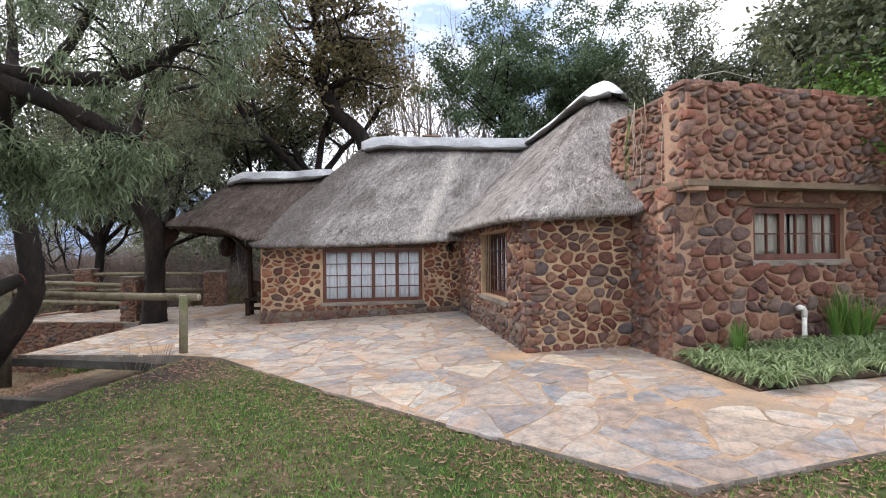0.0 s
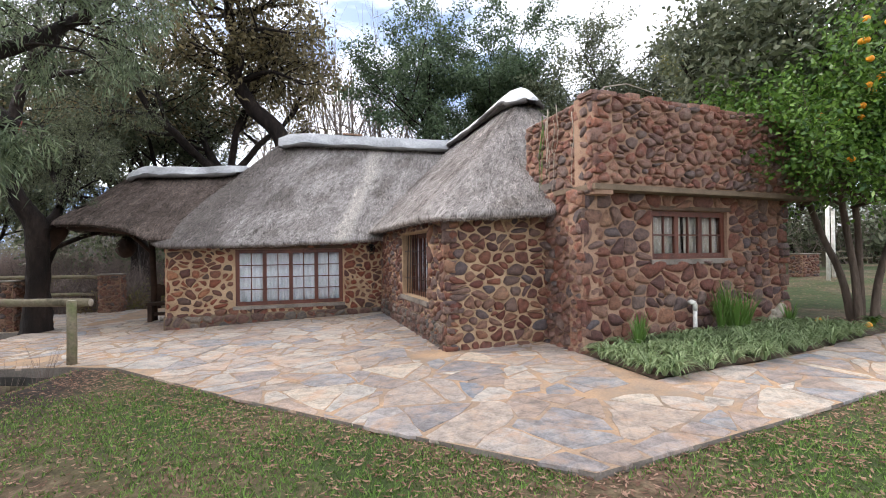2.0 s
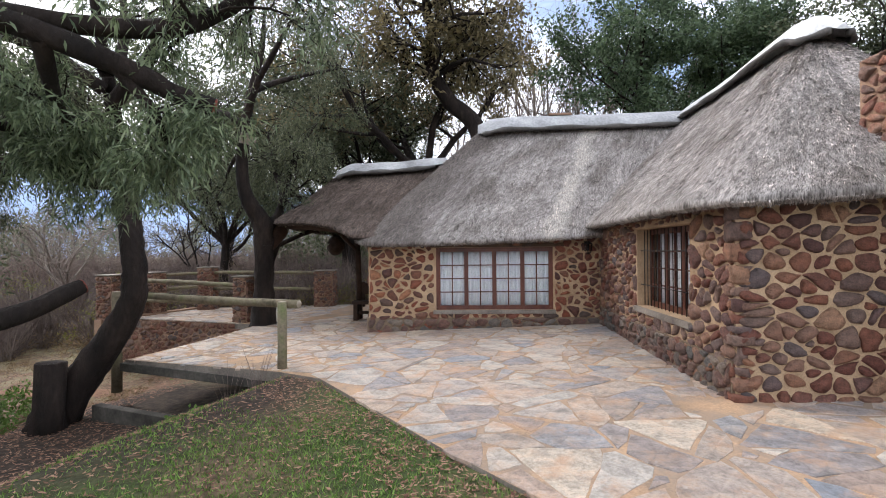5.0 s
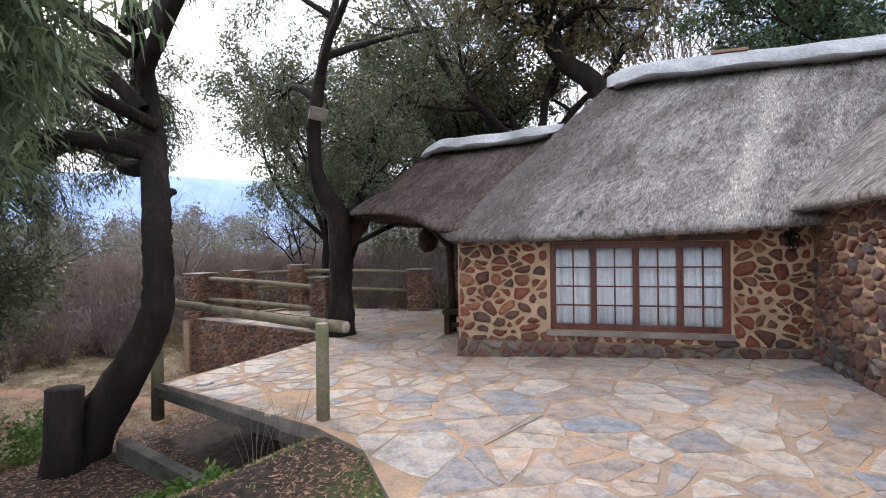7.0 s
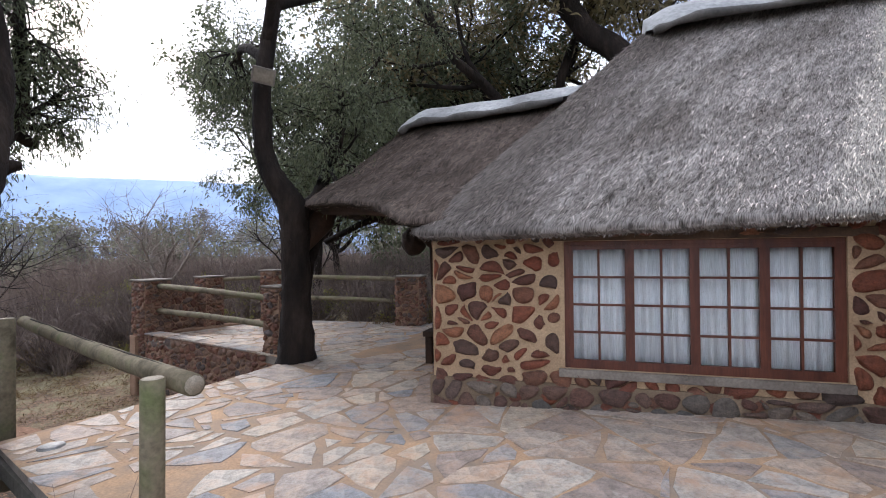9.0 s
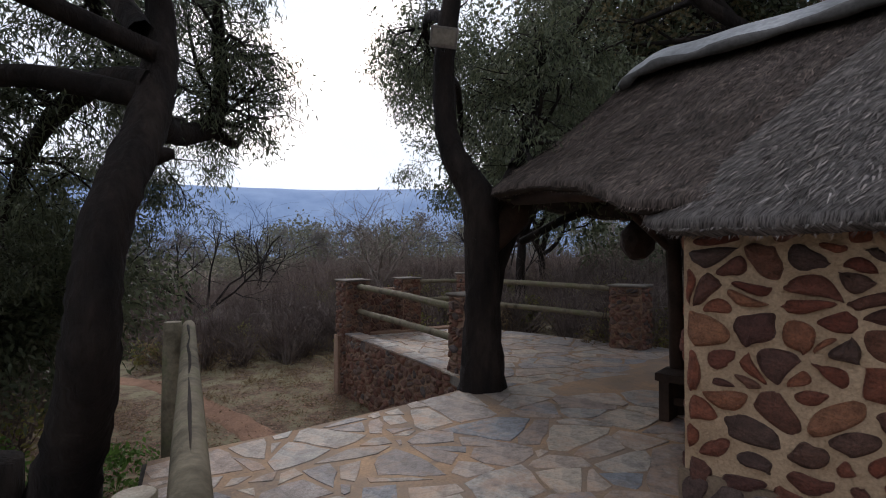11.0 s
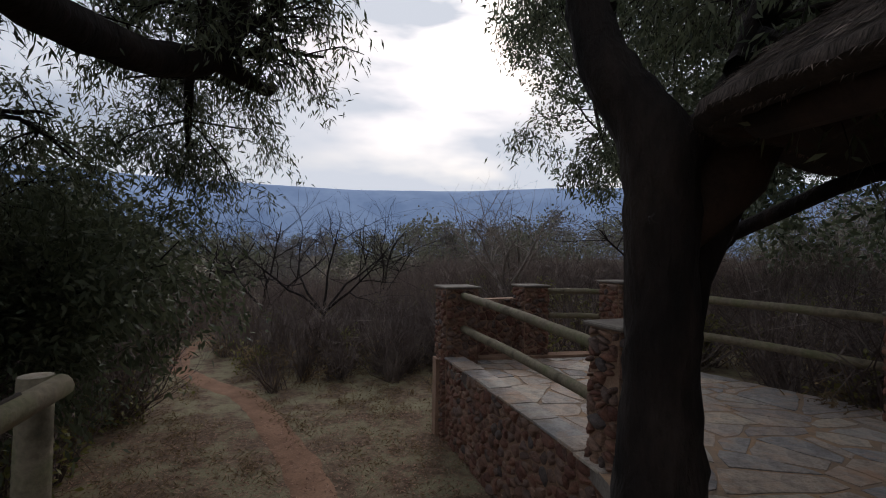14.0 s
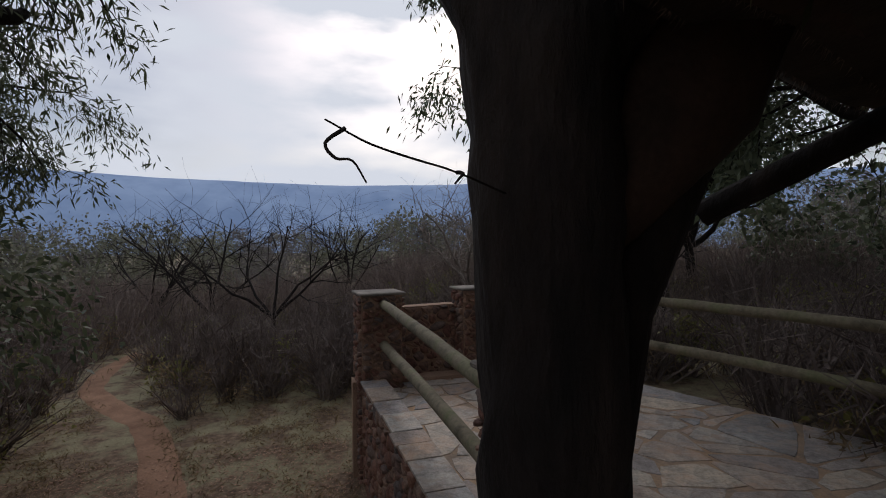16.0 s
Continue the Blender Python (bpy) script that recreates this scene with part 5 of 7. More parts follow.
def lopped_tree():
    """The tree at the lawn's edge whose sawn limbs hang over the grass."""
    rnd = random.Random(75)
    tubes, tips = [], []
    trunk_tube(tubes, [(-6.3, 1.5, -0.6), (-6.2, 1.6, 0.3), (-6.05, 1.7, 1.3), (-5.9, 1.9, 2.4), (-6.0, 1.9, 3.6), (-6.2, 1.7, 5.0), (-6.3, 1.6, 6.4)], [0.36, 0.29, 0.26, 0.25, 0.2, 0.13, 0.06])
    sawn = ([(-5.95, 1.85, 2.6), (-5.3, 2.4, 3.3), (-4.6, 2.95, 3.35), (-3.97, 3.55, 3.08), (-3.7, 3.86, 2.9), (-3.5, 4.07, 2.82)], [0.14, 0.11, 0.095, 0.088, 0.08, 0.078])
    limbs = [
        sawn,
        ([(-6.05, 1.7, 0.75), (-5.4, 2.5, 0.9), (-4.92, 3.25, 1.06), (-4.84, 3.82, 1.29)], [0.12, 0.09, 0.085, 0.07]),
        ([(-4.6, 2.95, 3.35), (-4.05, 3.65, 3.42), (-3.75, 4.1, 3.6), (-3.45, 4.55, 4.05), (-3.2, 5.0, 4.6), (-3.3, 5.5, 5.3)], [0.09, 0.08, 0.075, 0.065, 0.045, 0.02]),
        ([(-5.95, 1.9, 2.9), (-5.0, 2.6, 4.0), (-4.1, 3.2, 4.5), (-3.1, 3.8, 4.7), (-2.2, 4.5, 5.1)], [0.1, 0.085, 0.065, 0.05, 0.03]),
        ([(-3.97, 3.55, 3.05), (-3.82, 3.75, 2.75), (-3.85, 3.9, 2.5)], [0.05, 0.04, 0.02]),
        ([(-4.3, 3.2, 3.2), (-4.6, 3.5, 2.8), (-4.8, 3.8, 2.6), (-5.1, 4.0, 2.5)], [0.07, 0.05, 0.035, 0.02]),
        ([(-5.95, 1.9, 2.5), (-5.5, 2.9, 2.7), (-5.3, 3.5, 2.7), (-5.5, 3.9, 2.5)], [0.1, 0.08, 0.05, 0.02]),
        ([(-6.1, 1.8, 4.2), (-5.6, 2.9, 5.0), (-5.0, 4.0, 5.4), (-4.6, 5.1, 5.6)], [0.13, 0.1, 0.07, 0.03]),
    ]
    for k, (pts, radii) in enumerate(limbs):
        trunk_tube(tubes, pts, radii, 5, 9)
        if k < 2:
            continue
        for i in range(1 if k > 3 else 2, len(pts)):
            for _ in range(4):
                a = Vector((rnd.gauss(0, 1), rnd.gauss(0, 1), rnd.gauss(0.0, 0.6))).normalized()
                grow(rnd, Vector(pts[i]), a, rnd.uniform(0.5, 0.95) * (0.7 if 3 < k < 7 else 1), radii[i] * 0.3, 1, tubes, tips, 0.03, 0.8, (0, 4, 4), 0.45, 0.2, 0.6)
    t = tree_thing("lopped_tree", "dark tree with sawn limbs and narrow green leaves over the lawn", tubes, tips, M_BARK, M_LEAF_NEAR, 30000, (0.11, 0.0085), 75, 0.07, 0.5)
    for pts, r in ((sawn[0], 0.077), (limbs[1][0], 0.067)):
        a, b = Vector(pts[-2]), Vector(pts[-1])
        d = (b - a).normalized()
        tube("sawn_face", [b, b + d * 0.012], [r, r * 0.95], M_SAWN, t, 14, 0.06, 3, "red-brown sawn wood face")


M_SAWN = mat_noise("red sawn wood", [(0.3, (0.14, 0.035, 0.025)), (0.7, (0.27, 0.08, 0.05))], 18, 0.8)
lopped_tree()


def porch_tree():
    """The tree against the porch, with a kinked trunk and a lamp box high on it."""
    rnd = random.Random(72)
    tubes, tips = [], []
    trunk_tube(tubes, [(-9.12, 10.72, -0.45), (-9.1, 10.72, 0.1), (-9.08, 10.7, 0.9), (-9.05, 10.68, 1.7), (-9.05, 10.62, 2.3), (-9.2, 10.4, 2.75), (-9.32, 10.3, 3.2), (-9.3, 10.25, 4.0), (-9.22, 10.3, 4.8), (-9.1, 10.4, 5.6), (-9.0, 10.6, 6.6), (-9.1, 10.8, 7.6)], [0.37, 0.29, 0.235, 0.23, 0.23, 0.18, 0.15, 0.14, 0.125, 0.1, 0.07, 0.035])
    limbs = [
        ([(-9.05, 10.68, 2.1), (-8.85, 10.95, 2.5), (-8.75, 11.1, 3.0), (-8.7, 11.3, 3.7), (-8.6, 11.6, 4.4), (-8.3, 12.0, 5.2)], [0.16, 0.12, 0.09, 0.075, 0.06, 0.03]),
        ([(-8.8, 11.0, 2.7), (-9.2, 11.5, 3.2), (-9.7, 11.9, 3.7), (-10.2, 12.3, 4.4), (-10.6, 12.6, 5.2)], [0.08, 0.07, 0.06, 0.05, 0.03]),
        ([(-9.25, 10.3, 4.6), (-9.8, 10.3, 5.0), (-10.5, 10.5, 5.2), (-11.3, 10.9, 5.1), (-11.9, 11.2, 4.8)], [0.09, 0.08, 0.065, 0.05, 0.03]),
        ([(-9.2, 10.3, 4.9), (-8.6, 10.0, 5.5), (-7.9, 9.8, 6.1), (-7.2, 9.6, 6.7)], [0.1, 0.08, 0.06, 0.03]),
        ([(-9.1, 10.4, 5.5), (-9.0, 11.2, 6.0), (-8.6, 12.1, 6.5), (-8.2, 12.9, 6.9)], [0.09, 0.07, 0.05, 0.03]),
        ([(-9.0, 10.6, 6.3), (-9.8, 10.2, 7.0), (-10.5, 9.9, 7.6)], [0.07, 0.05, 0.03]),
        ([(-9.3, 10.3, 3.9), (-10.0, 10.8, 4.1), (-10.8, 11.3, 3.9), (-11.5, 11.7, 3.4)], [0.07, 0.06, 0.045, 0.025]),
    ]
    shift = Vector((0.3, -0.29, 0))
    tubes[0] = ([p + shift for p in tubes[0][0]], *tubes[0][1:])
    limbs = [([tuple(Vector(p) + shift * (1 - k / (len(pts) - 1))) for k, p in enumerate(pts)], radii) for pts, radii in limbs]
    for pts, radii in limbs:
        trunk_tube(tubes, pts, radii, 5, 8)
        for k in range(2, len(pts)):
            for _ in range(5 if k < len(pts) - 1 else 7):
                a = Vector((rnd.gauss(0, 1), rnd.gauss(0, 1), rnd.gauss(0.15, 0.6))).normalized()
                if len(pts) == 4 and k == 2:
                    continue
                grow(rnd, Vector(pts[k]), a, rnd.uniform(0.7, 1.4), radii[k] * 0.4, 1, tubes, tips, 0.04, 0.8, (0, 4, 4), 0.6, 0.2, 0.62)
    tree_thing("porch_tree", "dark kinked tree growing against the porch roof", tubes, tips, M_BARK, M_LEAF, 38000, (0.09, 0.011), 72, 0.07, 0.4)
    fl = thing("floodlight", "old beige floodlight box strapped to the tree", "floodlight", at=look((-8.6, 9.74, 4.22), (-5, 7.5, 2.6), 8))
    part("housing", box(-0.17, 0.17, -0.12, 0.12, -0.02, 0.12, 0.02), M_CONCRETE, fl)
    part("lens", box(-0.14, 0.14, -0.09, 0.09, -0.03, -0.021, 0.003), M_PLASTER, fl, "dusty beige glass front")
    part("bracket", box(-0.02, 0.02, -0.16, 0.1, 0.12, 0.2, 0.005), M_IRON, fl)


porch_tree()


def bush_tree(x, y, height, crown, leaf, n, seed, label, bark=None, size=(0.17, 0.038), lean=(0, 0), trunk_r=0.2, kids=(6, 5, 4), name="bush_tree", up=0.2, clear=0.25, spread=0.8, blur=0.22):
    rnd = random.Random(seed)
    tubes, tips = [], []
    z = ground_z(x, y)
    base = Vector((0, 0, -0.2))
    fork = Vector((lean[0] * 0.4, lean[1] * 0.4, height * clear))
    trunk_tube(tubes, [base, base.lerp(fork, 0.5) + Vector((rnd.gauss(0, 0.12), rnd.gauss(0, 0.12), 0)), fork], [trunk_r * 1.2, trunk_r, trunk_r * 0.85], 4, 8)
    for k in range(kids[0]):
        a = 2 * math.pi * (k + rnd.random() * 0.7) / kids[0]
        d = Vector((math.cos(a) * spread + lean[0] * 0.25, math.sin(a) * spread + lean[1] * 0.25, rnd.uniform(0.7, 1.5)))
        grow(rnd, fork.copy(), d, height * (1 - clear) * rnd.uniform(0.55, 0.8), trunk_r * 0.6, 0, tubes, tips, up, 0.75, kids[1:], 0.1, 0.17, crown)
    return tree_thing(name, label, tubes, tips, bark or M_BARK, leaf, n, size, seed, blur, 0.15, "background trees", Matrix.Translation((x, y, z)))


bush_tree(-18.5, 18.5, 11, 0.62, M_LEAF, 27000, 101, "tall grey-green tree behind the deck")
bush_tree(-11.5, 18.5, 11, 0.62, M_LEAF, 32000, 102, "tall grey-green tree behind the porch")
bush_tree(-6.8, 18.0, 13, 0.6, M_LEAF_B, 15000, 103, "tall brownish tree with a leaning trunk behind the house", lean=(-2.2, 0), trunk_r=0.28, clear=0.35)
bush_tree(-14.5, 22.5, 13, 0.62, M_LEAF, 27000, 110, "tall grey-green tree in the woods")
bush_tree(1.6, 24.0, 14, 0.62, M_LEAF_G, 60000, 104, "dense deep-green tree behind the house", clear=0.3)
bush_tree(7.4, 23.5, 12, 0.62, M_LEAF, 38000, 105, "dark airy tree behind the flat roof")
bush_tree(11.0, 21.5, 10.5, 0.62, M_LEAF_Y, 32000, 106, "dry yellow-green tree behind the flat roof")
bush_tree(16.5, 23.0, 12, 0.62, M_LEAF_B, 24000, 107, "dry brownish tree beyond the citrus tree")
bush_tree(22.0, 30.0, 9, 0.62, M_LEAF_G, 19000, 108, "dark spreading tree on the far lawn", clear=0.2)
bush_tree(-13.6, 3.9, 5.2, 0.62, M_LEAF, 52000, 111, "dense dark bushy tree beside the footpath", clear=0.1, size=(0.13, 0.024), trunk_r=0.1)
bush_tree(-11.8, 2.6, 4.6, 0.62, M_LEAF, 36000, 112, "dense dark bush at the edge of the clearing", clear=0.1, size=(0.13, 0.024), trunk_r=0.1)
bush_tree(-24.0, 24.0, 9, 0.62, M_LEAF_G, 19000, 109, "green bush tree beyond the deck")
for k, (x, y, h) in enumerate(((-4.6, 25, 15), (-2.6, 26.5, 14), (-6.0, 28, 14), (-0.6, 25.5, 13), (-9.5, 27, 13))):
    bush_tree(x, y, h, 0.6, None, 0, 120 + k, "tall leafless grey tree behind the ridge", M_TWIG, lean=(0, 0), trunk_r=0.13, kids=(6, 6, 5), name="bare_tree", up=0.5, clear=0.25, spread=0.35)


def bent_tree():
    rnd = random.Random(160)
    tubes, tips = [], []
    line = BENT
    trunk_tube(tubes, line, [0.42, 0.36, 0.33, 0.3, 0.28, 0.26, 0.22, 0.18, 0.12, 0.06], 5, 10)
    for k in range(5, len(line)):
        for _ in range(6):
            a = Vector((rnd.gauss(0, 1), rnd.gauss(0, 1), rnd.gauss(0.35, 0.5))).normalized()
            grow(rnd, Vector(line[k]), a, rnd.uniform(1.6, 3.2), 0.09, 0, tubes, tips, 0.12, 0.75, (4, 4), 0.1, 0.18, 0.55)
    tree_thing("bent_tree", "tall tree with an S-bent dark trunk behind the house", tubes, tips, M_BARK, M_LEAF_B, 17000, (0.2, 0.042), 160, 0.25, 0.15, "background trees")


BENT = [(-4.6, 17.8, -0.3), (-5.0, 17.6, 2.5), (-5.3, 17.5, 4.2), (-5.61, 17.45, 6.04), (-6.47, 17.3, 6.93), (-7.07, 17.19, 7.94), (-7.28, 17.16, 8.94), (-7.1, 17.2, 9.6), (-7.4, 17.13, 10.5), (-7.1, 17.2, 12.5)]
bent_tree()


# ---- bush beyond the deck ----
def twig_stuff(name, spots, label, material, stems, seed, category="bush", sub=5):
    """Leafless thicket: thin tapering twigs from many roots."""
    rnd = np.random.default_rng(seed)
    out = []
    for x, y, h, w in spots:
        z = ground_z(x, y) - 0.05
        n = stems
        a = rnd.uniform(0, 2 * np.pi, n)
        lean = rnd.uniform(0.2, 1.3, n) * w
        base = np.stack([x + rnd.normal(0, 0.12 * w, n), y + rnd.normal(0, 0.12 * w, n), np.full(n, z)], 1)
        tip = base + np.stack([np.cos(a) * lean, np.sin(a) * lean, h * rnd.uniform(0.5, 1.0, n)], 1)
        mid = (base + tip) / 2 + rnd.normal(0, 0.07 * h, (n, 3))
        thick = 0.012 * h ** 0.6 * rnd.uniform(0.5, 1.3, n)
        for p, q, r0, r1 in ((base, mid, thick, thick * 0.7), (mid, tip, thick * 0.7, thick * 0.15)):
            s = np.cross(q - p, rnd.normal(0, 1, (n, 3)))
            s /= np.linalg.norm(s, axis=1)[:, None]
            out.append(np.stack([p - s * r0[:, None], p + s * r0[:, None], q + s * r1[:, None], q - s * r1[:, None]], 1))
        for k in range(sub):
            t = rnd.uniform(0.2, 0.95, (n, 1))
            p = np.where(t < 0.5, base + (mid - base) * t * 2, mid + (tip - mid) * (t * 2 - 1))
            d = rnd.normal(0, 1, (n, 3)) + np.array((0, 0, 0.25))
            d /= np.linalg.norm(d, axis=1)[:, None]
            q = p + d * h * rnd.uniform(0.12, 0.42, (n, 1))
            s = np.cross(d, rnd.normal(0, 1, (n, 3)))
            s /= np.linalg.norm(s, axis=1)[:, None]
            r = thick[:, None] * 0.4
            out.append(np.stack([p - s * r, p + s * r, q + s * r * 0.2, q - s * r * 0.2], 1))
    ob = new(name, big_mesh(name, np.concatenate(out), 4, material))
    return tagged(ob, label, category, kind="stuff")


def leaf_stuff(name, spots, label, material, per, size, seed, category="bush"):
    rnd = np.random.default_rng(seed)
    out = []
    for x, y, h, w in spots:
        z = ground_z(x, y)
        k = 14
        c = np.stack([x + rnd.normal(0, 0.42 * w, k), y + rnd.normal(0, 0.42 * w, k), z + h * rnd.uniform(0.15, 0.95, k)], 1)
        d = rnd.normal(0, 1, (k, 3))
        out.append(leaf_cloud(c, d, per, *size, rnd, 0.16 * w, 0.0))
    return tagged(new(name, big_mesh(name, np.concatenate(out), 4, material)), label, category, kind="stuff")


def thicket():
    rnd = random.Random(9)

    def ok(x, y):
        if inside(x, y, PAVE) or x > -9.5 and y < 15.5:
            return False
        path = 8.15 - (-12.75 - x) * 0.42 if x > -24 else 3.5
        return abs(y - path) > (2.0 if x > -16 else 1.0) and not (-18 < x and y < 10.8 and y > 4.6)
    near, mid, far, green, dry = [], [], [], [], []
    for _ in range(2700):
        x, y = rnd.uniform(-46, -10), rnd.uniform(-22, 46)
        if ok(x, y):
            d = math.hypot(x + 8, y - 9)
            if d < 20:
                near.append((x, y, rnd.uniform(0.9, 2.4), rnd.uniform(0.6, 1.2)))
            elif rnd.random() < 0.75:
                mid.append((x, y, rnd.uniform(1.4, 3.4), rnd.uniform(0.8, 1.6)))
            if rnd.random() < 0.16:
                green.append((x + 0.4, y, rnd.uniform(0.5, 1.6), rnd.uniform(0.5, 1.0)))
            if rnd.random() < 0.5:
                dry.append((x, y - 0.4, rnd.uniform(0.3, 0.9), rnd.uniform(0.6, 1.2)))
    twig_stuff("thicket", near, "dense leafless grey-brown thicket below the deck", M_TWIG_DK, 42, 21)
    twig_stuff("thicket", mid, "dense leafless brown bushveld thicket", M_TWIG_RED, 26, 22, sub=4)
    leaf_stuff("shrubbery", green, "scattered green shrubs among bare twigs", M_LEAF_Y, 420, (0.1, 0.025), 23)
    leaf_stuff("undergrowth", dry, "dry brown undergrowth of the bush", M_DRY, 260, (0.16, 0.012), 24)
    low = []
    for _ in range(420):
        x, y = rnd.uniform(-20, -9.3), rnd.uniform(3.0, 10.6)
        if not inside(x, y, PAVE) and abs(y - (8.15 - (-12.75 - x) * 0.42)) > 0.5:
            low.append((x, y, rnd.uniform(0.04, 0.16), rnd.uniform(0.2, 0.5)))
    leaf_stuff("dry_grass", low, "low dry tufts on the trodden clearing", M_DRY, 60, (0.09, 0.006), 29, "grass")
    leaf_stuff("ferns", [(-10.4, 5.6, 0.6, 0.6), (-10.9, 6.3, 0.7, 0.6), (-11.6, 4.6, 0.8, 0.7), (-6.0, 6.0, 0.25, 0.3), (-6.4, 5.8, 0.2, 0.3), (-9.9, 9.6, 0.3, 0.4)], "green weeds growing in the shade", M_LEAF_G2, 700, (0.09, 0.02), 30, "weeds")
    woods, brown = [], []
    for _ in range(420):
        a = rnd.uniform(radians(95), radians(235))
        d = rnd.uniform(48, 150)
        (woods if rnd.random() < 0.6 else brown).append((math.cos(a) * d, math.sin(a) * d, rnd.uniform(0.1, 0.145) * d, rnd.uniform(2.5, 4.5)))
    leaf_stuff("far_woods", woods, "grey-green woodland in the valley, haze put into its colour", M_LEAF_FAR, 760, (0.34, 0.12), 25, "woods")
    leaf_stuff("far_woods", brown, "brown leafless woodland in the valley, haze put into its colour", M_DRY_FAR, 620, (0.7, 0.06), 26, "woods")
    back, backleaf = [], []
    for _ in range(240):
        x, y = rnd.uniform(-24, 34), rnd.uniform(26, 52)
        back.append((x, y, rnd.uniform(2, 6), rnd.uniform(1.0, 2.2)))
        backleaf.append((x, y, rnd.uniform(2, 6), rnd.uniform(1.5, 3)))
    twig_stuff("back_thicket", back, "bare grey trees and scrub behind the house", M_TWIG, 26, 27, sub=4)
    leaf_stuff("back_woods", backleaf, "dark leafy scrub behind the house", M_LEAF, 420, (0.3, 0.1), 28)


M_TWIG_DK = mat_noise("thicket twig", [(0.3, (0.07, 0.05, 0.042)), (0.5, (0.15, 0.115, 0.1)), (0.72, (0.26, 0.21, 0.185))], 1.2, 0.95, bump=0)
M_TWIG_RED = mat_noise("reddish twig", [(0.3, (0.13, 0.095, 0.08)), (0.7, (0.25, 0.19, 0.16))], 1, 0.95, bump=0)
M_LEAF_G2 = mat_leaf("fresh weed leaf", (0.06, 0.12, 0.02), (0.14, 0.24, 0.05))
M_DRY = mat_leaf("dry grass", (0.12, 0.08, 0.045), (0.3, 0.22, 0.12), 0.25, 0.9)
# Flatter, greyer tones put the valley's haze into the leaf and twig colours.
M_LEAF_FAR = mat_leaf("leaf toned for haze", (0.14, 0.14, 0.1), (0.22, 0.215, 0.15), 0.2, 0.9)
M_DRY_FAR = mat_leaf("brown twig toned for haze", (0.13, 0.115, 0.11), (0.2, 0.18, 0.165), 0.2, 0.9)
thicket()
for k, (x, y, h) in enumerate(((-29.2, 5.2, 7.0), (-26.5, 7.9, 6.6), (-29.9, 17.5, 6.8), (-24.5, 15.0, 5.5), (-33.0, 2.0, 6.5), (-21.0, 19.5, 6.0), (-35, 11, 7))):
    bush_tree(x, y, h, 0.62, None, 0, 140 + k, "leafless dark bushveld tree below the deck" if k != 2 else "pale leafless tree standing out of the bush", M_TWIG if k in (2, 3) else M_BARK, trunk_r=0.1, kids=(5, 6, 6), name="bare_bush_tree", up=0.12, clear=0.15, spread=0.75)


def earth_path():
    line = smooth_line([(-10.2, 8.6), (-12.75, 8.1), (-14.9, 7.5), (-17.8, 6.4), (-19.8, 5.0), (-22.0, 3.8), (-26, 3.2), (-32, 3.6)], 10)
    vs, fs = [], []
    for i, p in enumerate(line):
        q = line[min(i + 1, len(line) - 1)] - line[max(i - 1, 0)]
        q = q / np.hypot(*q)
        for k in range(-4, 5):
            w = 0.34 * (1 + 0.3 * noise.noise((i * 0.3, 1.0 if k > 0 else 5.0, 0)))
            x, y = p[0] - q[1] * w * k / 4, p[1] + q[0] * w * k / 4
            vs.append((x, y, ground_z(x, y) + 0.01 - 0.03 * (abs(k) == 4)))
    for i in range(len(line) - 1):
        for k in range(8):
            a = i * 9 + k
            fs.append((a, a + 1, a + 10, a + 9))
    tagged(new("path", mesh_of("path", vs, fs, mat_noise("red earth path", [(0.3, (0.18, 0.095, 0.055)), (0.7, (0.3, 0.17, 0.105))], 2, 0.95, bump=0.6, fine=30), True)), "worn reddish earth footpath into the bush", "path", kind="structure")


earth_path()


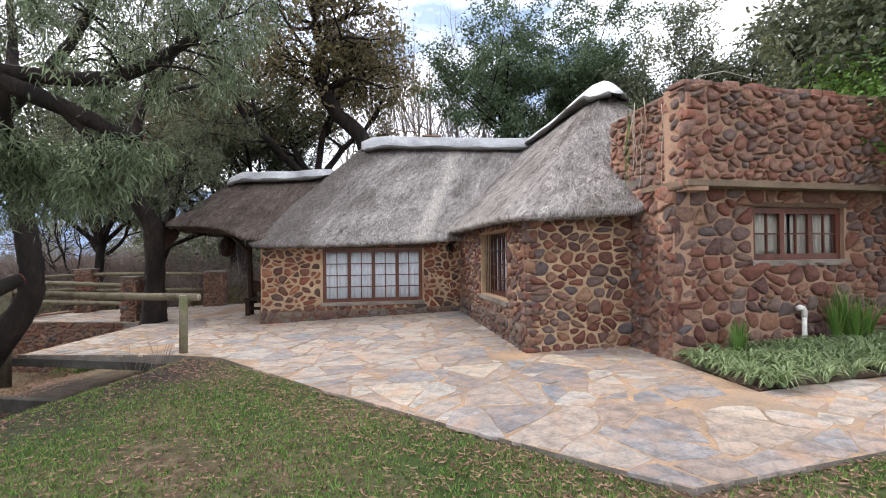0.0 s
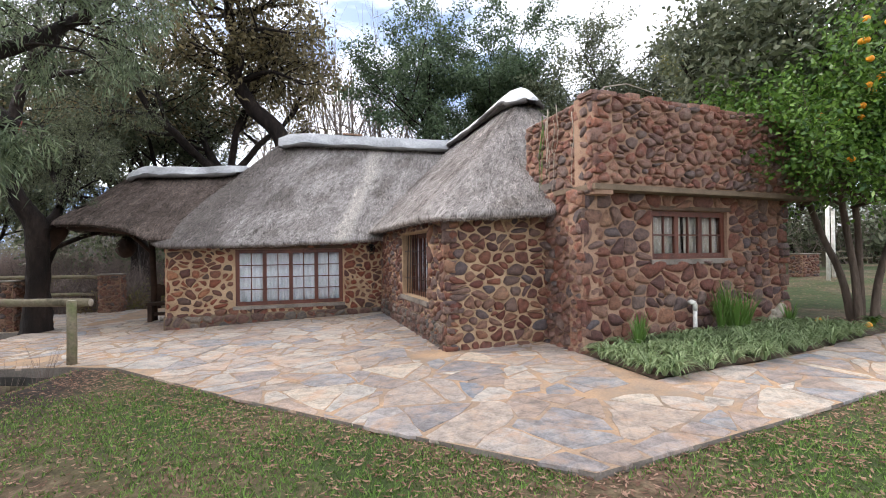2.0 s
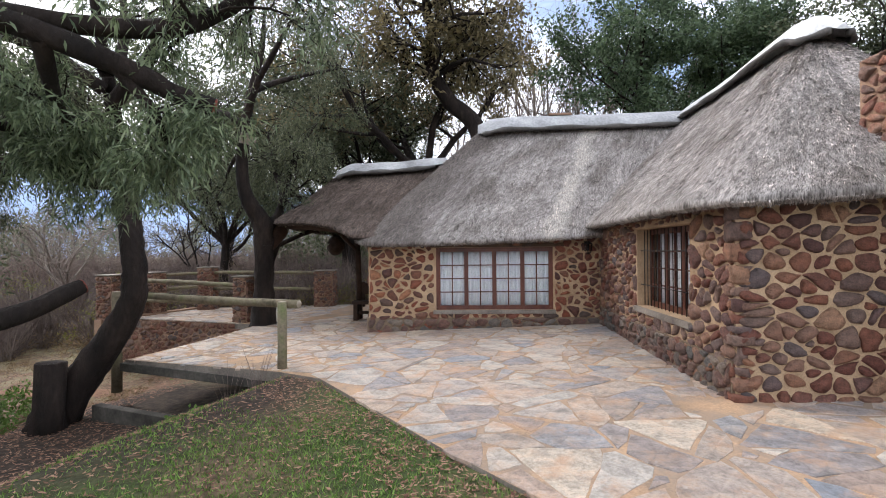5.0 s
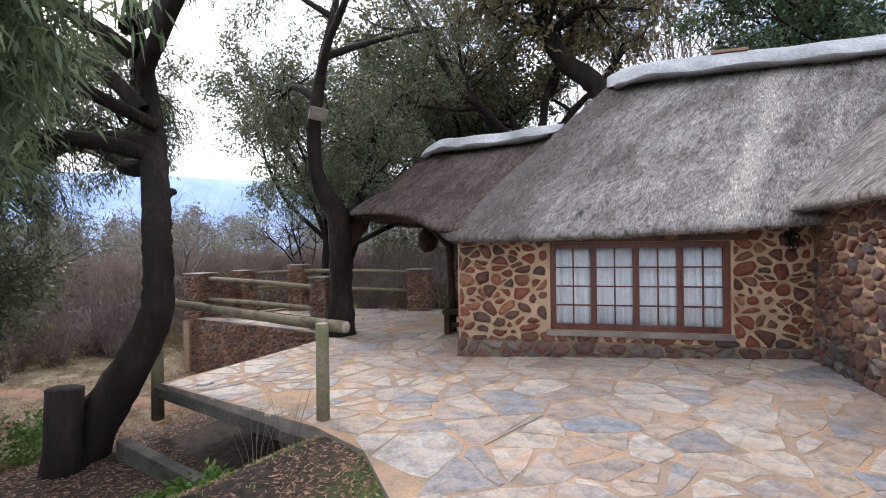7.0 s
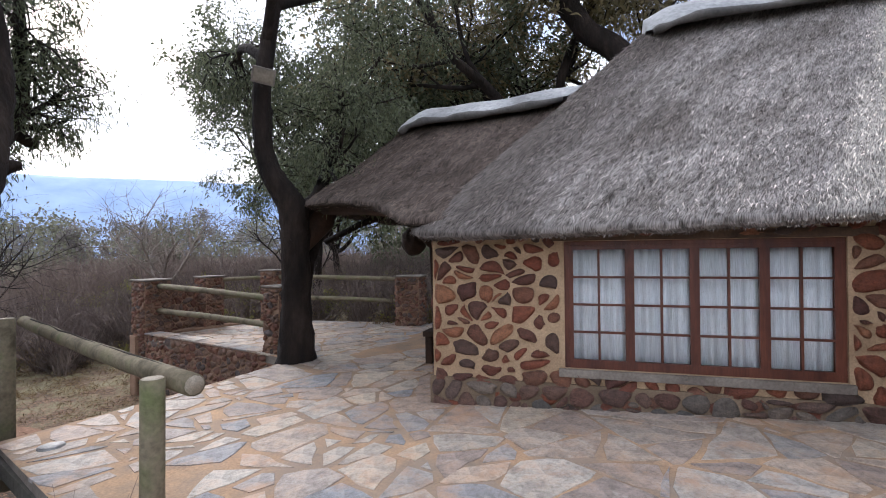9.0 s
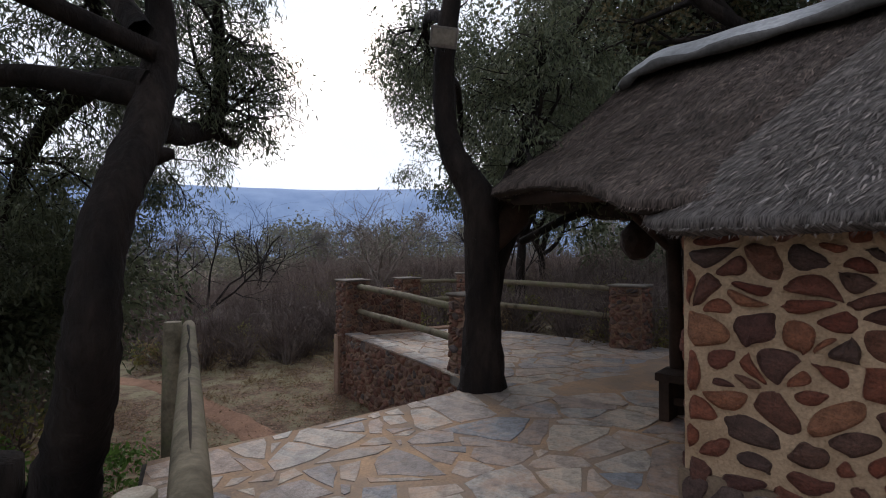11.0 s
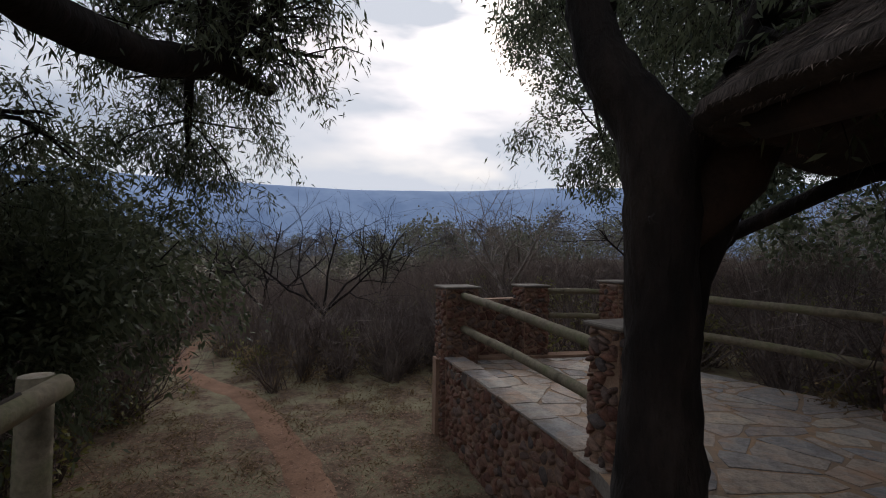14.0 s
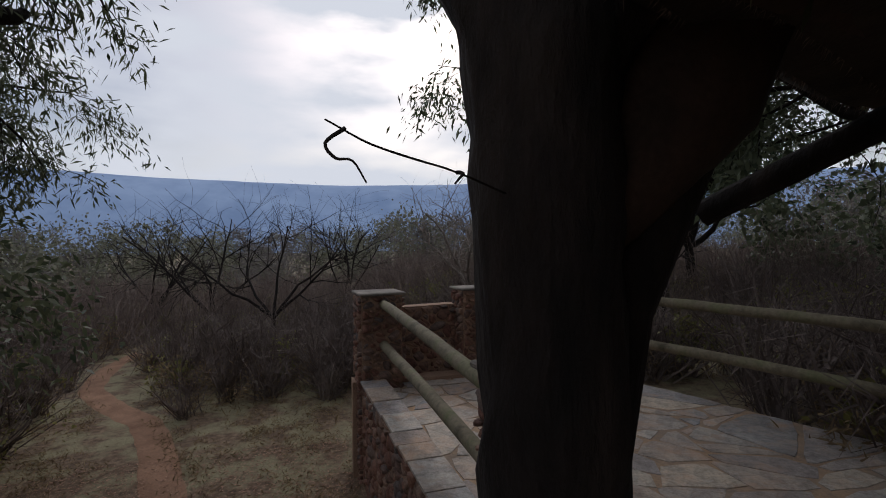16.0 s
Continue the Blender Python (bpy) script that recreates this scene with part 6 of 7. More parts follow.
# ---- lawn ----
def lawn():
    rnd = random.Random(31)
    tri, lit = [], []
    N = 0
    while N < 300000:
        x, y = rnd.uniform(-5.3, 11), rnd.uniform(-1.2, 7.0)
        N += 1
        if math.hypot(x - 0.6, y + 0.6) > 3.2 + rnd.random() * 9:
            continue
        if inside(x, y, PAVE) or inside(x, y, BED):
            continue
        green = noise.noise((x * 0.8, y * 0.8, 3)) + 0.5 * noise.noise((x * 3, y * 3, 8))
        if green < rnd.uniform(-0.5, 0.12):
            continue
        z = ground_z(x, y) - 0.004
        h = rnd.uniform(0.02, 0.055)
        a = rnd.uniform(0, 6.28)
        dx, dy = math.cos(a), math.sin(a)
        w = rnd.uniform(0.004, 0.0085)
        b = rnd.uniform(0, 6.28)
        l = rnd.uniform(0.01, 0.045)
        tri += [(x - dx * w, y - dy * w, z), (x + dx * w, y + dy * w, z), (x + math.cos(b) * l, y + math.sin(b) * l, z + h)]
    tagged(new("grass", big_mesh("grass", tri, 3, M_GRASS)), "short patchy green lawn grass", "grass", kind="stuff")
    for _ in range(85000):
        x, y = rnd.uniform(-5.6, 10), rnd.uniform(-1.2, 8.5)
        if inside(x, y, PAVE):
            continue
        edge = min(math.hypot(x - px, y - py) for px, py in EDGE)
        if rnd.random() > (1.0 if edge < 0.75 else 0.4):
            continue
        lit.append((x, y, ground_z(x, y)))
    for _ in range(30000):
        x, y = rnd.uniform(-16, -5), rnd.uniform(3, 11)
        if not inside(x, y, PAVE):
            lit.append((x, y, ground_z(x, y)))
    for _ in range(2500):
        x, y = rnd.uniform(5.5, 15), rnd.uniform(7, 17)
        if not inside(x, y, PAVE):
            lit.append((x, y, ground_z(x, y)))
    quads = []
    for x, y, z in lit:
        a = rnd.uniform(0, 6.28)
        L, w, c = rnd.uniform(0.016, 0.045), rnd.uniform(0.005, 0.011), rnd.uniform(0.0, 0.014)
        dx, dy = math.cos(a), math.sin(a)
        z += 0.006 + rnd.random() * 0.015
        quads += [(x - dx * L, y - dy * L, z + c), (x + dy * w, y - dx * w, z), (x + dx * L, y + dy * L, z + c * rnd.random()), (x - dy * w, y + dx * w, z + rnd.uniform(-0.004, 0.008))]
    tagged(new("leaf_litter", big_mesh("leaf_litter", quads, 4, M_LITTER)), "curled fallen brown leaves on the ground", "leaf litter", kind="stuff")


EDGE = [(1.8 - 6.0 * k / 30, 2.7 + 3.74 * k / 30) for k in range(31)] + [(1.8 + 4.44 * k / 20, 2.7 + 2.05 * k / 20) for k in range(21)]
BED = [(2.62, 6.15), (3.09, 4.82), (4.96, 5.55), (7.48, 6.86), (6.9, 8.2)]
M_GRASS = mat_leaf("lawn grass", (0.045, 0.085, 0.016), (0.2, 0.33, 0.07), 0.25, 0.7)
M_LITTER = mat_leaf("fallen leaf", (0.1, 0.045, 0.028), (0.36, 0.22, 0.15), 0.1, 0.85)
lawn()


# ---- flower bed ----
def strap_mesh(name, n, length, width, seed, upright):
    """A clump of arching strap leaves."""
    rnd = random.Random(seed)
    vs, fs = [], []
    for _ in range(n):
        a = rnd.uniform(0, 6.28)
        L = length * rnd.uniform(0.6, 1.15)
        reach = L * rnd.uniform(0.25, 0.8) * (1 - upright)
        d, s = Vector((math.cos(a), math.sin(a), 0)), Vector((-math.sin(a), math.cos(a), 0))
        k0 = len(vs)
        for k in range(5):
            t = k / 4
            rise = L * (t - (0.55 if upright < 0.5 else 0.12) * t * t)
            c = d * (0.02 + reach * t ** 1.4) + Vector((0, 0, rise * 0.8 - reach * 0.35 * t ** 3))
            w = width * (1 - t ** 2.5) + 0.0006
            vs += [c - s * w + Vector((0, 0, w * 0.5)), c, c + s * w + Vector((0, 0, w * 0.5))]
        for k in range(4):
            b = k0 + 3 * k
            fs += [(b, b + 1, b + 4, b + 3), (b + 1, b + 2, b + 5, b + 4)]
    return vs, fs


def flower_bed():
    bm = bmesh.new()
    f = bm.faces.new([bm.verts.new((x, y, 0)) for x, y in BED])
    bmesh.ops.triangulate(bm, faces=[f])
    bmesh.ops.subdivide_edges(bm, edges=bm.edges[:], cuts=8, use_grid_fill=True)
    for v in bm.verts:
        v.co.z = paved(v.co.x, v.co.y) + 0.015 + 0.025 * noise.noise(v.co * 4)
    plain("flower_bed", bm, mat_noise("bed soil", [(0.3, (0.045, 0.028, 0.018)), (0.7, (0.1, 0.062, 0.04))], 6, 0.95, bump=0.9, fine=50), "dark soil of the flower bed against the wall", "soil")
    rnd = random.Random(41)
    kinds = []
    for k in range(4):
        vs, fs = strap_mesh("clump", 60, 0.42, 0.008, 50 + k, 0.0)
        kinds.append(mesh_of("strap_plant", vs, fs, M_STRAP, True))
    spots = []
    tries = 0
    while len(spots) < 105 and tries < 6000:
        tries += 1
        u, o = rnd.uniform(-0.1, 4.0), rnd.uniform(0.15, 1.75)
        x, y = 2.65 + 0.9075 * u + 0.42 * o, 6.15 + 0.42 * u - 0.9075 * o
        if inside(x, y, BED) and all(math.hypot(x - a, y - b) > 0.12 for a, b in spots) and (o > 0.35 or u < 2.2):
            spots.append((x, y))
    for i, (x, y) in enumerate(spots):
        ob = tagged(new("strap_plant", kinds[i % 4]), "low clump of arching pale-edged strap leaves", "plant", "border clumps")
        k = rnd.uniform(0.8, 1.25)
        ob.matrix_basis = Matrix.Translation((x, y, paved(x, y) + 0.01)) @ Matrix.Rotation(rnd.uniform(0, 6.28), 4, "Z") @ Matrix.Diagonal((k, k, k * 1.35, 1))
    for i, (u, o, k) in enumerate(((0.75, 0.3, 0.75), (0.62, 0.38, 0.6), (2.35, 0.35, 1.0), (2.6, 0.3, 1.1), (2.85, 0.4, 1.0), (2.5, 0.5, 0.9), (3.75, 0.5, 0.6))):
        x, y = 2.65 + 0.9075 * u + 0.42 * o, 6.15 + 0.42 * u - 0.9075 * o
        lily = thing("tall_lily", "tall upright clump of green lily leaves", "plant", "lily clumps", at=Matrix.Translation((x, y, paved(x, y) + 0.01)))
        for q in range(34):
            vs, fs = strap_mesh("leaf", 1, 1.1 * k, 0.011, 700 + 40 * i + q, 0.62)
            part("leaf", mesh_of("leaf", vs, fs, M_STRAP_G, True), None, lily)


M_STRAP = mat_leaf("variegated strap leaf", (0.1, 0.16, 0.05), (0.34, 0.4, 0.22), 0.2, 0.5)
M_STRAP_G = mat_leaf("green strap leaf", (0.05, 0.12, 0.02), (0.14, 0.24, 0.05), 0.25, 0.45)
flower_bed()


def wall_pipe():
    m = wall_matrix(BL, BR) @ Matrix.Translation((2.05, 0.1, 0.13))
    t = thing("drain_pipe", "white plastic waste pipe with a bent top", "pipe", at=m)
    tube("pipe", [(0, -0.1, 0), (0, 0.25, 0), (0, 0.5, 0)], [0.032] * 3, M_PVC, t, 14)
    tube("elbow", [(0, 0.48, 0), (0, 0.56, 0), (-0.025, 0.6, 0), (-0.07, 0.615, 0), (-0.12, 0.6, 0)], [0.038] * 5, M_PVC, t, 14)


wall_pipe()


def old_log():
    t = thing("cut_branch", "pale sawn branch leaning against the wall", "branch")
    z = paved(6.3, 7.5)
    tube("wood", [(6.05, 7.45, z + 0.02), (6.2, 7.5, z + 0.17), (6.38, 7.6, z + 0.36)], [0.11, 0.085, 0.06], M_POLE_CUT, t, 10, 0.2, 4)
    tube("stub", [(6.2, 7.5, z + 0.16), (6.12, 7.44, z + 0.3)], [0.05, 0.03], M_POLE_CUT, t, 8, 0.2, 5)


old_log()


# ---- citrus tree ----
def citrus():
    rnd = random.Random(81)
    tubes, tips = [], []
    bx, by = 7.9, 7.9
    z = ground_z(bx, by)
    for k, (dx, dy, lx, ly) in enumerate(((0, 0, -0.25, 0.1), (0.12, 0.1, 0.15, 0.3), (0.28, 0.05, 0.6, 0.0), (0.05, 0.2, -0.6, 0.5))):
        top = Vector((lx, ly, 2.5))
        trunk_tube(tubes, [(dx, dy, -0.1), (dx + lx * 0.2, dy + ly * 0.2, 0.8), (dx + lx * 0.6, dy + ly * 0.5, 1.6), tuple(top)], [0.075, 0.06, 0.055, 0.045], 4, 8)
        for _ in range(9):
            a = Vector((rnd.gauss(0, 0.8), rnd.gauss(0, 0.8), rnd.uniform(0.1, 1.1)))
            grow(rnd, top - Vector((0, 0, rnd.uniform(0, 0.5))), a, rnd.uniform(1.4, 2.5), 0.035, 0, tubes, tips, 0.16, 0.7, (4, 4), 0.1, 0.15, 0.5)
    t = tree_thing("citrus_tree", "bright green orange tree heavy with ripe fruit", tubes, tips, M_BARK2, M_CITRUS, 42000, (0.1, 0.026), 81, 0.17, 0.1, at=Matrix.Translation((bx, by, z)))
    fruit = [p for p, d in tips if p.z > 2.6 and p.y < -0.5 and p.x > -1.2]
    bm = bmesh.new()
    bmesh.ops.create_uvsphere(bm, u_segments=14, v_segments=9, radius=0.052)
    for v in bm.verts:
        v.co.z *= 0.93
    me = bpy.data.meshes.new("orange")
    bm.to_mesh(me)
    bm.free()
    me.materials.append(M_ORANGE)
    me.polygons.foreach_set("use_smooth", [True] * len(me.polygons))
    for _ in range(34):
        p = rnd.choice(fruit)
        ob = new("orange", me)
        ob.parent = t
        ob.location = p + Vector((-0.1, -0.26, -0.08))
    for x, y in ((6.75, 7.55), (6.95, 7.62), (7.55, 7.3), (7.2, 7.9)):
        o = tagged(new("fallen_orange", me), "ripe orange fallen on the bed", "orange", "fallen oranges")
        o.location = (x, y, max(ground_z(x, y), paved(x, y) - 0.03) + 0.05)
    vs, fs = strap_mesh("seedling", 60, 0.5, 0.02, 90, 0.45)
    o = tagged(new("seedling", mesh_of("seedling", vs, fs, M_CITRUS, True)), "small leafy citrus seedling at the trunk", "plant")
    o.location = (7.75, 7.45, ground_z(7.75, 7.45))


citrus()
bush_tree(7.6, 9.9, 7.5, 0.6, M_LEAF, 16000, 151, "gnarled dark tree behind the end of the block", trunk_r=0.13, clear=0.4, name="gnarled_tree")


# ---- far lawn ----
def picnic_table(x, y, yaw):
    t = thing("picnic_table", "weathered picnic table with benches on the far lawn", "table", "picnic tables", at=Matrix.Translation((x, y, ground_z(x, y))) @ Matrix.Rotation(radians(yaw), 4, "Z"))
    part("tabletop", box(-0.8, 0.8, -0.36, 0.36, 0.7, 0.75, 0.01), M_POLE, t)
    for s in (-1, 1):
        part("bench", box(-0.8, 0.8, s * 0.7 - 0.13, s * 0.7 + 0.13, 0.4, 0.45, 0.01), M_POLE, t)
        part("trestle", box(s * 0.55 - 0.04, s * 0.55 + 0.04, -0.3, 0.3, 0, 0.7, 0.01), M_POLE, t)
        part("crossbar", box(s * 0.55 + 0.045, s * 0.55 + 0.1, -0.75, 0.75, 0.3, 0.4, 0.01), M_POLE, t)


picnic_table(20.5, 20.5, 20)
picnic_table(18.3, 21.5, -10)
picnic_table(15.0, 20.0, 30)


def bin_(x, y):
    t = thing("drum_bin", "green steel drum used as a bin", "bin", at=Matrix.Translation((x, y, ground_z(x, y))))
    green = mat_noise("green drum paint", [(0.3, (0.02, 0.07, 0.05)), (0.7, (0.04, 0.11, 0.08))], 5, 0.5)
    tube("drum", [(0, 0, 0), (0, 0, 0.28), (0, 0, 0.3), (0, 0, 0.32), (0, 0, 0.58), (0, 0, 0.6), (0, 0, 0.62), (0, 0, 0.88)], [0.29, 0.29, 0.305, 0.29, 0.29, 0.305, 0.29, 0.29], green, t, 20)
    tube("rim", [(0, 0, 0.87), (0, 0, 0.9)], [0.305, 0.305], green, t, 20)


bin_(20.6, 18.4)
fence = thing("washing_line", "grey pole washing line beside the trees", "washing line")
for x, y in ((12.8, 15.0), (13.9, 16.2)):
    tube("post", [(x, y, ground_z(x, y) - 0.2), (x, y, 2.9)], [0.06, 0.055], M_PVC, fence, 10, 0.05, 2)
tube("crossbar", [(12.8, 15.0, 2.85), (13.9, 16.2, 2.85)], [0.05, 0.05], M_PVC, fence, 8, 0.05, 3)
pillar(13.6, 17.2, 0.7, 0.6, 0.0, 1.3, 10, "low stone braai pillar on the far lawn", 61)


# ---- by the leaning tree ----
def stump():
    t = thing("tree_stump", "dark rotting stump beside the leaning tree", "stump")
    tube("wood", [(-8.62, 5.6, -1.3), (-8.6, 5.6, -0.8), (-8.57, 5.62, -0.08)], [0.27, 0.22, 0.2], M_BARK, t, 12, 0.25, 8)


stump()
# Stained concrete, with the deep pit's shade put into its dark tone.
M_CULVERT = mat_noise("concrete darkened for pit shade", [(0.3, (0.035, 0.032, 0.026)), (0.7, (0.11, 0.1, 0.085))], 2.2, 0.95, bump=0.8, fine=25)
plain("retaining_wall", box(-8.4, -6.0, 6.1, 6.25, -1.5, -0.86, 0.02), M_CULVERT, "old stained concrete culvert wall under the paving, darkened for shade", "wall")
plain("slab_edge", box(-8.5, -4.95, 6.63, 6.75, -0.44, -0.3, 0.015), M_CULVERT, "rough concrete edge of the overhanging slab", "ledge")


def dry_vine():
    t = thing("dry_vine", "dry tangled vine hanging over the parapet corner", "vine")
    rnd = random.Random(15)
    for k in range(9):
        x, y = 2.36 + rnd.uniform(-0.12, 0.3), 6.95 - rnd.uniform(-0.1, 0.9)
        x = 2.65 + (6.15 - y) * 0.337 - 0.07
        z = rnd.uniform(3.3, 3.8)
        pts = [Vector((x, y, z))]
        for i in range(9):
            pts.append(pts[-1] + Vector((rnd.gauss(-0.004, 0.012), rnd.gauss(0, 0.05), -rnd.uniform(0.06, 0.16))))
        tube("stem", pts, [0.008 - 0.0006 * i for i in range(10)], M_POLE_CUT if k % 3 else M_STRAP_G, t, 5, 0.2, k)
    tube("stem", [(2.8, 6.0, 3.65), (2.95, 6.02, 3.78), (3.3, 6.15, 3.86), (3.8, 6.4, 3.8)], [0.01, 0.009, 0.007, 0.004], M_POLE_CUT, t, 5, 0.2, 3)


dry_vine()


def hanging_twig():
    """Withered tendril that curls out from the porch tree."""
    t = thing("hanging_twig", "withered curling tendril sticking out from the tree trunk", "twig")
    tube("stem", smooth_line([(-8.584, 10.182, 1.755), (-8.29, 9.966, 1.76), (-8.118, 9.848, 1.752), (-7.984, 9.767, 1.744), (-7.893, 9.71, 1.749)], 4), [0.003 - 0.00012 * k for k in range(17)], M_BARK, t, 5, 0.2, 1)
    tube("curl", smooth_line([(-7.919, 9.732, 1.747), (-7.908, 9.71, 1.727), (-7.908, 9.721, 1.711), (-7.904, 9.739, 1.708), (-7.904, 9.754, 1.684)], 4), [0.0026 - 0.0001 * k for k in range(17)], M_BARK, t, 5, 0.2, 2)
    tube("curl", smooth_line([(-8.29, 9.966, 1.76), (-8.267, 9.971, 1.754), (-8.266, 9.954, 1.734)], 5), [0.005 - 0.0003 * k for k in range(11)], M_BARK, t, 5, 0.2, 3)


hanging_twig()


def dry_weeds(x, y, n, h, seed):
    """Thin dead stalks standing at the edge of the slab."""
    rnd = random.Random(seed)
    t = thing("dry_weed", "thin dead brown stalks beside the paving edge", "weed", "dry weeds", at=Matrix.Translation((x, y, ground_z(x, y))))
    for k in range(n):
        a, l = rnd.uniform(0, 6.28), h * rnd.uniform(0.5, 1.0)
        d = Vector((math.cos(a), math.sin(a), 0))
        p = d * rnd.uniform(0, 0.12)
        tube("stalk", [p, p + d * 0.08 * l + Vector((0, 0, l * 0.5)), p + d * 0.25 * l + Vector((0, 0, l))], [0.004, 0.003, 0.0012], M_TWIG_RED, t, 5, 0.1, k)


dry_weeds(-5.35, 6.5, 14, 0.75, 1)
dry_weeds(-5.9, 6.5, 9, 0.95, 2)
dry_weeds(-9.75, 5.0, 12, 1.3, 3)


cover = thing("meter_cover", "small round grey metal water cover in the paving", "cover", at=Matrix.Translation((-7.74, 6.96, paved(-7.74, 6.96))))
M_STEEL = mat_noise("scuffed metal", [(0.3, (0.2, 0.2, 0.2)), (0.7, (0.42, 0.42, 0.42))], 25, 0.5, metal=0.6)
tube("rim", [(0, 0, -0.01), (0, 0, 0.014)], [0.11, 0.11], M_STEEL, cover, 24)
tube("lid", [(0, 0, 0.014), (0, 0, 0.019)], [0.09, 0.088], M_STEEL, cover, 24)

# ---- stones and slabs, piece by piece ----
quoins(CO, (-0.946, -0.323), (0.25, -0.968), 0.0, 2.1, wall_bay_front, M_STONE, 1, 0.15)
quoins(BL, (-0.948, -0.319), (0.42, -0.9075), 0.0, 2.38, wall_block, M_STONE, 3, 0.12)
quoins(PL0, (-0.948, -0.319), (0.42, -0.9075), 2.44, 3.68, parapet, M_STONE_RED, 4, 0.13)
quoins(BR, (0.9, 0.42), (0.42, -0.9075), 0.0, 2.38, wall_block, M_STONE, 5, 0.2)
quoins(PL1, (0.9, 0.42), (0.42, -0.9075), 2.44, 3.6, parapet, M_STONE_RED, 6, 0.2)
rim = random.Random(77)
for k in range(24):
    a = rim.uniform(0.12, 0.3)
    x, h = 0.1 + k * 0.205 + rim.uniform(-0.05, 0.05), rim.uniform(0.05, 0.1)
    bm = box(x - a / 2, x + a / 2, 3.655, 3.66 + h, -0.3, 0.02, 0.03, wall_matrix(PL0, PL1))
    part("stone", bm, M_STONE_RED, parapet)
x = 0.02
while x < 4.3:
    w = rim.uniform(0.32, 0.6)
    bm = box(x, x + w - 0.015, -0.238, -0.205 + rim.uniform(-0.006, 0.006), -0.3, rim.uniform(0.02, 0.06), 0.01, wall_matrix((-14.15, 10.24), (-9.5, 10.55)))
    part("coping_stone", bm, M_SLAB, wall_deck)
    x += w
for job in STONE_JOBS:
    set_stones(*job)


def split(poly, rnd, depth):
    """Cuts a slab into shards by lines through its middle part, the long ones across."""
    n = len(poly)
    cx, cy = sum(p[0] for p in poly) / n, sum(p[1] for p in poly) / n
    far = max(poly, key=lambda p: math.hypot(p[0] - cx, p[1] - cy))
    r = math.hypot(far[0] - cx, far[1] - cy)
    if depth == 0 or r < 0.2 or (r < 0.5 and rnd.random() < 0.3):
        return [poly]
    a = math.atan2(far[1] - cy, far[0] - cx) + rnd.gauss(0, 0.45)
    px, py = cx + rnd.uniform(-0.28, 0.28) * r, cy + rnd.uniform(-0.28, 0.28) * r
    nx, ny = math.cos(a), math.sin(a)
    out = []
    for k in (1, -1):
        q = clip(poly, px, py, nx * k, ny * k)
        if len(q) >= 3:
            out += split(q, rnd, depth - 1)
    return out


def draw_in(poly, gap, rnd):
    """Moves each side of a convex slab inwards by its own joint width."""
    out = list(poly)
    area = sum(a[0] * b[1] - b[0] * a[1] for a, b in zip(poly, poly[1:] + poly[:1]))
    k = 1 if area > 0 else -1
    for a, b in zip(poly, poly[1:] + poly[:1]):
        ex, ey = b[0] - a[0], b[1] - a[1]
        L = math.hypot(ex, ey)
        if L < 1e-4:
            continue
        nx, ny = ey / L * k, -ex / L * k
        g = gap * rnd.choice((0.35, 0.6, 0.9, 1.5))
        out = clip(out, a[0] - nx * g, a[1] - ny * g, nx, ny)
        if len(out) < 3:
            return None
    return out


def broken_edge(poly, rnd, size):
    """Chipped, wandering outline of a slab."""
    out = []
    for a, b in zip(poly, poly[1:] + poly[:1]):
        d = math.hypot(b[0] - a[0], b[1] - a[1])
        n = max(1, int(d / size))
        for i in range(n):
            t = (i + (rnd.uniform(0.12, 0.3) if i == 0 else rnd.uniform(-0.25, 0.25))) / n
            o = rnd.uniform(-0.14, 0.05) * d / n
            out.append((a[0] + (b[0] - a[0]) * t - (b[1] - a[1]) / max(d, 1e-4) * o, a[1] + (b[1] - a[1]) * t + (b[0] - a[0]) / max(d, 1e-4) * o))
    return out


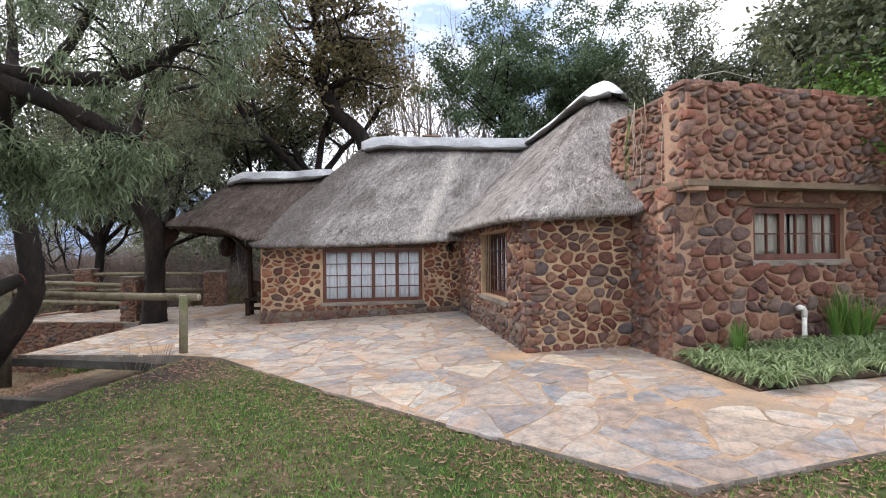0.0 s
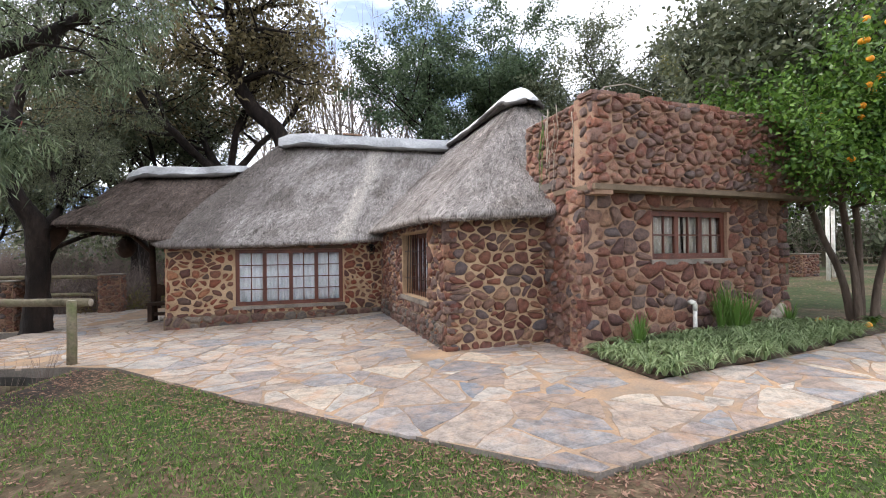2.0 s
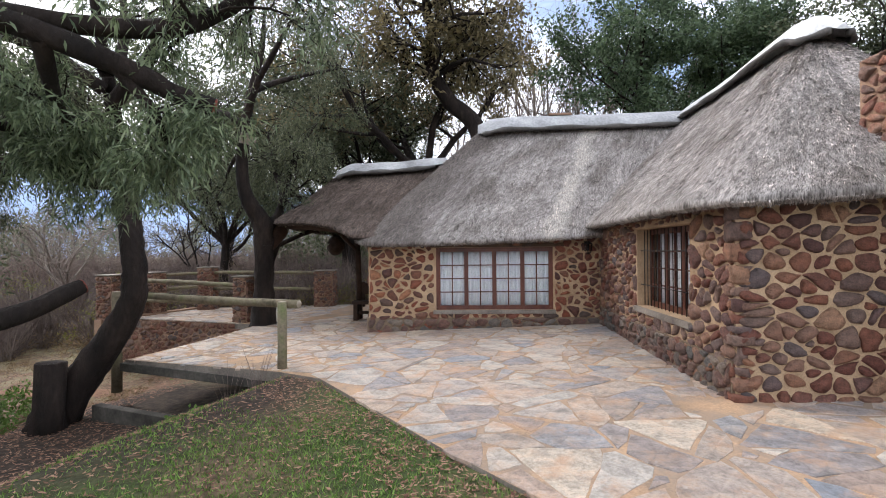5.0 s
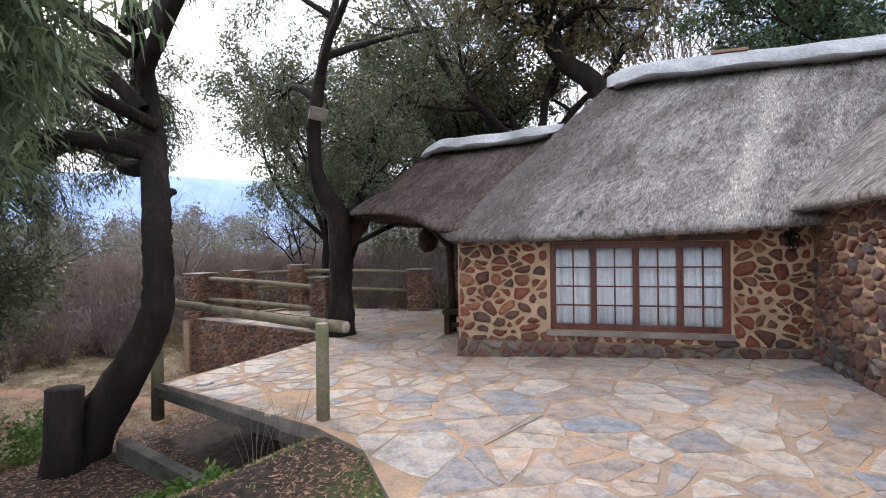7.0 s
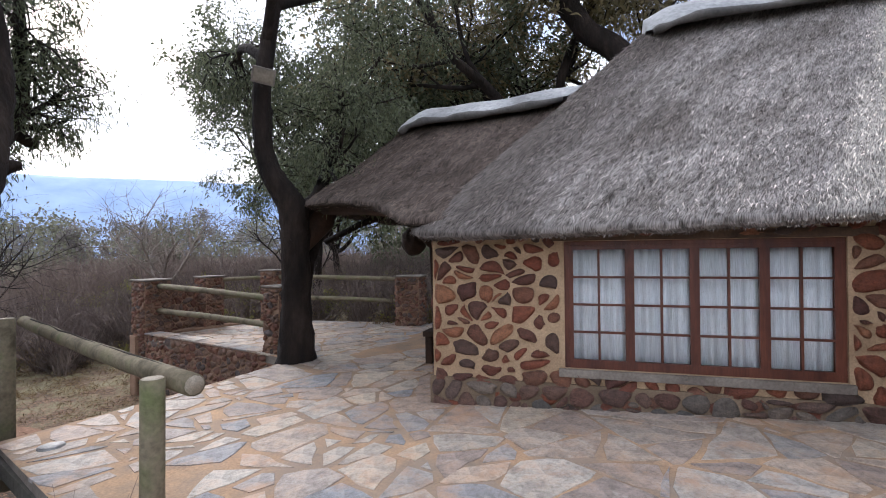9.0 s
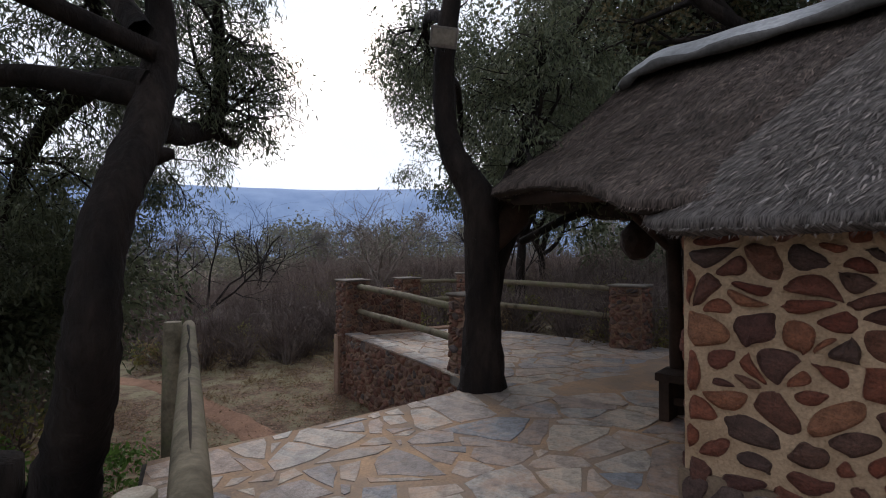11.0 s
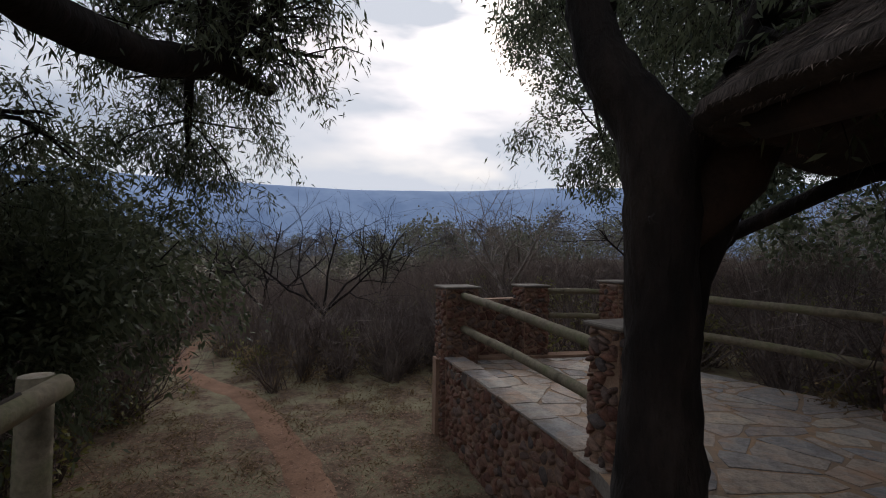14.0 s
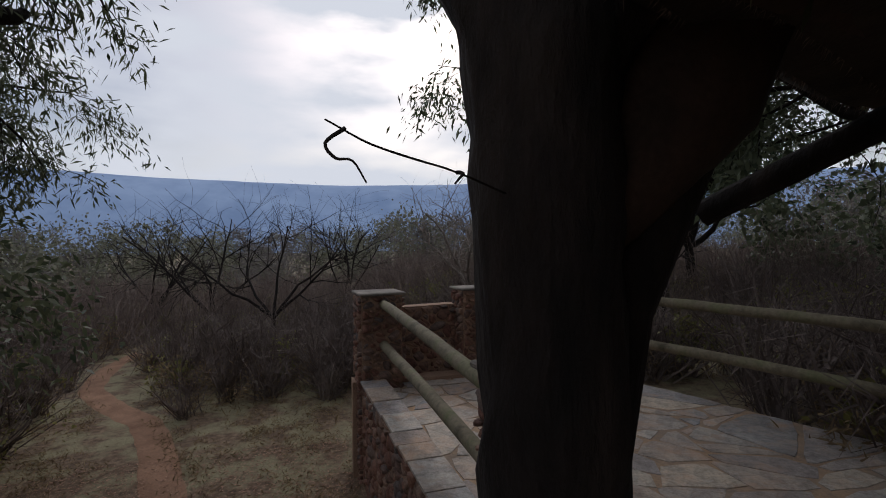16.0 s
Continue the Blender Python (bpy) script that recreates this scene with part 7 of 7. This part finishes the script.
def slabs():
    rnd = random.Random(5)
    seeds = []
    y, row = 2.5, 0
    while y < 14.6:
        x = -15.0 + (0.4 if row % 2 else 0)
        while x < 11.5:
            s = (x + rnd.uniform(-0.3, 0.3), y + rnd.uniform(-0.28, 0.28))
            if inside(*s, PAVE):
                seeds.append(s)
            x += rnd.choice((0.6, 0.8, 1.0, 1.25))
        y += 0.72
        row += 1
    segs = [(PAVE[i - 1], PAVE[i]) for i in range(len(PAVE))]
    for i, poly in cells(seeds, 1.1):
        s = seeds[i]
        for (x0, y0), (x1, y1) in segs:
            ex, ey = x1 - x0, y1 - y0
            L = math.hypot(ex, ey)
            t = max(0, min(1, ((s[0] - x0) * ex + (s[1] - y0) * ey) / L / L))
            if math.hypot(x0 + ex * t - s[0], y0 + ey * t - s[1]) < 1.0:
                nx, ny = ey / L, -ex / L
                if (s[0] - x0) * nx + (s[1] - y0) * ny > 0:
                    nx, ny = -nx, -ny
                poly = clip(poly, x0 + nx * 0.02, y0 + ny * 0.02, nx, ny)
                if len(poly) < 3:
                    break
        if len(poly) < 3:
            continue
        wide = s[0] < -4.4 and s[1] < 9.0
        for shard in split(poly, rnd, 3 if wide else 2):
            shard = draw_in(shard, 0.036 if wide else 0.022, rnd)
            if not shard:
                continue
            n = len(shard)
            mid = sum(p[0] for p in shard) / n, sum(p[1] for p in shard) / n
            if sorted(math.hypot(p[0] - mid[0], p[1] - mid[1]) for p in shard)[0] < 0.035:
                continue
            poly2 = broken_edge(shard, rnd, 0.16)
            m = len(poly2)
            up = rnd.uniform(0.0, 0.004)
            tilt = (rnd.uniform(-0.005, 0.005), rnd.uniform(-0.005, 0.005))
            vs = []
            for k, z in ((1.0, -0.03), (0.997, -0.003), (0.985, 0.0)):
                for x, y in poly2:
                    xx, yy = mid[0] + (x - mid[0]) * k, mid[1] + (y - mid[1]) * k
                    vs.append((xx, yy, paved(xx, yy) + z + up + (xx - mid[0]) * tilt[0] + (yy - mid[1]) * tilt[1]))
            fs = [(r * m + j, r * m + (j + 1) % m, (r + 1) * m + (j + 1) % m, (r + 1) * m + j) for r in range(2) for j in range(m)] + [tuple(2 * m + j for j in range(m))]
            c = (mid[0], mid[1], paved(*mid))
            ob = new("slab", mesh_of("slab", [(x - c[0], y - c[1], z - c[2]) for x, y, z in vs], fs, M_SLAB))
            ob.location = c
            ob.parent = pavement


slabs()
